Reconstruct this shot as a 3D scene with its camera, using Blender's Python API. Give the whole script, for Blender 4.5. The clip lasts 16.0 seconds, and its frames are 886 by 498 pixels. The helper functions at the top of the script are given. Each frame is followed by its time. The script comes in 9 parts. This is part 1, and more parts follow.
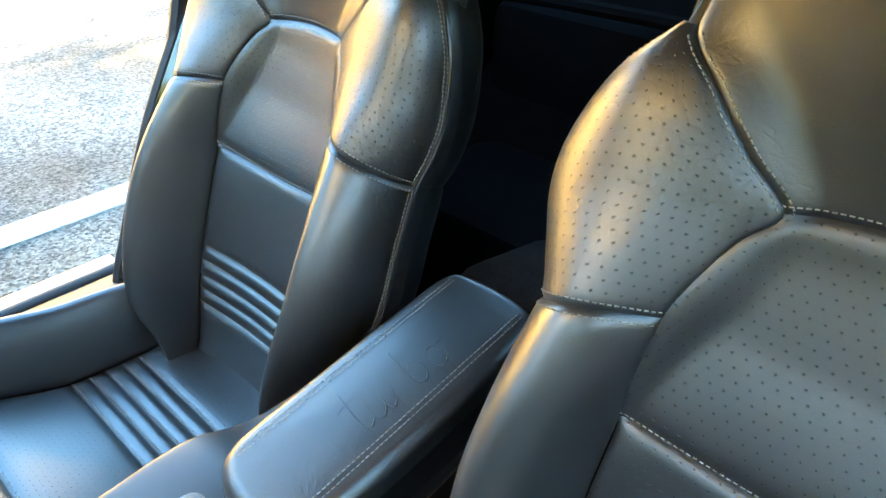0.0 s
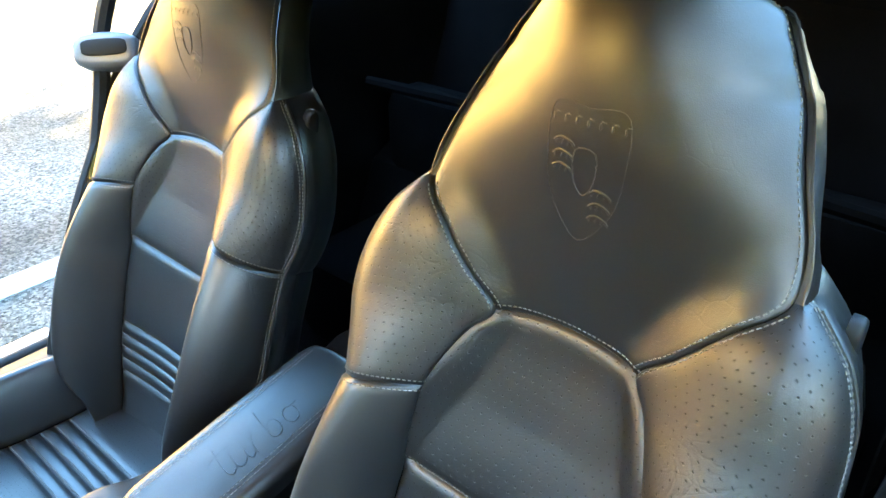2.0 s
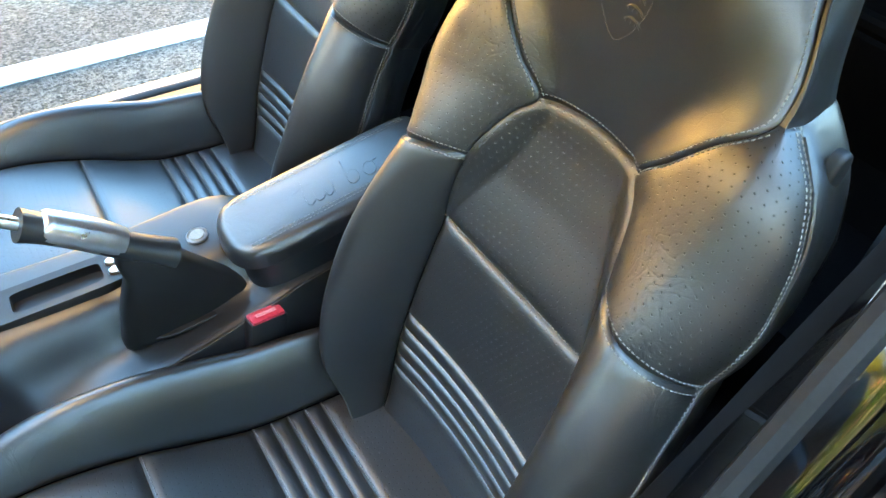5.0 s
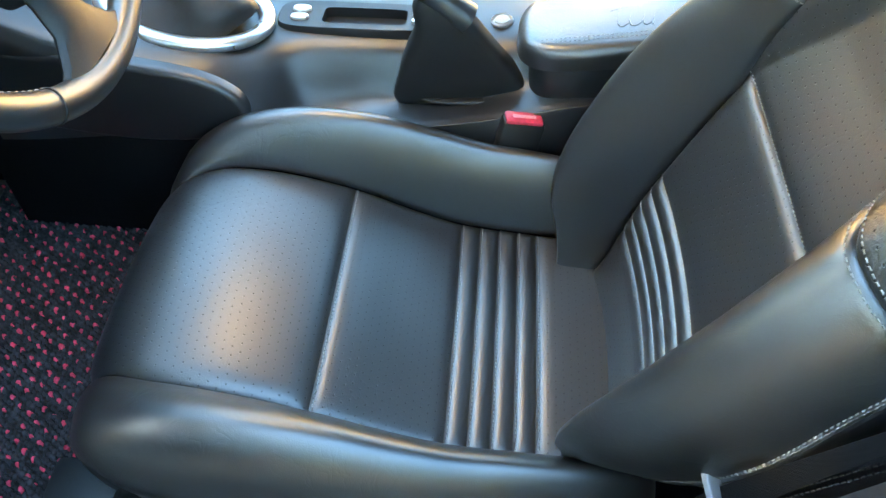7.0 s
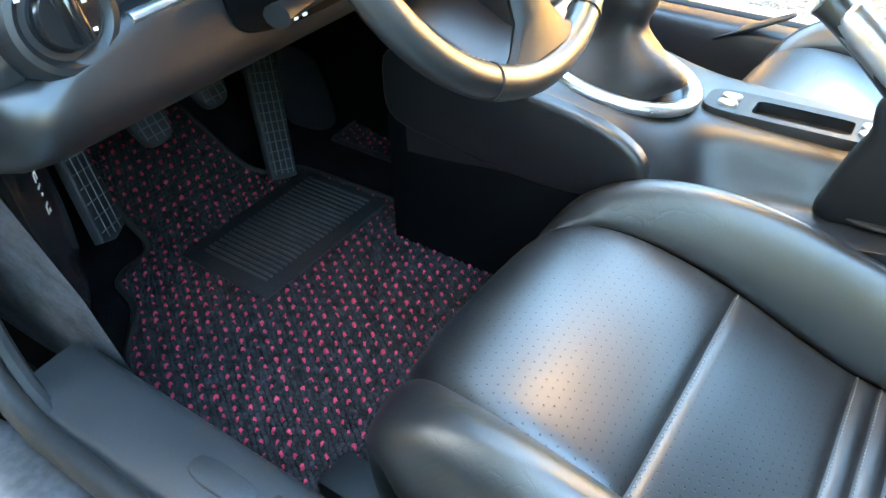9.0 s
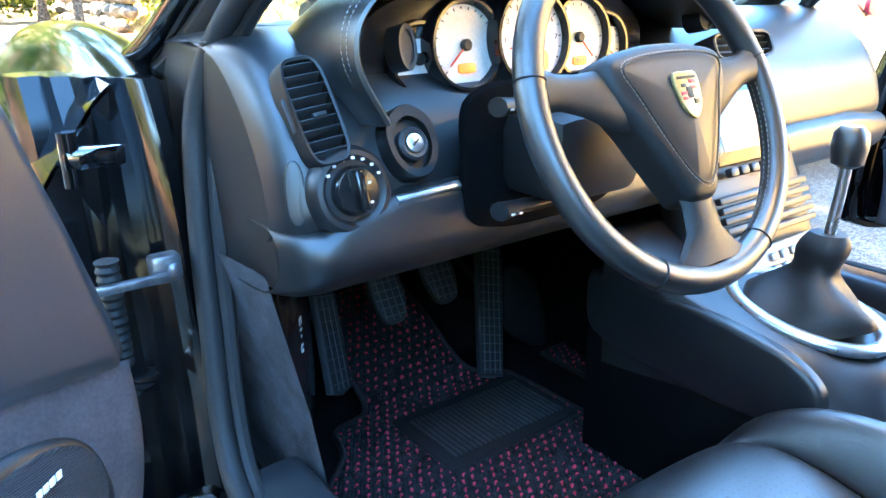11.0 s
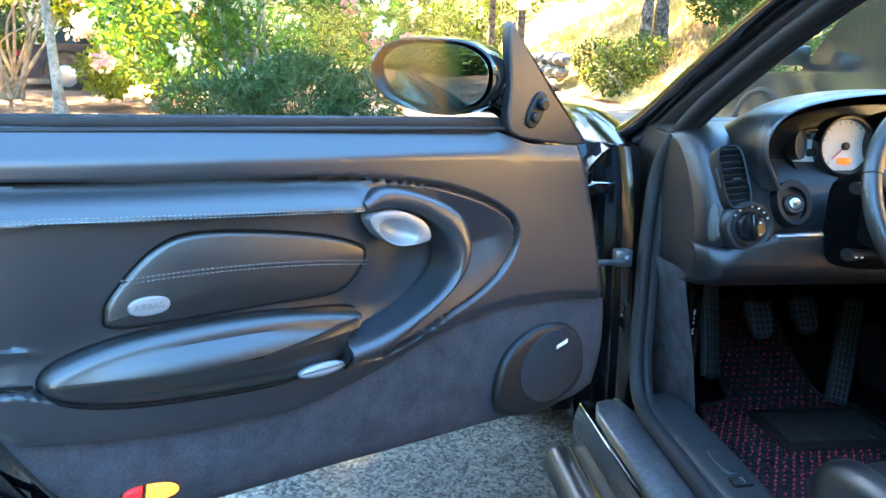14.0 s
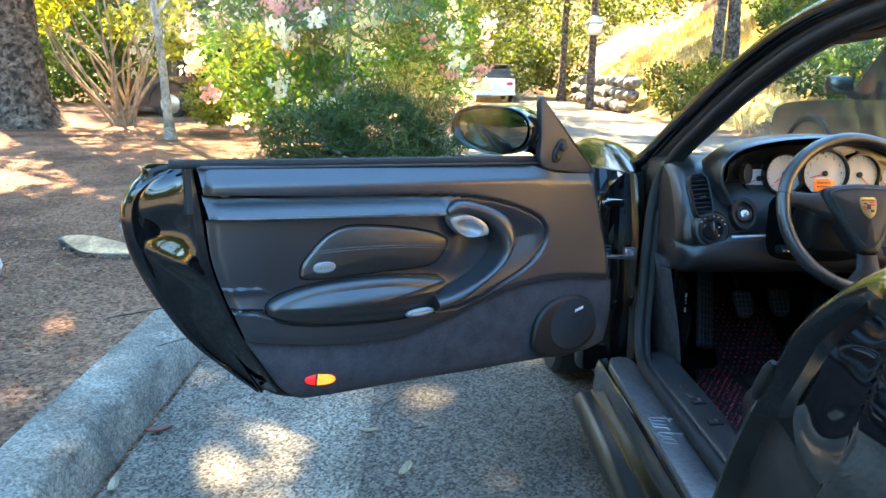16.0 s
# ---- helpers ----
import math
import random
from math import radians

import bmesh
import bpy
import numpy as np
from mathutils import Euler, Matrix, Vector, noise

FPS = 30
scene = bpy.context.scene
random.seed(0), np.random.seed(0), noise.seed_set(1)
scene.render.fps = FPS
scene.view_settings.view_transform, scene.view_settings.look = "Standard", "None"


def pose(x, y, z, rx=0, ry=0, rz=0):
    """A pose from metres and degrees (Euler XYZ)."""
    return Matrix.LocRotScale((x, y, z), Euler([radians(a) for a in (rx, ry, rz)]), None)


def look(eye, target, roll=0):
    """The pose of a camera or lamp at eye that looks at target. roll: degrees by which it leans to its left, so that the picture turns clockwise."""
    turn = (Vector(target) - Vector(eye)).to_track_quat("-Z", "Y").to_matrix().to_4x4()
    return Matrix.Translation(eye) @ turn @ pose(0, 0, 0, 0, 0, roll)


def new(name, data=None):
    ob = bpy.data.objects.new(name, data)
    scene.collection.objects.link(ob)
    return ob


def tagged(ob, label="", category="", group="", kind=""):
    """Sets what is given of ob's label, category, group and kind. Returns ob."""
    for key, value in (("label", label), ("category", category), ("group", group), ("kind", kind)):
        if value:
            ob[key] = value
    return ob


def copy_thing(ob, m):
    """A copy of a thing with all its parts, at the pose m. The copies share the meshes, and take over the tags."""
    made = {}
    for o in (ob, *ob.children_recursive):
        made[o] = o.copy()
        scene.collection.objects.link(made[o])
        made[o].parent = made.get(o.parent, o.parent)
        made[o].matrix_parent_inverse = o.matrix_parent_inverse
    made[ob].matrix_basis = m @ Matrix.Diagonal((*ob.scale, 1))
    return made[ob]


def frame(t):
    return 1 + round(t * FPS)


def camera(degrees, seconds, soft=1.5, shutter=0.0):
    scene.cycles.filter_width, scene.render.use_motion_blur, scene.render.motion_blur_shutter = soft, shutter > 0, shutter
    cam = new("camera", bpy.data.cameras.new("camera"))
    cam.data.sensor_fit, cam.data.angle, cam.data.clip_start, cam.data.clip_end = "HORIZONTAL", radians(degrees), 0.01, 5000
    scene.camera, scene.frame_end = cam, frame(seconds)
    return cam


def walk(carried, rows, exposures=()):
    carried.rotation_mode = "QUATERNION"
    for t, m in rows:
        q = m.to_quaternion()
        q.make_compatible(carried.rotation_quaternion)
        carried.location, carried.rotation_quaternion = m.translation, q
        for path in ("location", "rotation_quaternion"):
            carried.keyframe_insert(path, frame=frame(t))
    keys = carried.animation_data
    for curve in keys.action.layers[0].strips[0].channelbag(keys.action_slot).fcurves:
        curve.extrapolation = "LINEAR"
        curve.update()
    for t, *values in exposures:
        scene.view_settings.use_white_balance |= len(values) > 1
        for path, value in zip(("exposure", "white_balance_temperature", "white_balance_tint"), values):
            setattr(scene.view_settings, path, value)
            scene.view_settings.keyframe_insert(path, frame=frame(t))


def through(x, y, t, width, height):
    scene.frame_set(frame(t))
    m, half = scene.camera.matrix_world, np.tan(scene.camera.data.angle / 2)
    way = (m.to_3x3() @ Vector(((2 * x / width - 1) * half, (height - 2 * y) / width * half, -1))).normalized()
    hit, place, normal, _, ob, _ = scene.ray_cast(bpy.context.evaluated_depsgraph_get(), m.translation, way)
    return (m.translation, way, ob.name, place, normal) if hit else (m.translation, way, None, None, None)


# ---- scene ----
cam = camera(60.7, 16.0)
PATH = [
    (0, (-0.468, 0.538, 1.119), (0.718, -0.655, 0.038), -0.5),
    (0.5, (-0.534, 0.559, 1.156), (0.634, -0.709, 0.143), -0.8),
    (1, (-0.595, 0.557, 1.198), (0.557, -0.753, 0.219), -0.7),
    (1.5, (-0.646, 0.547, 1.237), (0.505, -0.764, 0.26), -0.8),
    (2, (-0.698, 0.536, 1.284), (0.467, -0.743, 0.28), -1.3),
    (2.5, (-0.746, 0.547, 1.331), (0.437, -0.68, 0.284), -1.7),
    (3, (-0.782, 0.552, 1.353), (0.417, -0.625, 0.267), -1.9),
    (3.2, (-0.793, 0.546, 1.361), (0.409, -0.606, 0.253), -2.0),
    (5.3, (-0.875, 0.492, 1.268), (0.345, -0.189, -0.163), 2.0),
    (5.5, (-0.882, 0.457, 1.246), (0.353, -0.136, -0.211), 1.8),
    (6, (-0.899, 0.405, 1.205), (0.361, 0.024, -0.301), 2.0),
    (6.5, (-0.914, 0.392, 1.167), (0.369, 0.236, -0.359), 2.0),
    (7, (-0.925, 0.394, 1.144), (0.362, 0.465, -0.385), 1.9),
    (7.5, (-0.935, 0.388, 1.127), (0.34, 0.691, -0.384), 1.5),
    (8, (-0.96, 0.397, 1.12), (0.299, 0.919, -0.343), 1.0),
    (8.5, (-0.956, 0.446, 1.076), (0.296, 1.167, -0.307), -0.3),
    (9, (-0.945, 0.463, 1.006), (0.33, 1.356, -0.25), -1.3),
    (9.2, (-0.956, 0.455, 0.984), (0.337, 1.412, -0.203), -1.4),
    (11.3, (-1.08, 0.261, 1.003), (-0.051, 1.866, 0.397), -0.5),
    (11.5, (-1.103, 0.231, 1.012), (-0.147, 1.885, 0.418), -0.2),
    (12, (-1.163, 0.156, 1.021), (-0.382, 1.903, 0.443), 0.7),
    (12.5, (-1.23, 0.064, 1.03), (-0.621, 1.884, 0.468), 1.2),
    (13, (-1.316, -0.064, 1.04), (-0.872, 1.809, 0.496), 1.4),
    (13.5, (-1.378, -0.191, 1.062), (-1.048, 1.71, 0.535), 1.5),
    (14, (-1.398, -0.304, 1.092), (-1.161, 1.616, 0.584), 1.4),
    (14.5, (-1.385, -0.442, 1.093), (-1.208, 1.488, 0.601), 1.2),
    (15, (-1.381, -0.619, 1.123), (-1.251, 1.318, 0.644), 0.9),
    (15.5, (-1.416, -0.843, 1.161), (-1.328, 1.101, 0.701), 0.7),
    (16, (-1.435, -1.01, 1.201), (-1.387, 0.936, 0.741), 0.7),
]
EXPOSURES = [(0.0, 5.3, 9000, -3), (1.0, 5.25, 8700, -2), (2.5, 5.33, 8700, 0), (5.5, 5.35, 10200, 2), (7.0, 5.55, 10500, 0), (8.0, 5.85, 10700, 3), (9.0, 6.0, 11900, 5), (11.5, 5.45, 6600, 3), (13.0, 5.12, 7100, 3), (14.5, 4.65, 7600, 4), (16.0, 4.1, 7900, 4)]
walk(cam, [(t, look(eye, target, roll)) for t, eye, target, roll in PATH], EXPOSURES)

# ---- light ----
world = bpy.data.worlds.new("sky_world")
scene.world = world
world.use_nodes = True
wn = world.node_tree.nodes
sky = wn.new("ShaderNodeTexSky")
sky.sky_type, sky.sun_disc = "NISHITA", False
SUN_ELEVATION, SUN_AZIMUTH = 48.0, -32.0   # degrees; azimuth clockwise from the car's nose (+y)
sky.sun_elevation, sky.sun_rotation = radians(SUN_ELEVATION), radians(SUN_AZIMUTH)
sky.dust_density, sky.ozone_density = 0.4, 3.0
clear = wn.new("ShaderNodeHueSaturation")
clear.inputs["Saturation"].default_value = 1.22
world.node_tree.links.new(sky.outputs[0], clear.inputs["Color"])
world.node_tree.links.new(clear.outputs[0], wn["Background"].inputs[0])
wn["Background"].inputs[1].default_value = 0.14
sun = new("sun", bpy.data.lights.new("sun", "SUN"))
sun.data.energy, sun.data.angle, sun.data.color = 4.8, radians(0.6), (1.0, 0.86, 0.64)
sun_way = Vector((math.sin(radians(SUN_AZIMUTH)) * math.cos(radians(SUN_ELEVATION)), math.cos(radians(SUN_AZIMUTH)) * math.cos(radians(SUN_ELEVATION)), math.sin(radians(SUN_ELEVATION))))
sun.matrix_world = look(sun_way * 50, (0, 0, 0))

# ---- building helpers ----
def thing(name, label, category, group="", kind="", at=(0, 0, 0)):
    ob = new(name)
    ob.location = at
    ob.empty_display_size = 0.05
    return tagged(ob, label, category, group, kind)


def finish(me, mat, sharp=38):
    if mat:
        me.materials.append(mat)
    me.polygons.foreach_set("use_smooth", [True] * len(me.polygons))
    me.set_sharp_from_angle(angle=radians(sharp))
    me.update()
    return me


def part(name, bm, mat, parent=None, label="", sharp=38):
    me = bpy.data.meshes.new(name)
    bm.to_mesh(me)
    bm.free()
    finish(me, mat, sharp)
    ob = new(name, me)
    if parent is not None:
        ob.parent = parent
        base = Vector((0, 0, 0))
        up = parent
        while up is not None:
            base += up.location
            up = up.parent
        ob.location = -base if parent.parent is None else Vector((0, 0, 0))
        if parent.parent is not None:
            ob.location = Vector((0, 0, 0))
    if label:
        ob["label"] = label
    return ob


def structure(name, bm, mat, label, category, sharp=38):
    return tagged(part(name, bm, mat, None, "", sharp), label, category, "", "structure")


def catmull(pts, n=8, closed=False):
    """A smooth curve through the points: n steps a span."""
    P = [Vector(p) for p in pts]
    m = len(P)
    out = []
    spans = m if closed else m - 1
    for i in range(spans):
        if closed:
            a, b, c, d = P[(i - 1) % m], P[i], P[(i + 1) % m], P[(i + 2) % m]
        else:
            b, c = P[i], P[i + 1]
            a = P[i - 1] if i else b * 2 - c
            d = P[i + 2] if i + 2 < m else c * 2 - b
        for k in range(n):
            t = k / n
            out.append(0.5 * ((2 * b) + (c - a) * t + (2 * a - 5 * b + 4 * c - d) * t * t + (3 * b - a - 3 * c + d) * t ** 3))
    if not closed:
        out.append(P[-1])
    return out


def interp(table, x):
    """Smooth value of a table of (x, value) rows."""
    xs = [r[0] for r in table]
    if x <= xs[0]:
        return table[0][1]
    if x >= xs[-1]:
        return table[-1][1]
    i = max(k for k in range(len(xs) - 1) if xs[k] <= x)
    x0, x1 = xs[i], xs[i + 1]
    y0, y1 = table[i][1], table[i + 1][1]
    m0 = (y1 - table[i - 1][1]) / (x1 - xs[i - 1]) if i else (y1 - y0) / (x1 - x0)
    m1 = (table[i + 2][1] - y0) / (xs[i + 2] - x0) if i + 2 < len(xs) else (y1 - y0) / (x1 - x0)
    h = x1 - x0
    t = (x - x0) / h
    return (2 * t ** 3 - 3 * t * t + 1) * y0 + (t ** 3 - 2 * t * t + t) * h * m0 + (-2 * t ** 3 + 3 * t * t) * y1 + (t ** 3 - t * t) * h * m1


def loft(rings, closed=True, caps=True, bm=None):
    """A skin over rings of equally many points."""
    bm = bm or bmesh.new()
    rows = [[bm.verts.new(p) for p in r] for r in rings]
    n = len(rows[0])
    for a, b in zip(rows, rows[1:]):
        for i in range(n if closed else n - 1):
            j = (i + 1) % n
            try:
                bm.faces.new((a[i], a[j], b[j], b[i]))
            except ValueError:
                pass
    if caps and closed:
        for r in (rows[0][::-1], rows[-1]):
            try:
                bm.faces.new(r)
            except ValueError:
                pass
    bmesh.ops.recalc_face_normals(bm, faces=bm.faces)
    return bm


def tube(pts, radius, sides=10, closed=False, flat=1.0, bm=None, up=(0, 0, 1)):
    """A round bar along points; radius a number or one for each point; flat squeezes it across `up`."""
    bm = bm or bmesh.new()
    P = [Vector(p) for p in pts]
    n = len(P)
    rings = []
    for i, p in enumerate(P):
        if closed:
            d = P[(i + 1) % n] - P[i - 1]
        else:
            d = P[min(i + 1, n - 1)] - P[max(i - 1, 0)]
        d.normalize()
        u = Vector(up)
        a = u.cross(d)
        if a.length < 1e-4:
            a = Vector((1, 0, 0)).cross(d)
        a.normalize()
        b = d.cross(a)
        r = radius[i] if isinstance(radius, (list, tuple)) else radius
        rings.append([p + r * (math.cos(k * 2 * math.pi / sides) * a + flat * math.sin(k * 2 * math.pi / sides) * b) for k in range(sides)])
    if closed:
        rings.append(rings[0])
        bm = loft(rings, True, False, bm)
        bmesh.ops.remove_doubles(bm, verts=bm.verts, dist=1e-6)
        return bm
    return loft(rings, True, True, bm)


def plate(outline, thick, m=None, round_=0.004, steps=3, dome=0.0, bm=None):
    """A slab with a rounded front edge from a 2D outline (x, y): front at z = thick, back at z = 0, laid out by the matrix m."""
    m = m or Matrix()
    pts = [Vector((p[0], p[1])) for p in outline]
    n = len(pts)
    area = sum(pts[i].x * pts[(i + 1) % n].y - pts[(i + 1) % n].x * pts[i].y for i in range(n))
    if area < 0:
        pts.reverse()
    nor = []
    for i in range(n):
        d = (pts[(i + 1) % n] - pts[i - 1])
        d.normalize()
        nor.append(Vector((-d.y, d.x)))
    rings = [[(p.x, p.y, 0.0) for p in pts]]
    for k in range(steps + 1):
        a = k / steps * math.pi / 2
        rings.append([(p.x + q.x * round_ * (1 - math.cos(a)), p.y + q.y * round_ * (1 - math.cos(a)), thick - round_ + round_ * math.sin(a)) for p, q in zip(pts, nor)])
    c = sum(pts, Vector((0, 0))) / n
    if dome:
        last = rings[-1]
        for k in range(1, 6):
            f = 1 - k / 6
            rings.append([(c.x + (x - c.x) * f, c.y + (y - c.y) * f, z + dome * (1 - f * f)) for x, y, z in last])
    return loft([[m @ Vector(p) for p in r] for r in rings], True, True, bm)


def box(x0, x1, y0, y1, z0, z1, bevel=0.004, m=None, bm=None, segments=2):
    """A block with rounded edges."""
    own = bmesh.new()
    bmesh.ops.create_cube(own, size=1)
    for v in own.verts:
        v.co = Vector(((x0 + x1) / 2 + v.co.x * (x1 - x0), (y0 + y1) / 2 + v.co.y * (y1 - y0), (z0 + z1) / 2 + v.co.z * (z1 - z0)))
    if bevel:
        bmesh.ops.bevel(own, geom=list(own.edges), offset=bevel, segments=segments, affect="EDGES", profile=0.5)
    if m is not None:
        bmesh.ops.transform(own, matrix=m, verts=own.verts)
    return joined(own, bm)


def joined(own, bm):
    if bm is None:
        return own
    me = bpy.data.meshes.new("scrap")
    own.to_mesh(me)
    own.free()
    bm.from_mesh(me)
    bpy.data.meshes.remove(me)
    return bm


def lathe(profile, m=None, sides=32, bm=None):
    """A turned body: profile of (radius, height) rows round the z axis of m."""
    m = m or Matrix()
    rings = [[m @ Vector((r * math.cos(k * 2 * math.pi / sides), r * math.sin(k * 2 * math.pi / sides), h)) for k in range(sides)] for r, h in profile]
    return loft(rings, True, True, bm)


def ellipse(a, b, n=40, cx=0.0, cy=0.0, power=2.0):
    out = []
    for k in range(n):
        t = k * 2 * math.pi / n
        c, s = math.cos(t), math.sin(t)
        out.append((cx + a * math.copysign(abs(c) ** (2 / power), c), cy + b * math.copysign(abs(s) ** (2 / power), s)))
    return out


def sheet(fn, nu, nv, us=None, vs=None, edges=(1, 1, 1, 1), puff=0.006, sigma=0.007, sew=(), lines=None, bm=None):
    """A soft panel: fn(s, t) for s, t in 0..1 gives its place; it swells by puff away from the sewn edges (s0, s1, t0, t1). sew: rows (edge, distance, from, to) of stitches, added to lines."""
    us = us or [0.5 - 0.5 * math.cos(math.pi * i / nu) * (0.55 + 0.45 * abs(math.cos(math.pi * i / nu)) ** 2) for i in range(nu + 1)]
    vs = vs or [0.5 - 0.5 * math.cos(math.pi * i / nv) * (0.55 + 0.45 * abs(math.cos(math.pi * i / nv)) ** 2) for i in range(nv + 1)]
    G = [[Vector(fn(s, t)) for s in us] for t in vs]
    rows, cols = len(vs), len(us)
    lu = [[0.0] * cols for _ in vs]
    lv = [[0.0] * cols for _ in vs]
    for j in range(rows):
        for i in range(cols):
            if i:
                lu[j][i] = lu[j][i - 1] + (G[j][i] - G[j][i - 1]).length
            if j:
                lv[j][i] = lv[j - 1][i] + (G[j][i] - G[j - 1][i]).length
    bm = bm or bmesh.new()
    layer = bm.loops.layers.uv.verify()
    V = []
    NN = []
    for j in range(rows):
        row = []
        NN.append([])
        for i in range(cols):
            a = G[j][min(i + 1, cols - 1)] - G[j][max(i - 1, 0)]
            b = G[min(j + 1, rows - 1)][i] - G[max(j - 1, 0)][i]
            n = a.cross(b)
            if n.length > 1e-12:
                n.normalize()
            NN[-1].append(n.copy())
            f = 1.0
            for on, d in ((edges[0], lu[j][i]), (edges[1], lu[j][-1] - lu[j][i]), (edges[2], lv[j][i]), (edges[3], lv[-1][i] - lv[j][i])):
                if on:
                    f *= 1 - math.exp(-(max(d, 0) / sigma))
            row.append(bm.verts.new(G[j][i] + n * (puff * f - 0.0015)))
        V.append(row)
    for edge, gap, lo, hi in sew:
        pts, nors = [], []
        along_t = edge in ("s0", "s1")
        for q in range(rows if along_t else cols):
            w = (vs[q] if along_t else us[q])
            if not lo <= w <= hi:
                continue
            if along_t:
                ds = [lu[q][i] if edge == "s0" else lu[q][-1] - lu[q][i] for i in range(cols)]
            else:
                ds = [lv[j][q] if edge == "t0" else lv[-1][q] - lv[j][q] for j in range(rows)]
            order = range(len(ds)) if edge in ("s0", "t0") else range(len(ds) - 1, -1, -1)
            prev = None
            for k in order:
                if ds[k] >= gap and prev is not None:
                    f = (gap - ds[prev]) / max(1e-9, ds[k] - ds[prev])
                    a, b = ((V[q][prev].co, V[q][k].co) if along_t else (V[prev][q].co, V[k][q].co))
                    pts.append(a.lerp(b, f))
                    nors.append(NN[q][k] if along_t else NN[k][q])
                    break
                prev = k
        if len(pts) > 1:
            lines.append((pts, nors))
    for j in range(rows - 1):
        for i in range(cols - 1):
            f = bm.faces.new((V[j][i], V[j][i + 1], V[j + 1][i + 1], V[j + 1][i]))
            for loop, (jj, ii) in zip(f.loops, ((j, i), (j, i + 1), (j + 1, i + 1), (j + 1, i))):
                loop[layer].uv = (lu[jj][ii] - lu[jj][-1] / 2, lv[jj][ii])
    return bm


def dashes(lines, pitch=0.0055, length=0.0036, width=0.0008, lift=0.0004):
    """Sewing stitches: little raised bars along 3D lines given as (points, normals)."""
    verts, faces = [], []
    for pts, nors in lines:
        run = 0.0
        nxt = 0.0
        for a, b, na in zip(pts, pts[1:], nors):
            d = b - a
            L = d.length
            if L < 1e-7:
                continue
            d = d / L
            while nxt < run + L:
                p = a + d * (nxt - run) + na * lift
                s = d.cross(na).normalized() * width
                o, i = na * width * 1.1, len(verts)
                h = d * (length / 2)
                verts += [p - h - s, p - h + s, p + h + s, p + h - s, p - h * 0.6 + o, p + h * 0.6 + o]
                faces += [(i, i + 4, i + 1), (i + 1, i + 4, i + 5, i + 2), (i + 2, i + 5, i + 3), (i + 3, i + 5, i + 4, i)]
                nxt += pitch
            run += L
    me = bpy.data.meshes.new("stitching")
    me.from_pydata([tuple(v) for v in verts], [], faces)
    return me


def part_mesh(name, me, mat, parent, label=""):
    finish(me, mat)
    ob = new(name, me)
    ob.parent = parent
    ob.location = -parent.location if parent.parent is None else (0, 0, 0)
    if label:
        ob["label"] = label
    return ob


def text_mesh(body, size, m, depth=0.0006):
    """Raised letters in the built-in font, centred, laid out by the matrix m."""
    cu = bpy.data.curves.new("letters", "FONT")
    cu.body, cu.size, cu.extrude, cu.align_x, cu.align_y = body, size, depth, "CENTER", "CENTER"
    ob = bpy.data.objects.new("letters", cu)
    scene.collection.objects.link(ob)
    dg = bpy.context.evaluated_depsgraph_get()
    me = bpy.data.meshes.new_from_object(ob.evaluated_get(dg))
    bpy.data.objects.remove(ob)
    bpy.data.curves.remove(cu)
    me.transform(m)
    return me

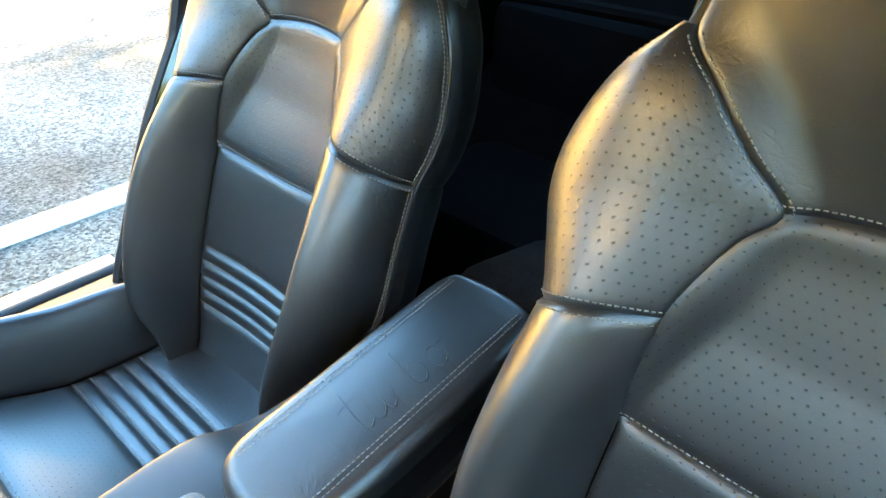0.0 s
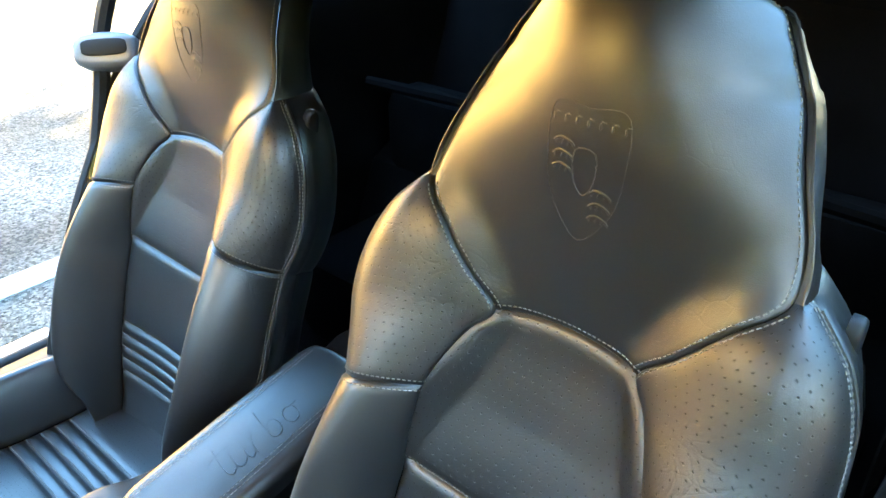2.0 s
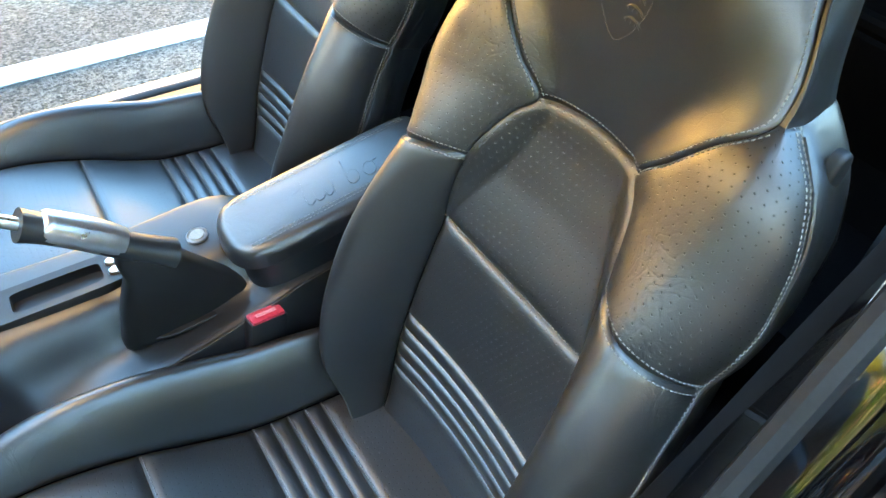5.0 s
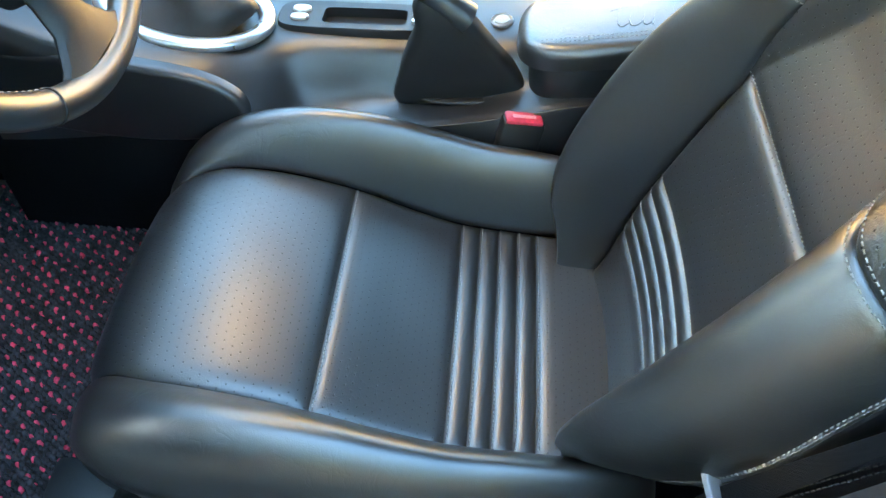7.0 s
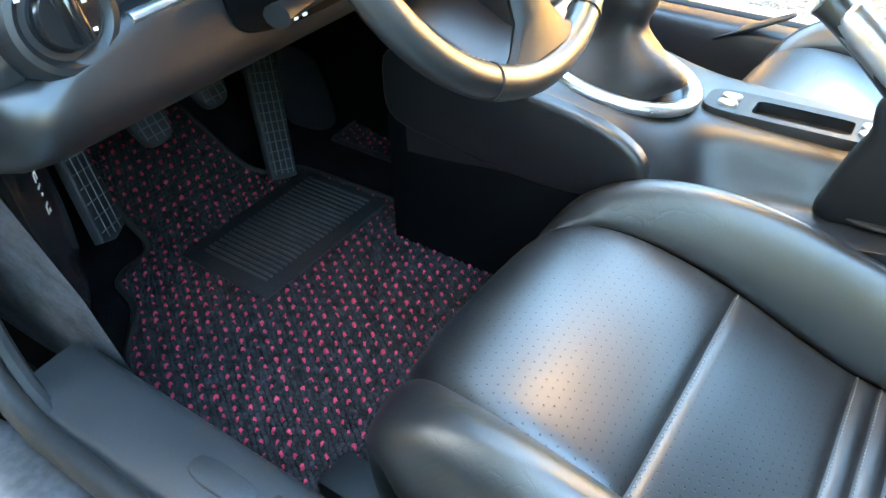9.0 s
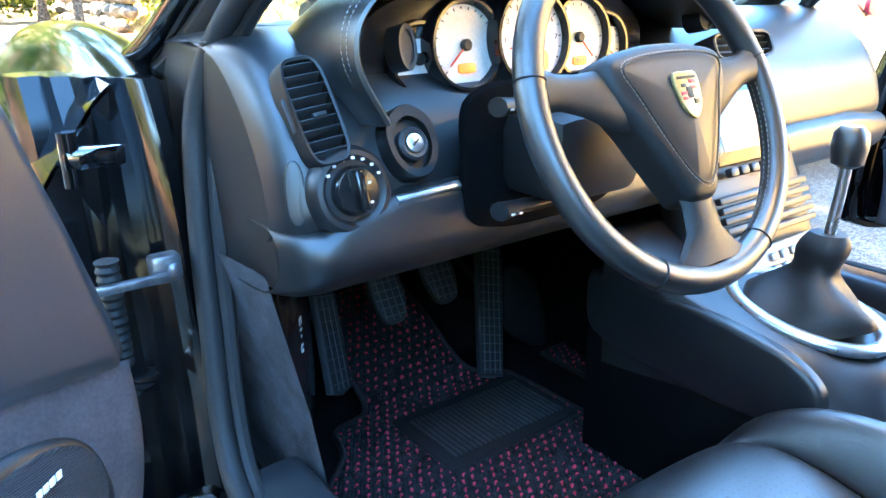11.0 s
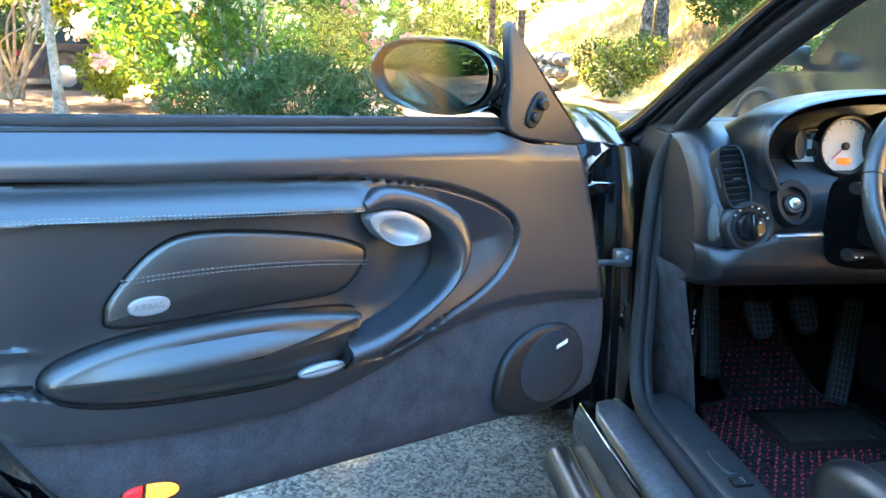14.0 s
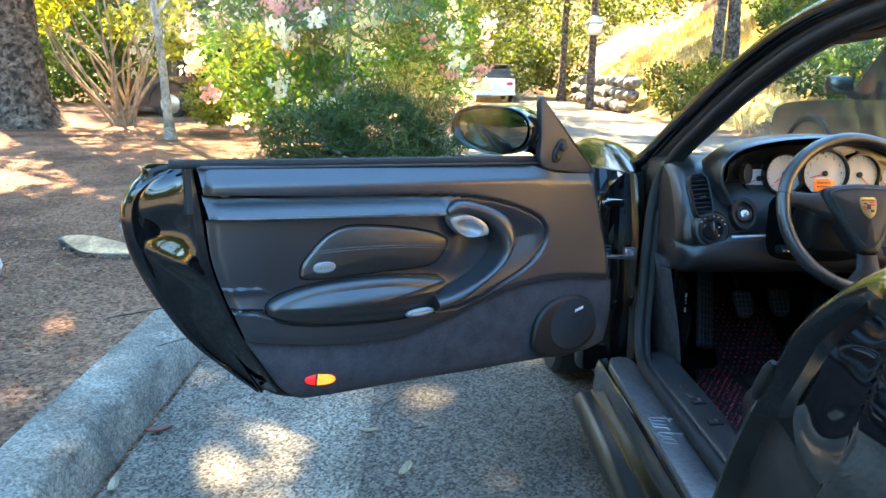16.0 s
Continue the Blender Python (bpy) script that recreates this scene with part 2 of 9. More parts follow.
# ---- materials ----
def surface(name, color, rough=0.5, metal=0.0, spec=0.5, grain=(900.0, 0.15), blotch=(6.0, 0.25), rough_var=0.08, tint=None, coat=0.0, grain_kind="noise", dist=0.0006, speck=0.35):
    """A procedural surface: colour that varies at two scales, grain as fine relief."""
    m = bpy.data.materials.new(name)
    m.use_nodes = True
    nt = m.node_tree
    N, L = nt.nodes, nt.links
    b = N["Principled BSDF"]
    b.inputs["Metallic"].default_value = metal
    b.inputs["Specular IOR Level"].default_value = spec
    b.inputs["Coat Weight"].default_value = coat
    b.inputs["Coat Roughness"].default_value = 0.05
    tc = N.new("ShaderNodeTexCoord")
    big = N.new("ShaderNodeTexNoise")
    big.inputs["Scale"].default_value, big.inputs["Detail"].default_value = blotch[0], 5
    L.new(tc.outputs["Object"], big.inputs["Vector"])
    fine = N.new("ShaderNodeTexNoise")
    fine.inputs["Scale"].default_value, fine.inputs["Detail"].default_value = grain[0] * 0.35, 3
    L.new(tc.outputs["Object"], fine.inputs["Vector"])
    ramp = N.new("ShaderNodeMapRange")
    ramp.inputs["From Min"].default_value, ramp.inputs["From Max"].default_value = 0.3, 0.7
    L.new(big.outputs["Fac"], ramp.inputs["Value"])
    mix = N.new("ShaderNodeMix")
    mix.data_type = "RGBA"
    c = Vector(color)
    t = Vector(tint) if tint else c
    mix.inputs["A"].default_value = (*(c * (1 - blotch[1])), 1)
    mix.inputs["B"].default_value = (*(t * (1 + blotch[1])), 1)
    L.new(ramp.outputs["Result"], mix.inputs["Factor"])
    mix2 = N.new("ShaderNodeMix")
    mix2.data_type, mix2.blend_type = "RGBA", "MULTIPLY"
    mix2.inputs["Factor"].default_value = speck
    L.new(mix.outputs["Result"], mix2.inputs["A"])
    gr = N.new("ShaderNodeMapRange")
    gr.inputs["From Min"].default_value, gr.inputs["From Max"].default_value = 0.35, 0.65
    gr.inputs["To Min"].default_value, gr.inputs["To Max"].default_value = 0.55, 1.35
    L.new(fine.outputs["Fac"], gr.inputs["Value"])
    L.new(gr.outputs["Result"], mix2.inputs["B"])
    L.new(mix2.outputs["Result"], b.inputs["Base Color"])
    rr = N.new("ShaderNodeMapRange")
    rr.inputs["To Min"].default_value, rr.inputs["To Max"].default_value = max(0.02, rough - rough_var), min(1, rough + rough_var)
    L.new(big.outputs["Fac"], rr.inputs["Value"])
    L.new(rr.outputs["Result"], b.inputs["Roughness"])
    if grain[1]:
        bump = N.new("ShaderNodeBump")
        bump.inputs["Strength"].default_value, bump.inputs["Distance"].default_value = grain[1], dist
        if grain_kind == "cells":
            tex = N.new("ShaderNodeTexVoronoi")
            tex.feature = "SMOOTH_F1"
            tex.inputs["Scale"].default_value = grain[0]
            out = tex.outputs["Distance"]
        else:
            tex = N.new("ShaderNodeTexNoise")
            tex.inputs["Scale"].default_value, tex.inputs["Detail"].default_value = grain[0], 4
            out = tex.outputs["Fac"]
        L.new(tc.outputs["Object"], tex.inputs["Vector"])
        L.new(out, bump.inputs["Height"])
        L.new(bump.outputs["Normal"], b.inputs["Normal"])
    return m


def math_node(nt, op, a, b=None, clamp=False):
    n = nt.nodes.new("ShaderNodeMath")
    n.operation, n.use_clamp = op, clamp
    for i, v in enumerate((a, b)):
        if v is None:
            continue
        if isinstance(v, (int, float)):
            n.inputs[i].default_value = v
        else:
            nt.links.new(v, n.inputs[i])
    return n.outputs[0]


def leather(name, color, rough, holes=0.0, wrinkles=0.16):
    """Grained hide with soft wrinkles; holes: the pitch of its perforation in metres."""
    m = surface(name, color, rough, 0, 1.0, (1100.0, 0.26), (9.0, 0.18), 0.06, coat=0.25, grain_kind="cells", dist=0.0004)
    m.node_tree.nodes["Principled BSDF"].inputs["Coat Roughness"].default_value = 0.32
    nt = m.node_tree
    N, L = nt.nodes, nt.links
    b = N["Principled BSDF"]
    first = b.inputs["Normal"].links[0].from_node
    tc = [n for n in N if n.bl_idname == "ShaderNodeTexCoord"][0]
    warp = N.new("ShaderNodeTexNoise")
    warp.inputs["Scale"].default_value, warp.inputs["Detail"].default_value, warp.inputs["Distortion"].default_value = 24.0, 5, 1.2
    L.new(tc.outputs["Object"], warp.inputs["Vector"])
    ridge = math_node(nt, "ABSOLUTE", math_node(nt, "SUBTRACT", warp.outputs["Fac"], 0.5))
    ridge = math_node(nt, "MINIMUM", math_node(nt, "MULTIPLY", ridge, 16.0), 1.0)
    # creases come in patches, with smooth hide between them
    where = N.new("ShaderNodeTexNoise")
    where.inputs["Scale"].default_value, where.inputs["Detail"].default_value = 5.0, 2
    L.new(tc.outputs["Object"], where.inputs["Vector"])
    patch = N.new("ShaderNodeMapRange")
    patch.inputs["From Min"].default_value, patch.inputs["From Max"].default_value = 0.53, 0.71
    L.new(where.outputs["Fac"], patch.inputs["Value"])
    ridge = math_node(nt, "MULTIPLY", ridge, patch.outputs["Result"])
    # a fine net of cracks where the hide is worn
    wob = N.new("ShaderNodeTexNoise")
    wob.inputs["Scale"].default_value, wob.inputs["Detail"].default_value = 14.0, 3
    L.new(tc.outputs["Object"], wob.inputs["Vector"])
    bent = N.new("ShaderNodeMix")
    bent.data_type, bent.blend_type = "RGBA", "LINEAR_LIGHT"
    bent.inputs["Factor"].default_value = 0.035
    L.new(tc.outputs["Object"], bent.inputs["A"])
    L.new(wob.outputs["Color"], bent.inputs["B"])
    net = N.new("ShaderNodeTexVoronoi")
    net.feature = "DISTANCE_TO_EDGE"
    net.inputs["Scale"].default_value = 34.0
    L.new(bent.outputs["Result"], net.inputs["Vector"])
    crack = math_node(nt, "MINIMUM", math_node(nt, "MULTIPLY", net.outputs["Distance"], 22.0), 1.0)
    spot = N.new("ShaderNodeTexNoise")
    spot.inputs["Scale"].default_value, spot.inputs["Detail"].default_value = 7.0, 3
    L.new(tc.outputs["Object"], spot.inputs["Vector"])
    worn = N.new("ShaderNodeMapRange")
    worn.inputs["From Min"].default_value, worn.inputs["From Max"].default_value = 0.50, 0.68
    L.new(spot.outputs["Fac"], worn.inputs["Value"])
    ridge = math_node(nt, "ADD", ridge, math_node(nt, "MULTIPLY", math_node(nt, "MULTIPLY", crack, worn.outputs["Result"]), 0.45))
    fold = N.new("ShaderNodeBump")
    fold.inputs["Strength"].default_value, fold.inputs["Distance"].default_value = wrinkles, 0.0016
    L.new(ridge, fold.inputs["Height"])
    L.new(fold.outputs["Normal"], first.inputs["Normal"])
    if holes:
        uvm = N.new("ShaderNodeUVMap")
        sep = N.new("ShaderNodeSeparateXYZ")
        L.new(uvm.outputs["UV"], sep.inputs[0])
        u, v = sep.outputs[0], sep.outputs[1]
        row = math_node(nt, "FLOOR", math_node(nt, "DIVIDE", v, holes))
        shift = math_node(nt, "MULTIPLY", math_node(nt, "PINGPONG", row, 1.0), 0.5)
        fu = math_node(nt, "SUBTRACT", math_node(nt, "FRACT", math_node(nt, "ADD", math_node(nt, "DIVIDE", u, holes * 1.15), shift)), 0.5)
        fv = math_node(nt, "SUBTRACT", math_node(nt, "FRACT", math_node(nt, "DIVIDE", v, holes)), 0.5)
        r = math_node(nt, "SQRT", math_node(nt, "ADD", math_node(nt, "MULTIPLY", fu, fu), math_node(nt, "MULTIPLY", fv, fv)))
        solid = N.new("ShaderNodeMapRange")
        solid.inputs["From Min"].default_value, solid.inputs["From Max"].default_value = 0.074, 0.116
        L.new(r, solid.inputs["Value"])
        pit = N.new("ShaderNodeBump")
        pit.inputs["Strength"].default_value, pit.inputs["Distance"].default_value = 0.65, 0.0012
        L.new(solid.outputs["Result"], pit.inputs["Height"])
        L.new(fold.outputs["Normal"], pit.inputs["Normal"])
        L.new(pit.outputs["Normal"], first.inputs["Normal"])
        col = b.inputs["Base Color"].links[0].from_socket
        mul = N.new("ShaderNodeMix")
        mul.data_type, mul.blend_type = "RGBA", "MULTIPLY"
        mul.inputs["Factor"].default_value = 1.0
        L.new(col, mul.inputs["A"])
        L.new(math_node(nt, "ADD", math_node(nt, "MULTIPLY", solid.outputs["Result"], 0.5), 0.5), mul.inputs["B"])
        L.new(mul.outputs["Result"], b.inputs["Base Color"])
        L.new(math_node(nt, "MULTIPLY", math_node(nt, "ADD", math_node(nt, "MULTIPLY", solid.outputs["Result"], 0.7), 0.3), 0.25), b.inputs["Coat Weight"])
        L.new(math_node(nt, "MULTIPLY", math_node(nt, "ADD", math_node(nt, "MULTIPLY", solid.outputs["Result"], 0.4), 0.6), 1.0), b.inputs["Specular IOR Level"])
    return m


LEATHER = leather("black_leather", (0.009, 0.0093, 0.0096), 0.39, 0.0, 0.17)
LEATHER_PERF = leather("perforated_black_leather", (0.009, 0.0093, 0.0096), 0.43, 0.0098, 0.19)
LEATHER_PERF_FINE = leather("finely_perforated_black_leather", (0.009, 0.0093, 0.0096), 0.43, 0.0095)
VINYL = surface("black_soft_trim", (0.009, 0.0094, 0.0105), 0.40, 0, 0.7, (1400.0, 0.18), (5.0, 0.15), grain_kind="cells", dist=0.0003)
# Lighter, bluer soft trim: the open door's daylight is in its colour.
LIT_DOOR_TRIM = surface("daylit_black_door_trim", (0.021, 0.022, 0.026), 0.35, 0, 0.9, (1400.0, 0.18), (5.0, 0.15), grain_kind="cells", dist=0.0003)
PLASTIC = surface("black_matt_plastic", (0.007, 0.007, 0.0075), 0.50, 0, 0.45, (1600.0, 0.15), (8.0, 0.2), dist=0.0003)
SHELL = surface("black_seat_shell", (0.02, 0.02, 0.021), 0.6, 0, 0.4, (700.0, 0.2), (8.0, 0.2))
RUBBER = surface("black_rubber", (0.014, 0.014, 0.015), 0.6, 0, 0.35, (500.0, 0.2), (9.0, 0.2))
THREAD = surface("grey_thread", (0.21, 0.20, 0.188), 0.7, 0, 0.3, (3000.0, 0.3), (60.0, 0.2))
SUEDE = surface("dark_blue_grey_suede", (0.040, 0.041, 0.049), 0.95, 0, 0.2, (600.0, 0.6), (22.0, 0.24), 0.03, dist=0.0010)
CARPET = surface("black_carpet", (0.010, 0.010, 0.011), 1.0, 0, 0.03, (420.0, 1.0), (12.0, 0.4), 0.0, dist=0.003)
ALU = surface("brushed_silver_metal", (0.62, 0.62, 0.63), 0.3, 0.9, 0.5, (300.0, 0.05), (30.0, 0.06), speck=0.1)
SILVER_PLASTIC = surface("silver_grey_paint", (0.27, 0.27, 0.28), 0.36, 0.4, 0.5, (900.0, 0.03), (20.0, 0.05), speck=0.06)
PAINT = surface("glossy_black_car_paint", (0.0025, 0.0025, 0.003), 0.06, 0, 0.3, (4.0, 0.0), (3.0, 0.2), 0.03, coat=1.0)
RED_PLASTIC = surface("red_plastic", (0.55, 0.03, 0.05), 0.35, 0, 0.5, (600.0, 0.05), (30.0, 0.1))
# ---- the car's body ----
car = thing("sports_car", "glossy black sports car with both doors open and black leather inside", "car")
SCUFF = surface("brushed_grey_scuff_plate", (0.26, 0.265, 0.28), 0.34, 0.85, 0.5, (260.0, 0.12), (14.0, 0.15))
DUSTY = surface("dusty_black_paint", (0.010, 0.010, 0.010), 0.34, 0, 0.4, (60.0, 0.1), (14.0, 0.5), 0.14, coat=0.1)
WING_PAINT = surface("waxed_black_wing_paint", (0.003, 0.003, 0.0035), 0.12, 0, 0.25, (4.0, 0.0), (3.0, 0.2), 0.04, coat=0.15)
SATIN = surface("satin_black_inner_paint", (0.004, 0.004, 0.0045), 0.16, 0, 0.45, (8.0, 0.05), (9.0, 0.3), 0.1)
# Near-black lining; the closed cabin's deep shade is put into its colour.
SHADE_LINER = surface("shade_black_lining", (0.004, 0.004, 0.0043), 0.95, 0, 0.03, (500.0, 0.5), (12.0, 0.3))
TRIM_GREY = surface("slate_plastic_trim", (0.020, 0.021, 0.023), 0.40, 0, 0.5, (1300.0, 0.12), (7.0, 0.2), dist=0.0003)


def swept(profile, ys, shift=None):
    """A skin with the (x, z) profile at each y; shift(y) moves it by (dx, dz)."""
    rings = []
    for y in ys:
        dx, dz = shift(y) if shift else (0, 0)
        rings.append([Vector((x + dx, y, z + dz)) for x, z in profile])
    return rings


def open_skin(rings, thick=0.0):
    bm = loft(rings, False, False)
    return bm


def ease(x, a, b):
    """0 below a, 1 above b, smooth between."""
    f = min(1.0, max(0.0, (x - a) / (b - a)))
    return f * f * (3 - 2 * f)


def mirrored(bm):
    bmesh.ops.scale(bm, vec=(-1, 1, 1), verts=bm.verts)
    bmesh.ops.reverse_faces(bm, faces=bm.faces)
    return bm


YS = [-0.45 + 1.72 * k / 24 for k in range(25)]
for flip in (False, True):
    def side(bm):
        return mirrored(bm) if flip else bm
    rock = [(p.x, p.z) for p in catmull([(-0.80, 0, 0.10), (-0.905, 0, 0.105), (-0.945, 0, 0.13), (-0.948, 0, 0.165), (-0.925, 0, 0.186), (-0.892, 0, 0.190), (-0.884, 0, 0.215), (-0.882, 0, 0.262), (-0.874, 0, 0.292), (-0.862, 0, 0.303), (-0.77, 0, 0.306), (-0.765, 0, 0.25), (-0.765, 0, 0.12)], 4)]
    part("rocker_panel", side(loft(swept(rock[:21], YS), False, False)), DUSTY, car, "dusty grey-black rocker panel")
    part("sill_step", side(loft(swept(rock[20:], YS), False, False)), PAINT, car, "glossy black sill step")
    scuff = part("scuff_plate", side(plate([(-0.866, 0.12), (-0.778, 0.12), (-0.774, 1.18), (-0.785, 1.232), (-0.815, 1.245), (-0.845, 1.232), (-0.862, 1.18)], 0.018, pose(0, 0, 0.304), 0.007)), SCUFF, car, "brushed grey scuff plate with lettering")
    inner = [(p.x, p.z) for p in catmull([(-0.768, 0, 0.20), (-0.766, 0, 0.325), (-0.757, 0, 0.340), (-0.745, 0, 0.349), (-0.70, 0, 0.354), (-0.672, 0, 0.352), (-0.658, 0, 0.335), (-0.650, 0, 0.29), (-0.645, 0, 0.17)], 4)]
    part("inner_sill_trim", side(loft(swept(inner, YS[:-1]), False, False)), TRIM_GREY, car, "slate grey plastic sill trim")
    seal_path = catmull([(-0.772, -0.02, 0.42), (-0.772, 0.10, 0.345), (-0.772, 0.3, 0.336), (-0.772, 1.0, 0.336), (-0.768, 1.16, 0.345), (-0.758, 1.235, 0.41), (-0.745, 1.275, 0.55), (-0.732, 1.305, 0.72), (-0.715, 1.315, 0.85), (-0.690, 1.262, 0.95), (-0.655, 1.12, 1.06), (-0.618, 0.93, 1.175), (-0.585, 0.74, 1.265), (-0.565, 0.55, 1.318), (-0.555, 0.30, 1.345), (-0.555, 0.0, 1.35), (-0.575, -0.3, 1.31)], 8)
    part("door_seal", side(tube(seal_path, 0.016, 10)), RUBBER, car, "black rubber door seal")
    part("door_seal", side(tube([p + Vector((0.022, -0.012, -0.004)) for p in seal_path], 0.011, 8)), RUBBER, car, "black rubber door seal")
    # the windscreen pillar: a painted outer strip and a trimmed inner side
    pil = catmull([(-0.735, 1.60, 0.875), (-0.705, 1.46, 0.935), (-0.668, 1.25, 1.065), (-0.628, 1.02, 1.2), (-0.592, 0.80, 1.30), (-0.568, 0.58, 1.355), (-0.556, 0.30, 1.385), (-0.556, 0.0, 1.39), (-0.58, -0.35, 1.355), (-0.62, -0.8, 1.24), (-0.66, -1.3, 1.04)], 8)
    part("roof_pillar", side(tube(pil, 0.030, 12, flat=0.8)), PAINT, car, "glossy black windscreen pillar")
    part("pillar_trim", side(tube([p + Vector((0.038, -0.026, -0.024)) for p in pil[:-12]], 0.043, 12, flat=0.75)), PLASTIC, car, "black pillar lining")
    # hinge pillar in the front of the door opening
    hp = []
    for z in [0.20, 0.30, 0.34, 0.42, 0.55, 0.68, 0.80, 0.86, 0.885]:
        y = interp([(0.2, 1.31), (0.42, 1.315), (0.6, 1.345), (0.8, 1.38), (0.93, 1.46)], z)
        hp.append([Vector(p) for p in ((-0.735, y - 0.02, z), (-0.757, y - 0.035, z), (-0.768, y - 0.022, z), (-0.776, y + 0.012, z), (-0.789, y + 0.008, z), (-0.797, y + 0.045 + 0.016 * math.sin(z * 31), z), (-0.818, y + 0.04, z), (-0.826, y + 0.085, z), (-0.85, y + 0.08 + 0.018 * math.sin(z * 24), z), (-0.858, y + 0.125, z), (-0.888, y + 0.12, z), (-0.90, y + 0.15, z), (-0.90, y + 0.2, z), (-0.735, y + 0.2, z))])
    part("hinge_pillar", side(loft(hp)), SATIN, car, "glossy black hinge pillar")
    # front wing and bonnet edge, seen over the mirror
    wing = []
    for y in [1.44 + 0.076 * k for k in range(17)]:
        f = (y - 1.44) / 1.84
        top = interp([(1.44, 0.888), (1.56, 0.918), (1.68, 0.942), (1.8, 0.952), (2.15, 0.935), (2.4, 0.86), (2.6, 0.76), (2.70, 0.68)], y)
        wing.append([Vector(p) for p in catmull([(-0.90 + 0.02 * f, y, 0.42), (-0.925, y, 0.62), (-0.905, y, top - 0.16), (-0.855, y, top - 0.085), (-0.80, y, top - 0.018), (-0.75, y, top), (-0.70, y, top - 0.014), (-0.64, y, top - 0.05), (-0.55, y, top - 0.066), (-0.30, y, top - 0.056), (0.0, y, top - 0.05)], 4)])
    shut = [p for p in wing[0] if p.x < -0.66]
    part("wing_shut_panel", side(loft([[Vector((p.x + 0.004, p.y + 0.003, p.z - 0.006)) for p in shut], [Vector((p.x + 0.004, p.y - 0.01, 0.40)) for p in shut]], False, False)), SATIN, car, "black inner panel closing the wing")
    part("front_wing", side(loft(wing, False, False)), WING_PAINT, car, "glossy black front wing and bonnet")
    # rear jamb, quarter panel and inner rear side lining
    def off(x):
        return (0.07 + max(0.0, abs(x) - 0.69) * 1.4) if flip else 0.0
    jamb_y = [(0.15, 0.31), (0.33, 0.30), (0.436, 0.258), (0.615, 0.176), (0.77, 0.082), (0.85, 0.032), (0.93, -0.036), (1.0, -0.11), (1.06, -0.20)]
    zs = [0.12 + 0.93 * k / 30 for k in range(31)]
    zq = [0.12 + 0.93 * k / 62 for k in range(63)]
    cols_q = [(-0.80, 0.030), (-0.86, 0.004), (-0.878, -0.004), (-0.889, 0.002), (-0.894, 0.012)] + [(interp([(0.02, -0.896), (0.05, -0.90), (0.15, -0.915), (0.32, -0.935), (0.5, -0.945)], d), d) for d in [0.022 + 0.013 * k for k in range(25)]] + [(-0.944, 0.42), (-0.945, 0.5), (-0.94, 0.8), (-0.93, 1.3)]

    def skin(x, dy, z):
        rear = interp([(0.12, 0.30), (0.60, 0.285), (0.80, 0.26), (0.88, 0.20), (0.93, 0.11)], z)
        r = ease(dy, 0.022, 0.052) * (1 - ease(dy, rear - 0.022, rear + 0.008)) * (1 - ease(z, 0.895, 0.94))
        bowl = 1 - ease(math.hypot((dy - 0.17) / 0.075, (z - 0.79) / 0.085), 0.55, 1.0)
        crease = math.exp(-((z - 0.66 + 0.25 * (dy - 0.1)) / 0.018) ** 2)
        dx = r * (0.030 + 0.003 * bowl + 0.005 * crease)
        return Vector((x + dx + 2.2 * max(0, z - 0.80) ** 2 + 0.20 * max(0, 0.3 - z), interp(jamb_y, z) - dy - off(x), z))
    low = 36
    part("quarter_panel", side(loft([[skin(x, dy, z) for x, dy in cols_q] for z in zq[low:]], False, False)), PAINT, car, "glossy black rear quarter panel")
    part("lower_quarter", side(loft([[skin(x, dy, z) for x, dy in cols_q] for z in zq[:low + 1]], False, False)), DUSTY, car, "dusty black lower door shut face")
    part("bump_stop", side(tube([skin(-0.894, 0.012, z) + Vector((-0.004, 0, 0)) for z in [0.69 + 0.01 * k for k in range(9)]], [0.005, 0.010, 0.011, 0.011, 0.011, 0.011, 0.011, 0.010, 0.005], 10)), RUBBER, car, "black rubber bump stop")
    part("door_jamb", side(loft([[Vector((x + 2.2 * max(0, z - 0.80) ** 2 * (1 if x < -0.75 else 0.5), interp(jamb_y, z) - dy - off(x), z)) for x, dy in ((-0.802, 0.029), (-0.785, 0.05), (-0.765, 0.058), (-0.74, 0.056), (-0.72, 0.045), (-0.70, 0.04), (-0.67, 0.06))] for z in zs], False, False)), PAINT, car, "glossy black door jamb")
    part("jamb_seal", side(tube([Vector((-0.715 + 0.05 * max(0, z - 0.85), interp(jamb_y, z) - 0.03 - off(-0.715), z)) for z in [0.34 + 0.7 * k / 24 for k in range(25)]], 0.015, 8)), RUBBER, car, "black rubber door seal")
    part("belt_line", side(tube(catmull([(-0.868, -0.13, 1.0), (-0.86, -0.35, 1.02), (-0.84, -0.7, 1.0), (-0.80, -1.2, 0.96)], 6), 0.016, 8)), RUBBER, car)
    part("rear_side_lining", side(loft([[Vector((x, min(y, interp(jamb_y, z) - 0.062 - off(-0.67)), z)) for x, z in ((-0.66, 0.18), (-0.665, 0.35), (-0.668, 0.5), (-0.67, 0.65), (-0.668, 0.8), (-0.675, 0.9), (-0.70, 0.96), (-0.75, 0.99), (-0.80, 1.0))] for y in (0.4, -0.08, -0.25, -0.5, -0.9, -1.2)], False, False)), SHADE_LINER, car, "black rear side lining")

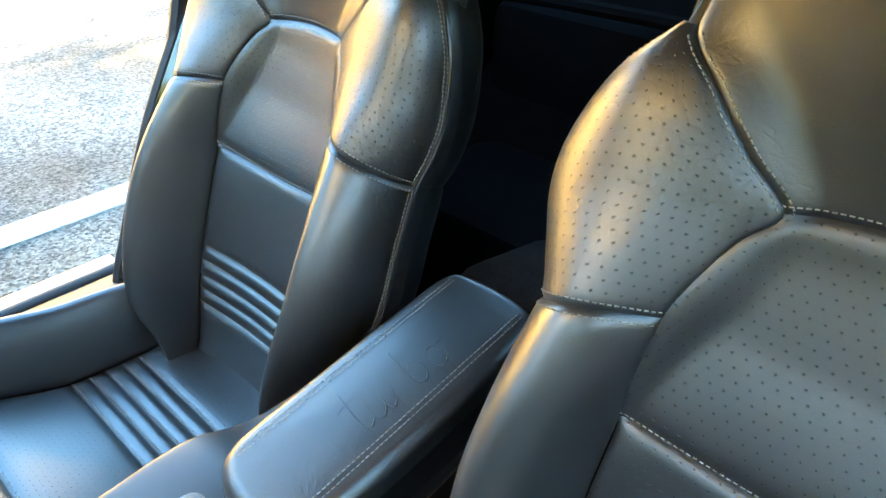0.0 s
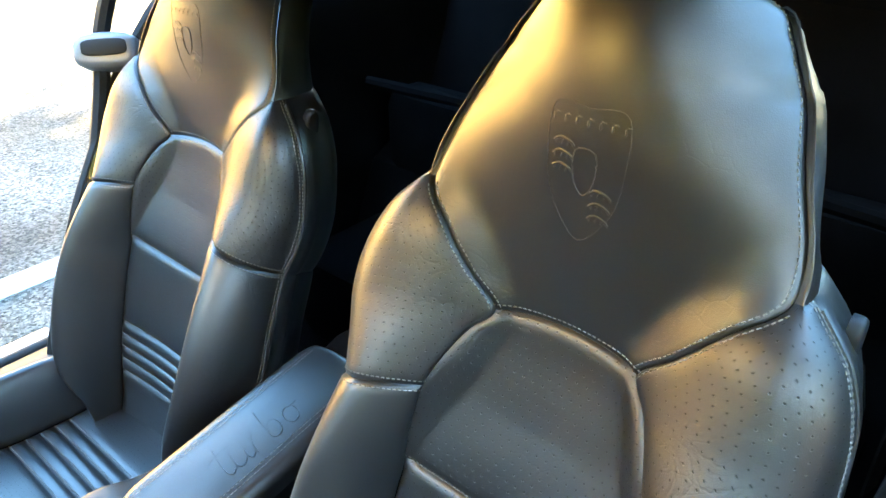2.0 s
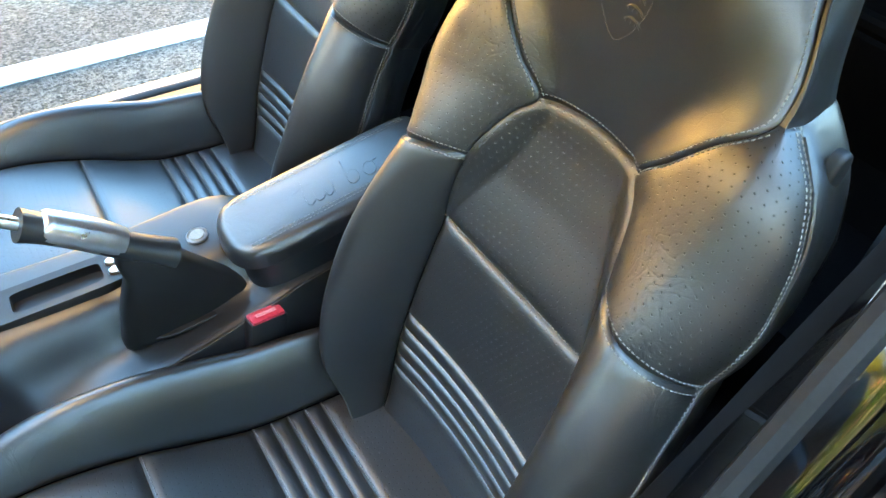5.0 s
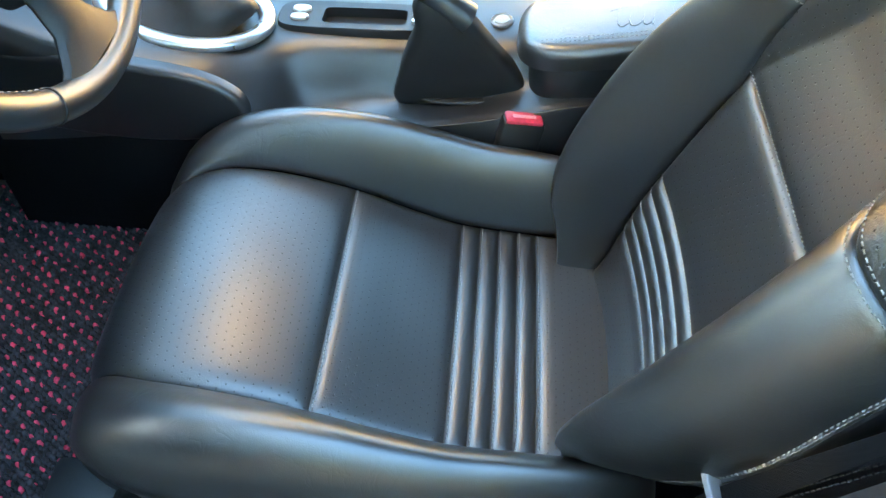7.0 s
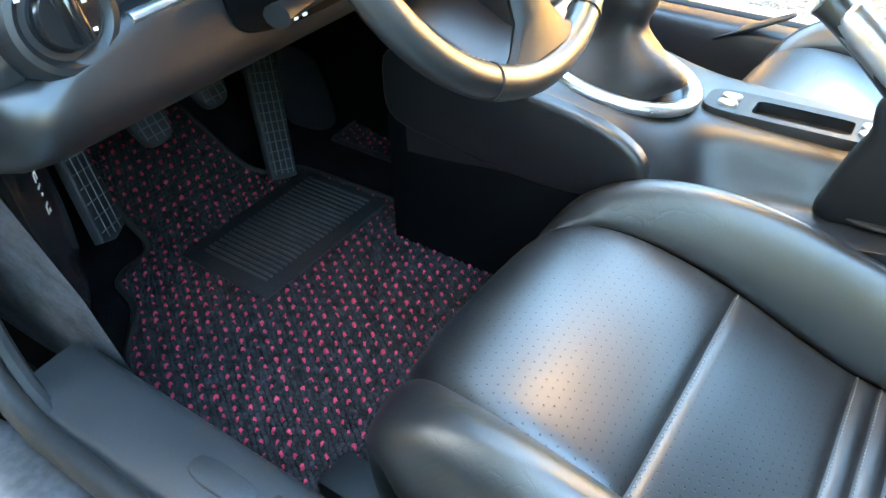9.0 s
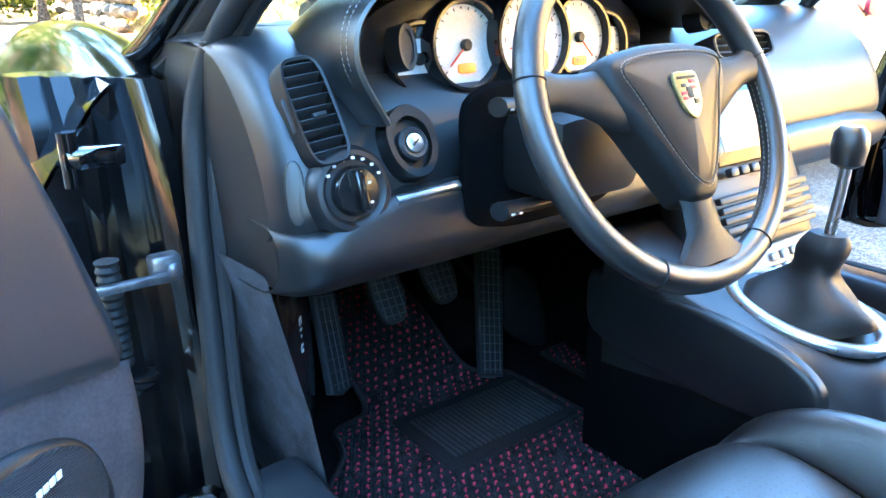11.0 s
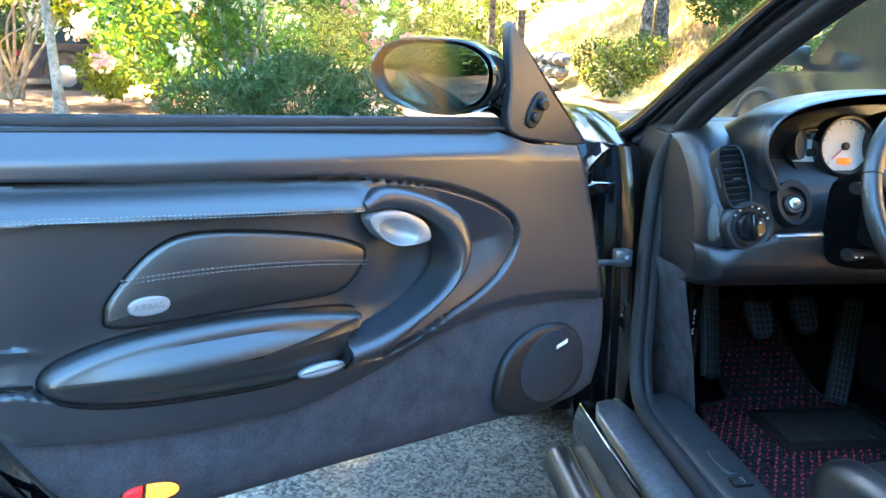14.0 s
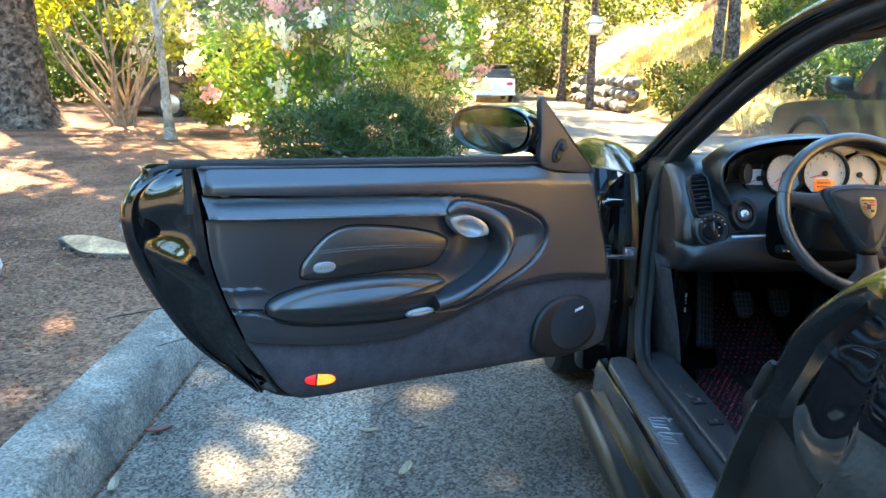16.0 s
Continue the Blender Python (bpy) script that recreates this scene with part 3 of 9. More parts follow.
# lettering and small marks on the sill
SCRIPT = {
    "t": [[(0.16, 0.98), (0.05, 0.45), (0.02, 0.12), (0.10, 0.0), (0.24, 0.10)], [(-0.14, 0.66), (0.10, 0.74), (0.45, 0.76), (0.62, 0.70)]],
    "u": [[(0.36, 0.55), (0.28, 0.22), (0.32, 0.02), (0.44, 0.02), (0.58, 0.20), (0.66, 0.55)], [(0.66, 0.55), (0.59, 0.18), (0.63, 0.0), (0.76, 0.08)]],
    "r": [[(0.88, 0.55), (0.78, 0.0)], [(0.81, 0.20), (0.92, 0.46), (1.04, 0.56), (1.14, 0.50)]],
    "b": [[(1.40, 1.02), (1.26, 0.30), (1.28, 0.04), (1.42, 0.0), (1.56, 0.14), (1.60, 0.36), (1.50, 0.52), (1.36, 0.44), (1.28, 0.28)]],
    "o": [[(1.98, 0.52), (1.82, 0.44), (1.74, 0.20), (1.80, 0.02), (1.96, 0.02), (2.09, 0.20), (2.10, 0.42), (1.98, 0.52), (2.04, 0.46), (2.24, 0.48)]],
}


def script(size, radius, m):
    """The word as one hand-written line: raised strokes laid out by the matrix m."""
    bm = bmesh.new()
    for strokes in SCRIPT.values():
        for st in strokes:
            tube([m @ Vector(((p.x - 1.05) * size, (p.y - 0.4) * size, 0)) for p in catmull([(x, y, 0) for x, y in st], 6)], radius, 6, False, 1.0, bm, tuple(m.to_3x3().col[2]))
    return bm


ITALIC = Matrix(((1, 0.28, 0, 0), (0, 1, 0, 0), (0, 0, 1, 0), (0, 0, 0, 1)))
part("lettering", script(0.068, 0.0015, pose(-0.822, 0.735, 0.3222, 0, 0, -90)), SILVER_PLASTIC, scuff, "silver raised lettering")
for y in (0.831, 0.71):
    sw = part("release_switch", box(-0.727, -0.690, y - 0.014, y + 0.014, 0.346, 0.360, 0.003), PLASTIC, car, "small black release switch")
    bm = box(-0.7055, -0.7045, y - 0.007, y + 0.007, 0.3602, 0.3612, 0)
    box(-0.712, -0.705, y - 0.003, y - 0.002, 0.3602, 0.3612, 0, None, bm)
    box(-0.712, -0.705, y + 0.004, y + 0.005, 0.3602, 0.3612, 0, None, bm)
    part("mark", bm, SILVER_PLASTIC, sw)
part("sill_cover", plate(ellipse(0.0165, 0.045, 32, power=3), 0.008, pose(-0.708, 0.905, 0.347, 0, 0, 0), 0.004), TRIM_GREY, car)

# floor, bulkheads, roof
part("floor_pan", box(-0.66, 0.66, -1.0, 1.9, 0.13, 0.172, 0), CARPET, car, "black carpeted floor")
part("toe_board", loft([[Vector((x, y, z)) for x in (-0.72, 0, 0.72)] for y, z in ((1.60, 0.17), (1.72, 0.26), (1.86, 0.46), (1.93, 0.70), (1.94, 0.84))], False, False), CARPET, car, "black carpeted toe board")
part("rear_bulkhead", loft([[Vector((x, y, z)) for x in (-0.84, -0.3, 0.3, 0.84)] for y, z in ((-0.55, 0.17), (-0.70, 0.50), (-0.92, 0.60), (-1.05, 0.95), (-1.25, 1.05))], False, False), SHADE_LINER, car, "black carpeted rear bulkhead")
roof = [[Vector((0.60 * s * w, y, z + 0.03 * (1 - s * s))) for s in [k / 6 - 1 for k in range(13)]] for y, z, w in ((0.66, 1.335, 0.90), (0.5, 1.372, 0.92), (0.3, 1.395, 0.93), (0.0, 1.40, 0.93), (-0.4, 1.37, 0.98), (-0.85, 1.24, 1.04), (-1.35, 1.02, 1.12))]
part("roof_panel", loft(roof, False, False), PAINT, car, "glossy black roof")
part("headliner", loft([[p + Vector((0, 0, -0.025)) for p in r] for r in roof], False, False), SHADE_LINER, car, "black roof lining")
part("header_rail", tube(catmull([(-0.55, 0.655, 1.285), (-0.3, 0.705, 1.322), (0, 0.72, 1.332), (0.3, 0.705, 1.322), (0.55, 0.655, 1.285)], 8), 0.035, 10, flat=0.6), PLASTIC, car)
WARM_LENS = bpy.data.materials.new("lit_warm_lens")
WARM_LENS.use_nodes = True
wl = WARM_LENS.node_tree.nodes["Principled BSDF"]
wl.inputs["Base Color"].default_value = (0.8, 0.7, 0.5, 1)
wl.inputs["Emission Color"].default_value, wl.inputs["Emission Strength"].default_value = (1.0, 0.66, 0.25, 1), 2.0
roof_lamp = part("roof_lamp", plate(ellipse(0.150, 0.048, 32, power=4), 0.022, pose(0, 0.66, 1.333, 170, 0, 0), 0.006), PLASTIC, car, "black overhead courtesy lamp housing")
for x in (-0.075, 0.075):
    part("lamp_lens", plate(ellipse(0.066, 0.040, 24, power=4), 0.004, pose(0, 0.66, 1.333, 170, 0, 0) @ pose(x, 0, 0.022), 0.002), WARM_LENS, roof_lamp, "lit warm lamp lens")
# Rear seats and shelf take this shade-black lining instead of leather.
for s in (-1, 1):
    part("rear_seat", box(s * 0.33 - 0.26, s * 0.33 + 0.26, -0.68, -0.33, 0.18, 0.42, 0.06), SHADE_LINER, car, "black rear seat cushion")
    part("rear_backrest", box(s * 0.36 - 0.27, s * 0.36 + 0.27, -0.84, -0.70, 0.40, 0.70, 0.05), SHADE_LINER, car, "black rear backrest")
part("rear_shelf_edge", tube(catmull([(-0.62, -0.66, 0.725), (-0.2, -0.66, 0.74), (0.2, -0.66, 0.74), (0.62, -0.66, 0.725)], 8), 0.014, 8), SHADE_LINER, car, "dark covered rear shelf edge")
GLASS = bpy.data.materials.new("clear_glass")
GLASS.use_nodes = True
gb = GLASS.node_tree.nodes["Principled BSDF"]
gb.inputs["Base Color"].default_value = (0.93, 0.98, 0.95, 1)
gb.inputs["Transmission Weight"].default_value, gb.inputs["Roughness"].default_value, gb.inputs["IOR"].default_value = 1.0, 0.0, 1.0
gb.inputs["Coat Weight"].default_value, gb.inputs["Coat Roughness"].default_value = 0.25, 0.01
ws = []
for f in [k / 10 for k in range(11)]:
    row = []
    for s in [k / 8 - 1 for k in range(17)]:
        half = 0.70 - 0.13 * f
        row.append(Vector((half * s, 1.66 - 0.98 * f + 0.22 * (1 - s * s) * (1 - 0.75 * f), 0.915 + 0.40 * f + 0.03 * math.sin(f * math.pi))))
    ws.append(row)
bm = bmesh.new()
g = [[bm.verts.new(p) for p in r] for r in ws]
for ra, rb in zip(g, g[1:]):
    for j in range(16):
        bm.faces.new((ra[j], ra[j + 1], rb[j + 1], rb[j]))
for f in bm.faces:
    f.smooth = True
pane = part("windscreen", bm, GLASS, car, "clear curved windscreen")
pane.visible_shadow = False
# hinge and check strap of the open door
for z in (0.80, 0.47):
    bm = box(-0.885, -0.81, 1.318, 1.352, z - 0.014, z + 0.014, 0.006)
    tube([(-0.875, 1.33, z - 0.035), (-0.875, 1.33, z + 0.035)], 0.012, 12, False, 1.0, bm, (1, 0, 0))
    part("door_hinge", bm, PAINT, car)
STEEL = surface("dull_grey_steel", (0.16, 0.16, 0.17), 0.38, 0.8, 0.5, (300.0, 0.1), (40.0, 0.2))
strap = part("check_strap", box(-0.915, -0.79, 1.268, 1.282, 0.634, 0.646, 0.003, pose(0, 0, 0)), STEEL, car, "dull metal door check strap")
part("strap_bolt", lathe([(0.0, 0), (0.010, 0.0), (0.010, 0.007), (0.006, 0.010), (0.0, 0.010)], pose(-0.782, 1.284, 0.646, 90, 0, 0), 12), STEEL, strap)
part("strap_bracket", box(-0.808, -0.768, 1.285, 1.315, 0.626, 0.664, 0.005), STEEL, strap)
boot = [[Vector((-0.86 + 0.016 * math.cos(a) * (1.0 if k % 2 else 0.82), 1.30 + 0.016 * math.sin(a) * (1.0 if k % 2 else 0.82), 0.52 + 0.006 * k)) for a in [j * math.pi / 6 for j in range(12)]] for k in range(26)]
part("cable_boot", loft(boot), RUBBER, car, "ribbed black rubber cable boot")
# the belt outlet on the far pillar, and the far sill's pocket
for flip in (False, True):
    gm = pose(0.700, -0.090, 0.908, 66, 0, 232)
    bg = plate(ellipse(0.058, 0.033, 36, power=3.2), 0.06, gm @ pose(0, 0, -0.03), 0.014, 4)
    bs = plate(ellipse(0.040, 0.015, 24, power=4), 0.004, gm @ pose(0, 0.004, 0.029), 0.002)
    guide = part("belt_guide", mirrored(bg) if flip else bg, SILVER_PLASTIC, car, "silver-grey belt outlet on the pillar")
    part("slot", mirrored(bs) if flip else bs, PLASTIC, guide)
part("pillar_edge", tube(catmull([(0.66, -0.26, 1.25), (0.70, -0.17, 1.10), (0.722, -0.10, 0.95), (0.722, -0.07, 0.84), (0.715, -0.02, 0.70)], 6), 0.016, 8), RUBBER, car, "black rear pillar edge")
part("sill_pocket", plate(ellipse(0.10, 0.020, 36, power=3), 0.006, pose(0.672, 0.80, 0.356, 0, 28, 90), 0.003), PLASTIC, car)
# ---- outside ----
def two_tone(name, a, b, scale, rough=0.9, bump=(120.0, 0.6, 0.004), fine=None, contrast=(0.42, 0.58)):
    """Ground-like surface: two colours mottled at one scale, speckled at a second."""
    m = surface(name, a, rough, 0, 0.3, (bump[0], bump[1]), (scale, 0.3), 0.05, tint=b, dist=bump[2])
    if fine:
        nt = m.node_tree
        N, L = nt.nodes, nt.links
        bs = N["Principled BSDF"]
        tc = [n for n in N if n.bl_idname == "ShaderNodeTexCoord"][0]
        v = N.new("ShaderNodeTexVoronoi")
        v.inputs["Scale"].default_value = fine[0]
        L.new(tc.outputs["Object"], v.inputs["Vector"])
        col = bs.inputs["Base Color"].links[0].from_socket
        hs = N.new("ShaderNodeMix")
        hs.data_type, hs.blend_type = "RGBA", "MULTIPLY"
        hs.inputs["Factor"].default_value = fine[1]
        L.new(col, hs.inputs["A"])
        bw = N.new("ShaderNodeRGBToBW")
        L.new(v.outputs["Color"], bw.inputs[0])
        r = N.new("ShaderNodeMapRange")
        r.inputs["From Min"].default_value, r.inputs["From Max"].default_value = 0.15, 0.85
        r.inputs["To Min"].default_value, r.inputs["To Max"].default_value = 0.35, 1.8
        L.new(bw.outputs[0], r.inputs["Value"])
        L.new(r.outputs["Result"], hs.inputs["B"])
        L.new(hs.outputs["Result"], bs.inputs["Base Color"])
    return m


ASPHALT = two_tone("grey_asphalt", (0.070, 0.062, 0.052), (0.135, 0.119, 0.098), 1.2, 0.85, (150.0, 1.0, 0.010), (120.0, 1.0))
CONCRETE = two_tone("weathered_concrete", (0.13, 0.115, 0.092), (0.23, 0.205, 0.165), 4.0, 0.92, (130.0, 0.9, 0.006), (150.0, 0.6))
DIRT = two_tone("leaf_litter_soil", (0.12, 0.052, 0.030), (0.23, 0.115, 0.068), 1.6, 0.95, (60.0, 1.0, 0.03), (70.0, 1.0))
WHITE_PAINT = surface("worn_white_road_paint", (0.6, 0.6, 0.58), 0.8, 0, 0.3, (120.0, 0.4), (10.0, 0.2))


def road_left(y):
    """The road's left edge, which swings to the right ahead of the car."""
    f = min(max((y - 4.0) / 14.0, 0.0), 1.0)
    return -2.36 + 2.5 * f * f * (3 - 2 * f)


def ground_height(x, y):
    bank = 0.0
    x = x - (road_left(y) + 2.36) if x < road_left(y) + 0.2 else x
    if x < -2.45:
        bank = min(1.0, (-2.45 - x) / 0.12) * 0.165 + max(0, -5.5 - x) * 0.02
    foot = 6.5 - min(1.8, max(0.0, y - 9) * 0.3)
    if x > foot:
        bank = min(7.0, (x - foot) * 0.6)
    return bank


gxs = [-70, -40, -25, -16, -12, -9, -7, -6, -5, -4.5, -4, -3.6, -3.2, -2.9, -2.7, -2.57, -2.45, -2.3, -1, 1, 3, 4.7, 5, 5.5, 6, 6.5, 8, 10, 13, 17, 22, 30, 45, 70]
gys = [-70, -40, -20, -10, -5, -2, 0, 1, 2, 3, 4, 5, 6, 7, 8, 9, 10, 11.5, 13, 14.5, 16, 18, 20, 25, 32, 40, 55, 80, 120]
groundmesh = loft([[(lambda px: Vector((px, y, ground_height(px, y) + (0.05 * noise.noise((px, y, 0)) if x < -2.65 else 0))))(x + (road_left(y) + 2.36 if x < -1.5 else 0)) for x in gxs] for y in gys], False, False)
ground = structure("ground", groundmesh, DIRT, "brown earth with leaf litter beside the road", "ground", 80)
structure("road", loft([[Vector((max(x, road_left(y)) if k else road_left(y), y, 0.006)) for k, x in enumerate((-2.36, -1.5, 0.3, 2, 4, 5.9 - min(1.6, max(0, y - 8) * 0.2)))] for y in (-60, -5, 0, 4, 6, 8, 10, 12, 14, 16, 18, 22, 30, 45)], False, False), ASPHALT, "grey speckled asphalt road", "road", 80)
structure("pavement", loft([[Vector((x + road_left(y) + 2.36, y, 0.011 + 0.002 * math.sin(y * 3))) for x in (-2.36, -2.1, -1.85 + 0.02 * math.sin(y * 2.1), -1.63 + 0.012 * math.sin(y * 1.7))] for y in [-8 + 0.8 * k for k in range(36)]], False, False), two_tone("pale_gutter_asphalt", (0.115, 0.100, 0.080), (0.205, 0.18, 0.143), 2.4, 0.9, (140.0, 1.0, 0.010), (130.0, 1.0)), "pale grey gutter strip", "pavement", 80)
kerb = thing("kerb", "weathered grey concrete kerb between road and earth", "kerb", kind="structure")
for k in range(10):
    y0 = -6.6 + 3.0 * k
    prof = [(-2.62, 0.0), (-2.62, 0.160), (-2.605, 0.172), (-2.47, 0.172), (-2.435, 0.165), (-2.41, 0.14), (-2.385, 0.0)]
    rings = [[Vector((x + 0.006 * noise.noise((x * 9, y * 2, z * 9)), y, z + 0.006 * noise.noise((x * 7, y * 3, 5)))) for x, z in prof] for y in [y0 + 0.006 + 2.988 * j / 20 for j in range(21)]]
    for r in rings:
        for q in r:
            q.x += road_left(q.y) + 2.36
    part("kerb_stone", loft(rings), CONCRETE, kerb)
structure("road_marking", box(1.62, 1.74, -3.5, 1.2, 0.004, 0.012, 0.002), WHITE_PAINT, "worn white painted parking line", "road marking")

STRAW = two_tone("sunburnt_grass_bank", (0.34, 0.21, 0.072), (0.52, 0.35, 0.13), 0.9, 0.95, (40.0, 0.9, 0.02), (22.0, 0.6))
bank_rings = []
for y in [-30, -22, -15, -10, -6, -2, 1, 4, 6, 9, 11, 13, 15, 17, 20, 24, 28, 34, 42]:
    foot = 6.5 - min(1.8, max(0.0, y - 9) * 0.3)
    bank_rings.append([Vector((foot + d, y, ground_height(foot + d, y) + 0.012 + 0.12 * noise.noise((d * 0.8, y * 0.5, 3)) * min(1, d))) for d in (0.02, 0.4, 0.9, 1.6, 2.4, 3.4, 4.6, 6.0, 8.0, 11.5, 16, 22)])
structure("grass_bank", loft(bank_rings, False, False), STRAW, "steep bank of sunburnt golden grass along the street", "bank", 80)

HILL = two_tone("wooded_hillside", (0.030, 0.045, 0.016), (0.15, 0.11, 0.04), 0.35, 0.95, (3.0, 0.9, 0.3), (1.6, 0.7))
hill_rows = []
for k in range(9):
    r, h = 46 + 3.5 * k, 0.0 + 3.4 * k
    hill_rows.append([Vector((r * math.sin(radians(a)), r * math.cos(radians(a)), h + 1.6 * noise.noise((a * 0.11, k * 0.7, 2)) * min(1, k))) for a in range(-78, 79, 4)])
structure("far_hillside", loft(hill_rows, False, False), HILL, "wooded hillside rising beyond the street", "hillside", 80)
# ---- the seats ----
SX = -0.392                                       # middle of the driver's seat
BACK = catmull([(0, 0.235, 0.285), (0, 0.205, 0.36), (0, 0.190, 0.43), (0, 0.172, 0.50), (0, 0.118, 0.66), (0, 0.062, 0.77), (0, 0.030, 0.845), (0, 0.014, 0.95), (0, 0.010, 1.05), (0, -0.006, 1.13), (0, -0.045, 1.195), (0, -0.085, 1.205)], 12)
BACK_LEN = [0.0]
for a_, b_ in zip(BACK, BACK[1:]):
    BACK_LEN.append(BACK_LEN[-1] + (b_ - a_).length)


def back_at(z):
    """The back's middle line at height z: place and the normal that looks ahead."""
    for i in range(len(BACK) - 1):
        if BACK[i + 1].z >= z or i == len(BACK) - 2:
            f = (z - BACK[i].z) / max(1e-6, BACK[i + 1].z - BACK[i].z)
            p = BACK[i].lerp(BACK[i + 1], min(max(f, 0), 1))
            d = BACK[min(i + 3, len(BACK) - 1)] - BACK[max(i - 2, 0)]
            return p, Vector((0, d.z, -d.y)).normalized()


# half widths by height: sewn edge of the middle panel, outer edge of the bolsters, and how far the bolsters stand forward
INNER = [(0.285, 0.135), (0.34, 0.143), (0.40, 0.149), (0.50, 0.147), (0.66, 0.138), (0.75, 0.126), (0.79, 0.112), (0.82, 0.097), (0.845, 0.079), (0.88, 0.112), (0.92, 0.148), (0.957, 0.184), (1.05, 0.157), (1.13, 0.129), (1.18, 0.105), (1.205, 0.081)]
INNER_SOFT = [(0.285, 0.135), (0.34, 0.143), (0.40, 0.149), (0.50, 0.147), (0.66, 0.138), (0.75, 0.128), (0.80, 0.128), (0.85, 0.135), (0.90, 0.150), (0.957, 0.184), (1.05, 0.157), (1.13, 0.129), (1.18, 0.105), (1.205, 0.081)]
OUTER = [(0.285, 0.148), (0.33, 0.158), (0.38, 0.178), (0.45, 0.211), (0.52, 0.235), (0.60, 0.249), (0.70, 0.246), (0.75, 0.243), (0.79, 0.256), (0.83, 0.266), (0.88, 0.260), (0.92, 0.236), (0.957, 0.194), (1.05, 0.166), (1.13, 0.137), (1.18, 0.113), (1.205, 0.088)]
RISE = [(0.285, 0.028), (0.36, 0.070), (0.45, 0.100), (0.60, 0.094), (0.72, 0.072), (0.80, 0.060), (0.86, 0.046), (0.90, 0.032), (0.93, 0.020), (0.957, 0.008), (1.2, 0.004)]


def sweep_back(z):
    """How far the head's edges curve rearwards."""
    return 0.07 * min(1.0, max(0.0, (z - 0.90) / 0.2)) ** 1.3


def swell(z, u):
    """How far the hide stands forward at half width u: one soft form that the middle panels and the bolsters share."""
    i, o, h = interp(INNER, z), interp(OUTER, z), interp(RISE, z)
    a = interp(INNER_SOFT, z)
    pk = a + 0.56 * max(o - a, 0.008)
    c = min(i, interp([(0.56, 0.165), (0.66, 0.136), (0.72, 0.112), (0.80, 0.072), (0.86, 0.062), (0.957, 0.12), (1.05, 0.15)], z))
    return (h + 0.006) * (1 - ease(z, 0.92, 1.0)) * math.sin(math.pi / 2 * min(1.0, max(0.0, (u - c) / (pk - c)))) ** 1.3


def bolster_curve(z, side):
    """Cross-section of the bolster at height z, from the sewn inner edge round to the rear."""
    p, n = back_at(z)
    i, o, h = interp(INNER, z), interp(OUTER, z), interp(RISE, z)
    o += side * 0.013 * math.exp(-((z - 0.85) / 0.06) ** 2)
    a = interp(INNER_SOFT, z)
    w = max(o - a, 0.008)
    t = interp([(0.90, 0.10), (1.05, 0.085)], z)
    pk = a + 0.56 * w

    def dome(u):
        return swell(z, u)

    flat = [(i + f * (pk - i), dome(i + f * (pk - i))) for f in (0.0, 0.10, 0.28, 0.62, 1.0)] + [ (a + 0.80 * w, 0.80 * h + 0.002),
            (a + 0.96 * w, 0.36 * h - 0.004), (o, -0.12 * h - 0.018), (o - 0.006, -0.045), (o - 0.018, -t * 0.85), (o - 0.05, -t)]
    back_ = sweep_back(z)
    flat = [(u, d - back_) for u, d in flat]
    drop = interp([(0.29, 0.0), (0.45, 0.15), (0.75, 0.30), (0.88, 0.2), (0.956, 0.0)], z)
    return [Vector((SX + side * u, p.y + n.y * d, p.z + n.z * d - drop * max(0.0, u - a))) for u, d in flat]


def along(curve, t):
    """A place on a smooth curve, t in 0..1 over its points."""
    c = catmull(curve, 6)
    f = t * (len(c) - 1)
    i = min(int(f), len(c) - 2)
    return c[i].lerp(c[i + 1], f - i)


def bolster_fn(z0, z1, t0, t1, side):
    def fn(s, t):
        z = z0 + (z1 - z0) * t
        k = t0 + (t1 - t0) * (s if side > 0 else 1 - s)
        # the front is seen with s running to +x
        return along(bolster_curve(z, side), k)
    if side > 0:
        return lambda s, t: fn(1 - s, t)
    return lambda s, t: fn(1 - s, t)


def insert_fn(z0, z1, arch0=0.0, arch1=0.0, hollow=0.012):
    def fn(s, t):
        k = 1 - 2 * s
        za, zb = z0 + arch0 * (1 - k * k), z1 + arch1 * (1 - k * k)
        z = za + (zb - za) * t
        p, n = back_at(z)
        ze = z0 + (z1 - z0) * t
        i = interp(INNER, ze)
        d = -hollow * (1 - k * k) * min(1.0, max(0.0, (0.95 - z) / 0.2))
        d += swell(ze, abs(k) * i) - sweep_back(ze) * abs(k) ** 2.2
        return (SX + k * i, p.y + n.y * d, p.z + n.z * d)
    return fn


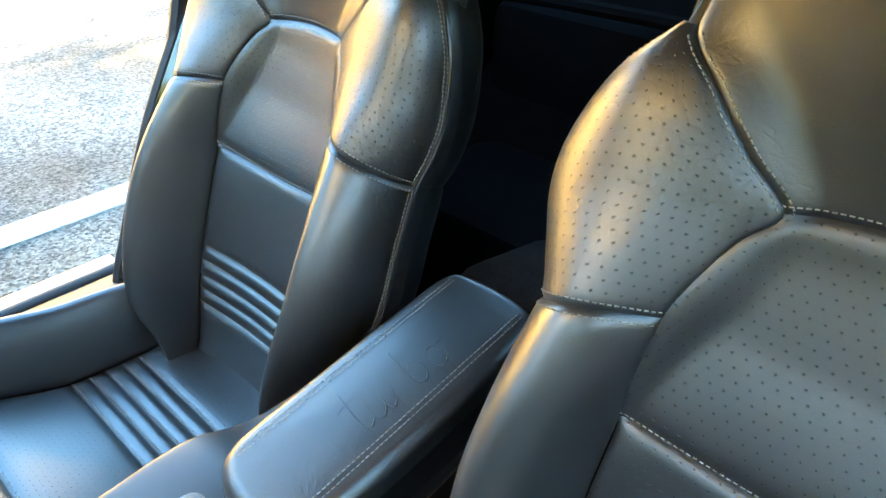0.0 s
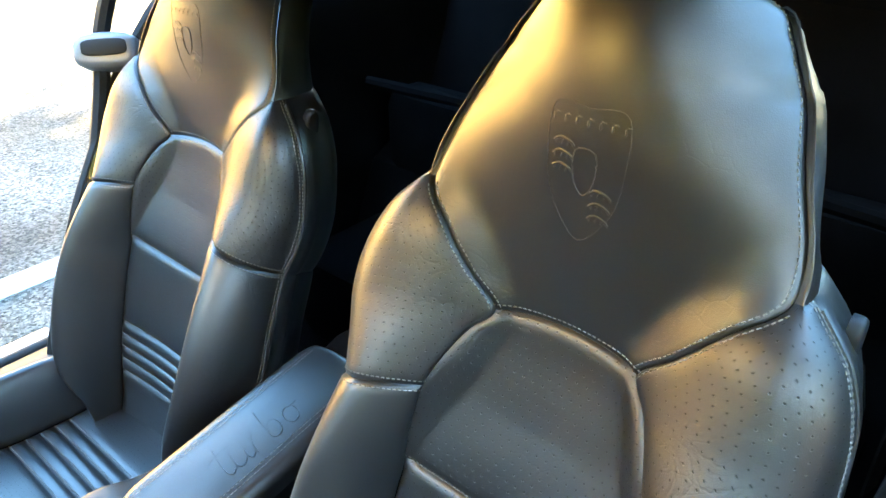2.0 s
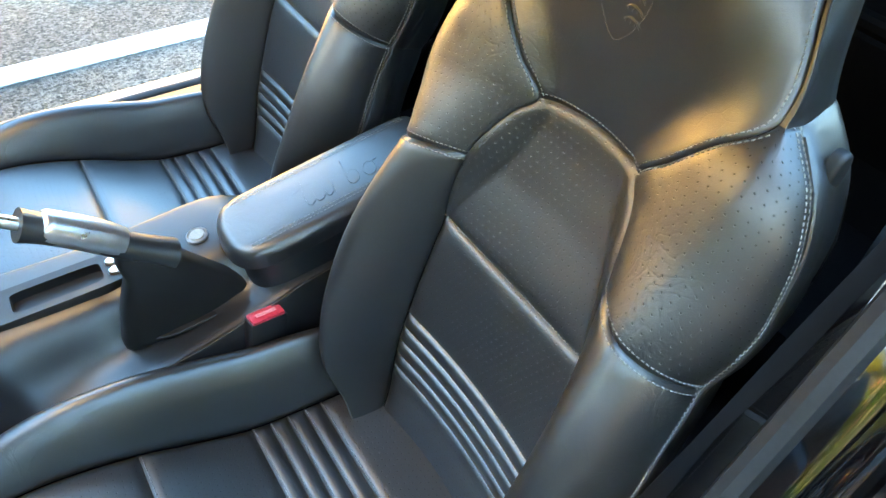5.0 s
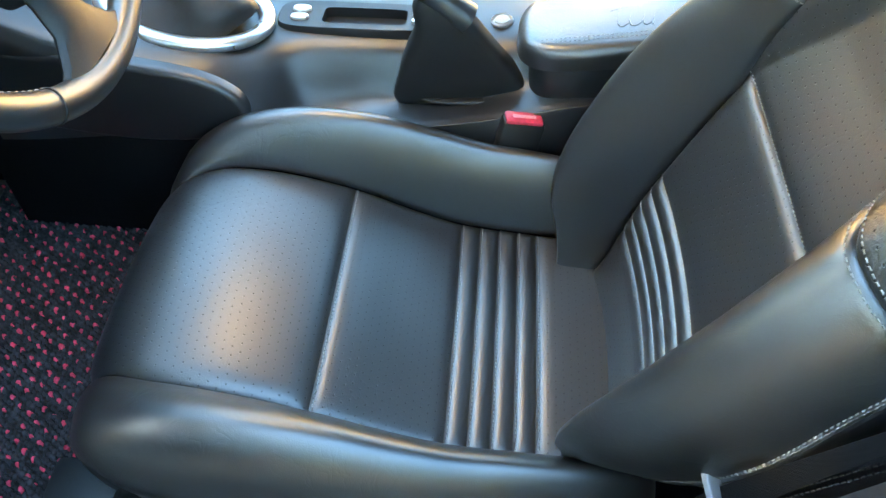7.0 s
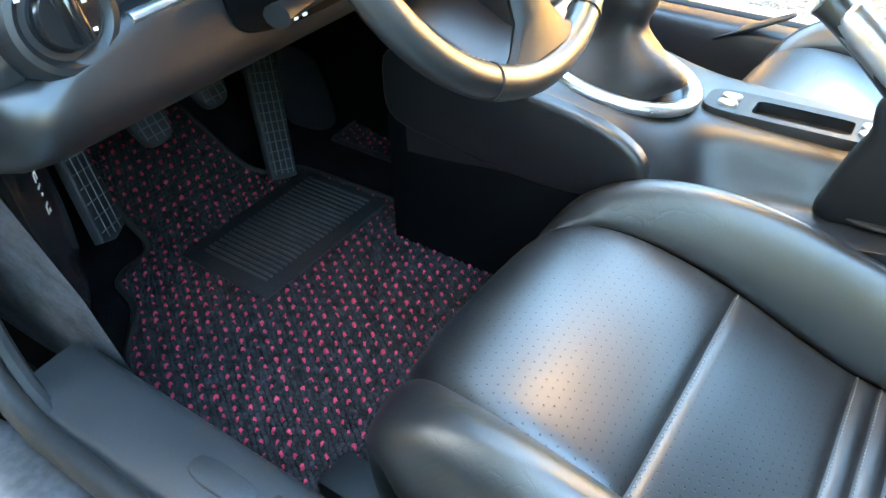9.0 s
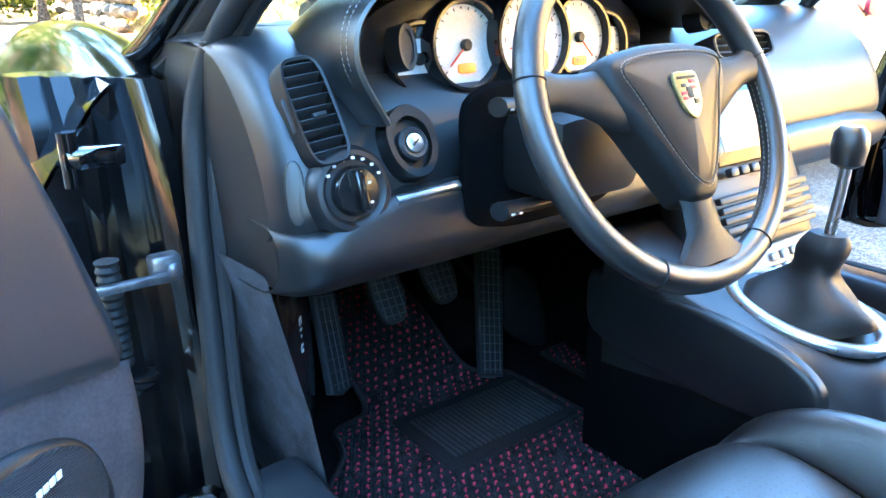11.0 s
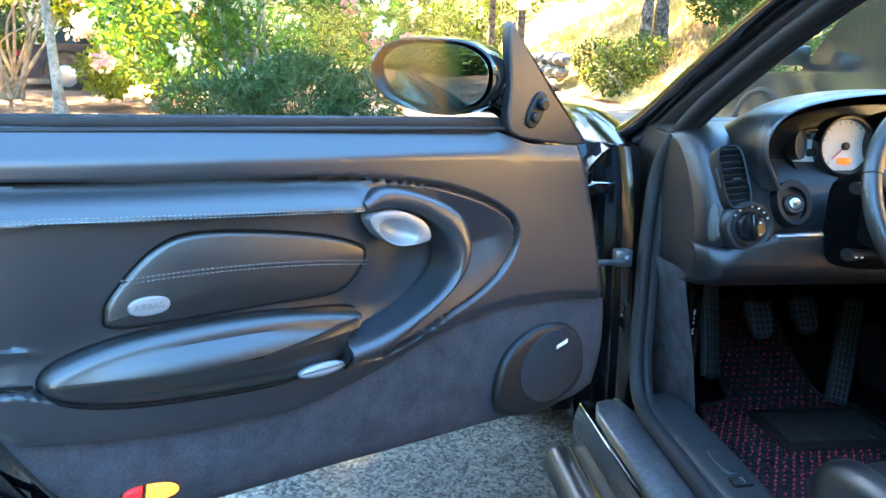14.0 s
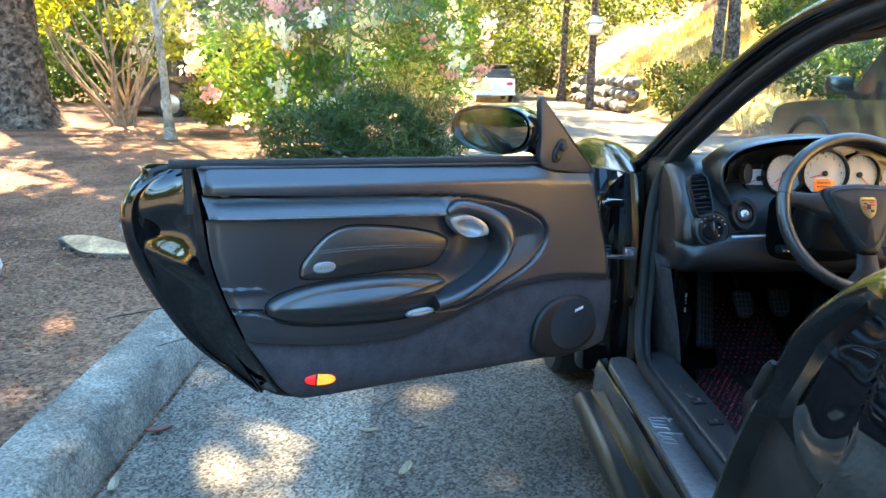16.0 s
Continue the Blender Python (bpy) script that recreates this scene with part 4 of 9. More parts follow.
def make_seat():
    seat = thing("front_seat", "black leather sports seat with perforated panels and grey stitching", "seat", "front seats", at=(SX, 0.45, 0.18))
    back = part("backrest", loft([[Vector((SX + s * u, back_at(z)[0].y + back_at(z)[1].y * d, back_at(z)[0].z + back_at(z)[1].z * d)) for s, u, d in
                [(1, interp(OUTER, z) - 0.02, -0.075), (1, interp(OUTER, z) - 0.06, -0.115), (1, interp(OUTER, z) * 0.4, -0.125), (-1, interp(OUTER, z) * 0.4, -0.125), (-1, interp(OUTER, z) - 0.06, -0.115), (-1, interp(OUTER, z) - 0.02, -0.075)]]
                for z in [0.29 + 0.905 * k / 30 for k in range(31)]], False), SHELL, seat, "black hard seat shell")
    # middle panels, from the seat up
    lines = []
    ribs = [0.300, 0.405, 0.430, 0.455, 0.480, 0.505]
    for k, (a, b) in enumerate(zip(ribs, ribs[1:])):
        part("lower_back_panel" if k == 0 else "rib", sheet(insert_fn(a, b, 0, 0), 40, 14 if k == 0 else 10, puff=0.007 if k else 0.008, sigma=0.005, sew=[("t0", 0.0025, 0, 1)] if k else (), lines=lines), LEATHER_PERF_FINE if k == 0 else LEATHER, back)
    part("back_panel", sheet(insert_fn(0.505, 0.665, 0, -0.008), 40, 30, puff=0.006, sigma=0.005, sew=[("t0", 0.0025, 0, 1)], lines=lines), LEATHER_PERF_FINE, back)
    part("back_panel", sheet(insert_fn(0.665, 0.845, -0.008, 0.008), 44, 34, puff=0.007, sigma=0.006, sew=[("t0", 0.003, 0, 1)], lines=lines), LEATHER_PERF, back)
    head_fn = insert_fn(0.845, 1.205, 0.008, 0.0)
    part("headrest_panel", sheet(head_fn, 48, 60, edges=(1, 1, 1, 0), puff=0.0035, sigma=0.003, sew=[("s0", 0.006, 0.0, 0.30), ("s1", 0.006, 0.0, 1), ("t0", 0.006, 0, 1)], lines=lines), LEATHER, back, "smooth headrest panel with an embossed crest")
    for side in (-1, 1):
        o, i = ("s0", "s1") if side > 0 else ("s1", "s0")
        part("side_bolster", sheet(bolster_fn(0.29, 0.748, 0.0, 0.66, side), 34, 50, puff=0.005, sigma=0.004, sew=[("t1", 0.006, 0, 1), (o, 0.005, 0, 1), (o, 0.010, 0, 1)], lines=lines), LEATHER, back)
        part("shoulder_bolster", sheet(bolster_fn(0.748, 0.956, 0.0, 0.66, side), 34, 36, puff=0.004, sigma=0.003, sew=[("t0", 0.006, 0, 1), (o, 0.005, 0, 1), (o, 0.010, 0, 1), (i, 0.006, 0.47, 0.98)], lines=lines), LEATHER_PERF, back)
        part("side_panel", sheet(bolster_fn(0.29, 0.748, 0.66, 1.0, side), 16, 50, puff=0.004), LEATHER, back)
        part("side_panel", sheet(bolster_fn(0.748, 0.956, 0.66, 1.0, side), 16, 30, puff=0.004), LEATHER, back)
        part("headrest_edge", sheet(bolster_fn(0.956, 1.2, 0.0, 1.0, side), 24, 30, edges=(0, 0, 0, 0), puff=0.0), LEATHER, back)
        welt = [along(bolster_curve(z, side), 0.66) for z in [0.295 + 0.655 * k / 50 for k in range(51)]]
        part("piping", tube([p + Vector((side * 0.002, 0.001, 0)) for p in welt], 0.0028, 6), LEATHER, back)
    ob = part_mesh("stitching", dashes(lines, 0.0056, 0.0036, 0.0008), THREAD, back, "light grey seam stitching")
    ob["kind"] = "stuff"
    # pressed crest: a shield outline with bars

    def on_head(x, z, lift=0.0):
        i_ = interp(INNER, z)
        t = (z - 0.853) / (1.205 - 0.853)
        p = Vector(head_fn(0.5 - x / i_ / 2, t))
        n = back_at(z)[1]
        return p + n * (0.0021 + lift)

    cx0, cz0 = 0.004, 1.008
    sh = catmull([(-0.036, 0.058, 0), (0.0, 0.060, 0), (0.036, 0.058, 0), (0.037, 0.0, 0), (0.026, -0.036, 0), (0.0, -0.062, 0), (-0.026, -0.036, 0), (-0.037, 0.0, 0)], 6, True)
    em = part("embossed_crest", tube([on_head(cx0 - p.x, cz0 + p.y) for p in sh], 0.00045, 6, True), LEATHER, back, "crest pressed into the leather")
    def ridge(pts, r, sink):
        pts = catmull([(x, z, 0) for x, z in pts], 4)
        part("embossed_bar", tube([on_head(cx0 - p.x, cz0 + p.y, -sink) for p in pts], [r * (0.5 if k in (0, len(pts) - 1) else 1.0) for k in range(len(pts))], 8), LEATHER, back)

    for k in range(7):
        x = -0.035 + 0.0115 * k
        ridge([(x, 0.043), (x, 0.051)], 0.0017, 0.0012)
        ridge([(x, 0.051), (x + 0.006, 0.0505)], 0.0015, 0.0011)
    # pressed antlers in two of the quarters, stripes between
    for ox, oz in ((-0.022, 0.028), (0.018, -0.012)):
        for k in range(3):
            z = oz - 0.012 * k
            ridge([(ox - 0.012, z - 0.003), (ox - 0.004, z + 0.002), (ox + 0.006, z), (ox + 0.011, z - 0.005)], 0.0019, 0.0013)
            for q in range(3):
                ridge([(ox - 0.007 + 0.006 * q, z + 0.001), (ox - 0.009 + 0.006 * q, z - 0.005)], 0.0013, 0.0009)
    inn = catmull([(-0.010, 0.022, 0), (0.010, 0.022, 0), (0.010, -0.004, 0), (0.0, -0.018, 0), (-0.010, -0.004, 0)], 5, True)
    part("embossed_bar", tube([on_head(cx0 - p.x, cz0 + p.y) for p in inn], 0.0007, 6, True), LEATHER, back)
    # tilt lever and slot on the seat's left flank
    LV = pose(SX - 0.202, -0.030, 0.918, 90, 0, 90) @ pose(0, 0, 0, 0, 0, 10)
    lev = part("tilt_lever", plate(ellipse(0.012, 0.021, 28, power=2.5), 0.012, LV @ pose(0, 0, -0.016, 180, 0, 0), 0.005), PLASTIC, seat, "black backrest tilt lever")
    part("hinge_latch", box(SX + 0.205, SX + 0.228, 0.232, 0.256, 0.318, 0.330, 0.003), ALU, seat, "small bare metal hinge latch")
    # lower flank with its control
    for side in (-1, 1):
        part("side_valance", plate([(p.x, p.y) for p in catmull([(0.20, 0.20, 0), (0.20, 0.265, 0), (0.40, 0.272, 0), (0.62, 0.295, 0), (0.745, 0.300, 0), (0.785, 0.27, 0), (0.78, 0.21, 0), (0.5, 0.19, 0)], 5, True)], 0.020, Matrix(((0, 0, side, SX + 0.022 + side * 0.222), (1, 0, 0, 0), (0, 1, 0, 0), (0, 0, 0, 1))), 0.008, 3), PLASTIC, seat, "black plastic seat valance")
    part("seat_switch", plate([(p.x, p.y) for p in catmull([(0.50, 0.252, 0), (0.515, 0.262, 0), (0.56, 0.258, 0), (0.605, 0.264, 0), (0.612, 0.250, 0), (0.56, 0.244, 0), (0.51, 0.240, 0)], 5, True)], 0.014, Matrix(((0, 0, -1, SX + 0.022 - 0.242), (1, 0, 0, 0), (0, 1, 0, 0), (0, 0, 0, 1))), 0.005, 3), SILVER_PLASTIC, seat, "pale grey seat adjuster switch")
    return seat
CUSH = [(0, 0.175, 0.318), (0, 0.25, 0.318), (0, 0.33, 0.320), (0, 0.408, 0.326), (0, 0.48, 0.348), (0, 0.56, 0.380), (0, 0.65, 0.404), (0, 0.72, 0.412), (0, 0.775, 0.404), (0, 0.812, 0.375), (0, 0.828, 0.33), (0, 0.826, 0.27), (0, 0.81, 0.22)]
CUSH_LINE = catmull(CUSH, 12)
C_IN = [(0, 0.175), (3, 0.183), (5, 0.186), (7, 0.180), (8, 0.168), (9, 0.15), (10, 0.14), (12, 0.14)]
C_IN_L = [(0, 0.170), (3, 0.172), (5, 0.168), (7, 0.160), (8, 0.150), (9, 0.142), (10, 0.137), (12, 0.137)]
C_OUT = [(0, 0.235), (2, 0.262), (4, 0.275), (6, 0.270), (7, 0.262), (8, 0.248), (9, 0.232), (10, 0.222), (12, 0.218)]
C_RISE_IN = [(0, 0.085), (1, 0.108), (2.5, 0.112), (4, 0.106), (5.5, 0.084), (7, 0.046), (8, 0.018), (9, 0.0), (12, 0.0)]
C_RISE = [(0, 0.045), (1, 0.078), (2.5, 0.096), (4, 0.094), (5.5, 0.072), (7, 0.038), (8, 0.014), (9, 0.0), (12, 0.0)]


def cush_at(k):
    """The cushion's middle line at span k (0 at the back, 12 under the front lip)."""
    f = min(max(k, 0), 12) * 12
    i = min(int(f), len(CUSH_LINE) - 2)
    p = CUSH_LINE[i].lerp(CUSH_LINE[i + 1], f - i)
    d = CUSH_LINE[min(i + 4, len(CUSH_LINE) - 1)] - CUSH_LINE[max(i - 3, 0)]
    return p, Vector((0, -d.z, d.y)).normalized()


def cush_span(y):
    return interp([(p[1], i) for i, p in enumerate(CUSH[:9])], y)


def cush_insert(k0, k1):
    def fn(s, t):
        k = k0 + (k1 - k0) * t
        u = 1 - 2 * s
        p, n = cush_at(k)
        d = 0.006 * (1 - u * u)
        return (SX + 0.022 - u * interp(C_IN_L if u > 0 else C_IN, k), p.y + n.y * d, p.z + n.z * d)
    return lambda s, t: fn(1 - s, 1 - t)


def cush_bolster(side, t0, t1, k0=0.0, k1=12.0):
    def fn(s, t):
        k = k0 + (k1 - k0) * t
        p, n = cush_at(k)
        i, o, h = interp(C_IN if side > 0 else C_IN_L, k), interp(C_OUT, k), interp(C_RISE_IN if side > 0 else C_RISE, k)
        w = o - i
        low = min(p.z - 0.19, 0.17)
        flat = [(i, 0.0), (i + 0.14 * w, 0.38 * h + 0.001), (i + 0.36 * w, 0.82 * h + 0.003), (i + 0.58 * w, h), (i + 0.82 * w, 0.74 * h - 0.006), (i + 0.97 * w, 0.2 * h - 0.022), (o, -0.055), (o - 0.006, -0.09), (o - 0.02, -0.12)]
        c = [Vector((SX + 0.022 + side * u, p.y + n.y * d, p.z + n.z * d)) for u, d in flat]
        return along(c, t0 + (t1 - t0) * s)
    if side > 0:
        return lambda s, t: fn(1 - s, 1 - t)
    return lambda s, t: fn(s, 1 - t)


def make_cushion(seat):
    base = part("cushion", box(SX + 0.022 - 0.2, SX + 0.022 + 0.2, 0.2, 0.79, 0.2, 0.29, 0.02), SHELL, seat, "black seat base under the cushion")
    ys = [0.18, 0.30, 0.327, 0.354, 0.381, 0.408, 0.56]
    ks = [cush_span(y) for y in ys]
    lines = []
    for j, (a, b) in enumerate(zip(ks, ks[1:])):
        name = "rear_panel" if j == 0 else "middle_panel" if j == 5 else "rib"
        part(name, sheet(cush_insert(a, b), 40, 10 if name == "rib" else 24, puff=0.007, sigma=0.006, sew=[("t0", 0.003, 0, 1)], lines=lines), LEATHER if name == "rib" else LEATHER_PERF_FINE, base)
    part("front_panel", sheet(cush_insert(ks[-1], 12.0), 44, 60, puff=0.010, sigma=0.010), LEATHER_PERF, base)
    for side in (-1, 1):
        part("side_bolster", sheet(cush_bolster(side, 0.0, 0.78), 30, 70, puff=0.006, sew=[("s0" if side > 0 else "s1", 0.004, 0, 1)], lines=lines), LEATHER, base)
        part("side_panel", sheet(cush_bolster(side, 0.78, 1.0), 10, 70, puff=0.003), LEATHER, base)
    ob = part_mesh("stitching", dashes(lines, 0.0056, 0.0036, 0.0008), THREAD, base, "light grey seam stitching")
    ob["kind"] = "stuff"
    return seat


driver_seat = make_cushion(make_seat())
passenger_seat = copy_thing(driver_seat, pose(SX + 0.767, 0.364, 0.152))
# ---- the open door ----
DO = Vector((-0.897, 1.143, 0))
DE = Vector((0.880, 0.475, 0)).normalized()
DN = Vector((DE.y, -DE.x, 0))
DOOR = Matrix.Translation(DO) @ Matrix(((DE.x, 0, DN.x, 0), (DE.y, 0, DN.y, 0), (0, 1, 0, 0), (0, 0, 0, 1)))


def dp(a, z, n=0.0):
    """A place on the open door: a along it (0 at the hinges, falling to its tail), z up, n towards the cabin."""
    return DOOR @ Vector((a, z, n))


door = thing("open_door", "wide open black car door lined with leather and dark suede", "door", at=tuple(DO))
tail = [(p.x, p.y) for p in catmull([(-1.195, 1.000, 0), (-1.262, 0.972, 0), (-1.300, 0.915, 0), (-1.303, 0.85, 0), (-1.272, 0.745, 0), (-1.19, 0.598, 0), (-1.10, 0.505, 0), (-1.03, 0.445, 0), (-0.95, 0.410, 0), (-0.77, 0.397, 0), (-0.47, 0.387, 0), (-0.10, 0.383, 0), (-0.005, 0.395, 0), (0.022, 0.43, 0), (0.015, 0.60, 0), (-0.02, 0.76, 0), (-0.068, 0.90, 0), (-0.085, 0.945, 0), (-0.27, 0.968, 0), (-0.7, 0.985, 0)], 4, True)]
cx, cz = -0.62, 0.68
rings = []
for f, n in ((0.90, -0.028), (0.945, -0.030), (0.955, -0.052), (0.985, -0.055), (1.0, -0.066), (1.004, -0.085), (0.99, -0.105), (0.93, -0.14), (0.75, -0.165), (0.4, -0.175)):
    rings.append([dp(cx + (a - cx) * f, cz + (z - cz) * f, n) for a, z in tail])
shell = part("door_shell", loft(rings), PAINT, door, "glossy black painted door shell")
part("door_seal", tube([dp(cx + (a - cx) * 0.975, cz + (z - cz) * 0.975, -0.05) for a, z in tail], 0.008, 8, True), RUBBER, shell, "black rubber seal")
# the pressed jamb between lining and seal, with its recess
def jamb(s, t):
    z = 0.45 + 0.54 * t
    a0 = interp([(0.43, -0.985), (0.489, -1.022), (0.627, -1.092), (0.773, -1.140), (0.898, -1.156), (0.99, -1.168)], z)
    a1 = interp([(0.44, -1.035), (0.50, -1.095), (0.59, -1.18), (0.69, -1.243), (0.80, -1.287), (0.87, -1.303), (0.93, -1.296), (0.965, -1.262), (0.99, -1.205)], z)
    u = min(1.0, max(0.0, (s - 0.10) / 0.80))
    dip = 0.034 * math.sin(math.pi * u) ** 0.7 * (0.55 + 0.45 * math.sin(6.0 * z + 0.6)) + 0.012 * math.exp(-((z - 0.855) / 0.05) ** 2) * math.sin(math.pi * u)
    step = 0.014 * (1 / (1 + math.exp(-(z - 0.775 - 0.10 * (s - 0.5)) / 0.006)))
    return dp(a0 + (a1 - a0) * s, z, -0.004 - 0.030 * s - dip + step * math.sin(math.pi * u))


part("door_jamb", sheet(jamb, 30, 60, us=[k / 30 for k in range(31)], vs=[k / 60 for k in range(61)], edges=(0, 0, 0, 0), puff=0.0), PAINT, shell, "glossy black pressed door jamb")
part("guide_strip", tube([dp(-1.176, z, -0.010) for z in (0.895, 0.93, 0.965, 0.995)], 0.011, 8, flat=0.6, up=tuple(DN)), RUBBER, shell, "grey rubber window guide")
part("jamb_edge", tube([dp(interp([(0.44, -1.03), (0.50, -1.065), (0.60, -1.118), (0.66, -1.150), (0.72, -1.185)], z), z, -0.024) for z in [0.45 + 0.27 * k / 12 for k in range(13)]], 0.0035, 6), PAINT, shell)
# latch in the tail
latch = part("latch", box(-0.02, 0.02, -0.045, 0.045, -0.01, 0.008, 0.004, DOOR @ pose(-1.205, 0.722, -0.040, 0, 0, 22)), PLASTIC, shell, "black door latch")
part("latch_claw", box(-0.008, 0.006, -0.016, 0.004, 0, 0.012, 0.003, DOOR @ pose(-1.200, 0.706, -0.040, 0, 0, 22)), ALU, latch)
part("screw", lathe([(0.0, 0.0), (0.008, 0.0), (0.007, 0.005), (0, 0.006)], DOOR @ pose(-1.135, 0.612, -0.040), 12), ALU, shell)
part("top_strip", tube([dp(a, 1.004 - 0.032 * (a + 1.2) / 0.93, 0.0) for a in [-1.215 + 0.945 * k / 20 for k in range(21)]], 0.0075, 8, flat=1.3), RUBBER, door, "black rubber window strip")
part("window_strip_inner", tube([dp(a, 0.995 - 0.032 * (a + 1.2) / 0.93, 0.016) for a in [-1.16 + 0.88 * k / 20 for k in range(21)]], 0.004, 8), RUBBER, door)


left_edge = [(0.43, -0.985), (0.489, -1.022), (0.627, -1.092), (0.773, -1.140), (0.898, -1.152), (0.99, -1.160)]
right_edge = [(0.39, 0.0), (0.43, 0.012), (0.596, 0.004), (0.759, -0.034), (0.90, -0.078), (0.96, -0.09)]
GROOVE = catmull([(-1.170, 0.938, 0), (-0.90, 0.922, 0), (-0.70, 0.911, 0), (-0.565, 0.900, 0), (-0.45, 0.882, 0), (-0.375, 0.861, 0), (-0.315, 0.837, 0), (-0.270, 0.808, 0), (-0.254, 0.770, 0), (-0.277, 0.720, 0), (-0.33, 0.680, 0), (-0.40, 0.650, 0), (-0.47, 0.622, 0), (-0.53, 0.606, 0)], 6)
LID = catmull([(-1.034, 0.672, 0), (-1.006, 0.698, 0), (-0.91, 0.716, 0), (-0.741, 0.714, 0), (-0.60, 0.694, 0), (-0.572, 0.680, 0), (-0.596, 0.652, 0), (-0.612, 0.622, 0), (-0.66, 0.607, 0), (-0.743, 0.602, 0), (-0.915, 0.618, 0), (-1.005, 0.642, 0)], 6, True)
HOLLOW = [(p.x, p.y) for p in GROOVE] + [(-0.62, 0.612), (-0.743, 0.610), (-0.915, 0.626), (-1.01, 0.650), (-1.06, 0.672), (-1.170, 0.682)]


def in_poly(poly, x, y):
    hit = False
    for (xa, ya), (xb, yb) in zip(poly, poly[1:] + poly[:1]):
        if (ya > y) != (yb > y) and x < (xb - xa) * (y - ya) / (yb - ya) + xa:
            hit = not hit
    return hit


def edge_gap(poly, x, y):
    """Distance to an open line."""
    best = 9.0
    for (xa, ya), (xb, yb) in zip(poly, poly[1:]):
        dx, dy = xb - xa, yb - ya
        f = min(1.0, max(0.0, ((x - xa) * dx + (y - ya) * dy) / (dx * dx + dy * dy)))
        best = min(best, math.hypot(x - xa - f * dx, y - ya - f * dy))
    return best


def smooth(x, a, b):
    f = min(1.0, max(0.0, (x - a) / (b - a)))
    return f * f * (3 - 2 * f)


def window_line(a):
    return interp([(-1.20, 1.002), (-0.74, 0.980), (-0.30, 0.959), (-0.27, 0.950), (-0.228, 0.936), (-0.114, 0.927), (-0.06, 0.915)], a)


def suede_line(a):
    return interp([(-1.11, 0.612), (-1.076, 0.602), (-0.909, 0.568), (-0.80, 0.556), (-0.684, 0.552), (-0.58, 0.568), (-0.475, 0.600), (-0.40, 0.620), (-0.33, 0.634), (-0.22, 0.638), (-0.12, 0.628), (0.01, 0.607)], a)


def lining_depth(a, z):
    """How far the moulded lining stands out: roll, ledge, hollow round the handle and the plain part by the hinges, in one form."""
    g = edge_gap(HOLLOW, a, z)
    top = window_line(a) - z
    n = 0.036 + 0.006 * smooth(-a, 0.3, 0.9)
    n -= 0.030 * (1 - smooth(top, -0.012, 0.046)) * smooth(-a, 0.22, 0.32) + 0.012 * (1 - smooth(top, -0.01, 0.03)) * smooth(a, -0.30, -0.2)
    edge = min(interp(right_edge, z) - a, 0.2)
    n -= 0.022 * (1 - smooth(edge, 0.0, 0.035)) ** 2
    n -= 0.014 * (1 - smooth(a - interp(left_edge, z), 0.0, 0.03)) ** 2
    n -= 0.006 * (1 - smooth(z - suede_line(a), 0.0, 0.02))
    if in_poly(HOLLOW, a, z):
        ledge = 0.026 + 0.036 * smooth(g, 0.003, 0.046) - 0.034 * smooth(g, 0.0475, 0.053)
        dish = 0.031 - 0.026 * smooth(g, 0.0, 0.085)
        w = smooth(-a, 0.50, 0.60) * smooth(z, 0.70, 0.78)
        low = 0.030 - 0.006 * smooth(g, 0.0, 0.05)
        left = smooth(-a, 0.58, 0.70)
        n_in = ledge * w + (dish * (1 - left) + low * left) * (1 - w)
        n_in -= 0.014 * (1 - smooth(a - interp(left_edge, z), 0.0, 0.03)) ** 2
        n = n_in + (n - n_in) * math.exp(-g / 0.0035) * (0.85 - 0.6 * w)
    return n - 0.011 * math.exp(-(g / 0.0030) ** 2)


cols, rows_ = 290, 104
grid = []
for r in range(rows_ + 1):
    t = r / rows_
    zl = 0.60 + 0.395 * t
    row = []
    for c in range(cols + 1):
        f = c / cols
        a = interp(left_edge, zl) * (1 - f) + interp(right_edge, zl) * f
        z = suede_line(a) + (window_line(a) - suede_line(a)) * t
        row.append((a, z))
    grid.append(row)
depth = [[lining_depth(a, z) for a, z in row] for row in grid]
pieces = {}
for r in range(rows_):
    for c in range(cols):
        a, z = grid[r][c]
        inn = in_poly(HOLLOW, a + 0.002, z + 0.002)
        key = "upper_band" if inn and a < -0.565 and z > 0.78 and edge_gap(HOLLOW, a, z) < 0.0485 else "inner_lining" if inn else "lining"
        pieces.setdefault(key, []).append((r, c))
for key, words in (("lining", "smooth black moulded door lining"), ("inner_lining", "hollowed black door lining behind the handle"), ("upper_band", "sloped black leather band with a stitched seam")):
    verts, index, faces = [], {}, []
    for r, c in pieces[key]:
        quad = []
        for rr, cc in ((r, c), (r, c + 1), (r + 1, c + 1), (r + 1, c)):
            if (rr, cc) not in index:
                index[(rr, cc)] = len(verts)
                verts.append(tuple(dp(*grid[rr][cc], depth[rr][cc]) - DO))
            quad.append(index[(rr, cc)])
        faces.append(quad)
    me = bpy.data.meshes.new(key)
    me.from_pydata(verts, [], faces)
    ob = part_mesh(key, me, LEATHER if key == "upper_band" else LIT_DOOR_TRIM, door, words)
    ob.location = (0, 0, 0)
band_lines = []
for gap_ in (0.041, 0.0455):
    pts = [dp(a, 0.922 - 0.066 * (a + 0.90) - gap_, lining_depth(a, 0.922 - 0.066 * (a + 0.90) - gap_) + 0.0006) for a in [-1.148 + 0.575 * k / 80 for k in range(81)]]
    band_lines.append((pts, [DN] * len(pts)))
GAP = surface("shadow_gap_rubber", (0.006, 0.006, 0.006), 0.8, 0, 0.1)
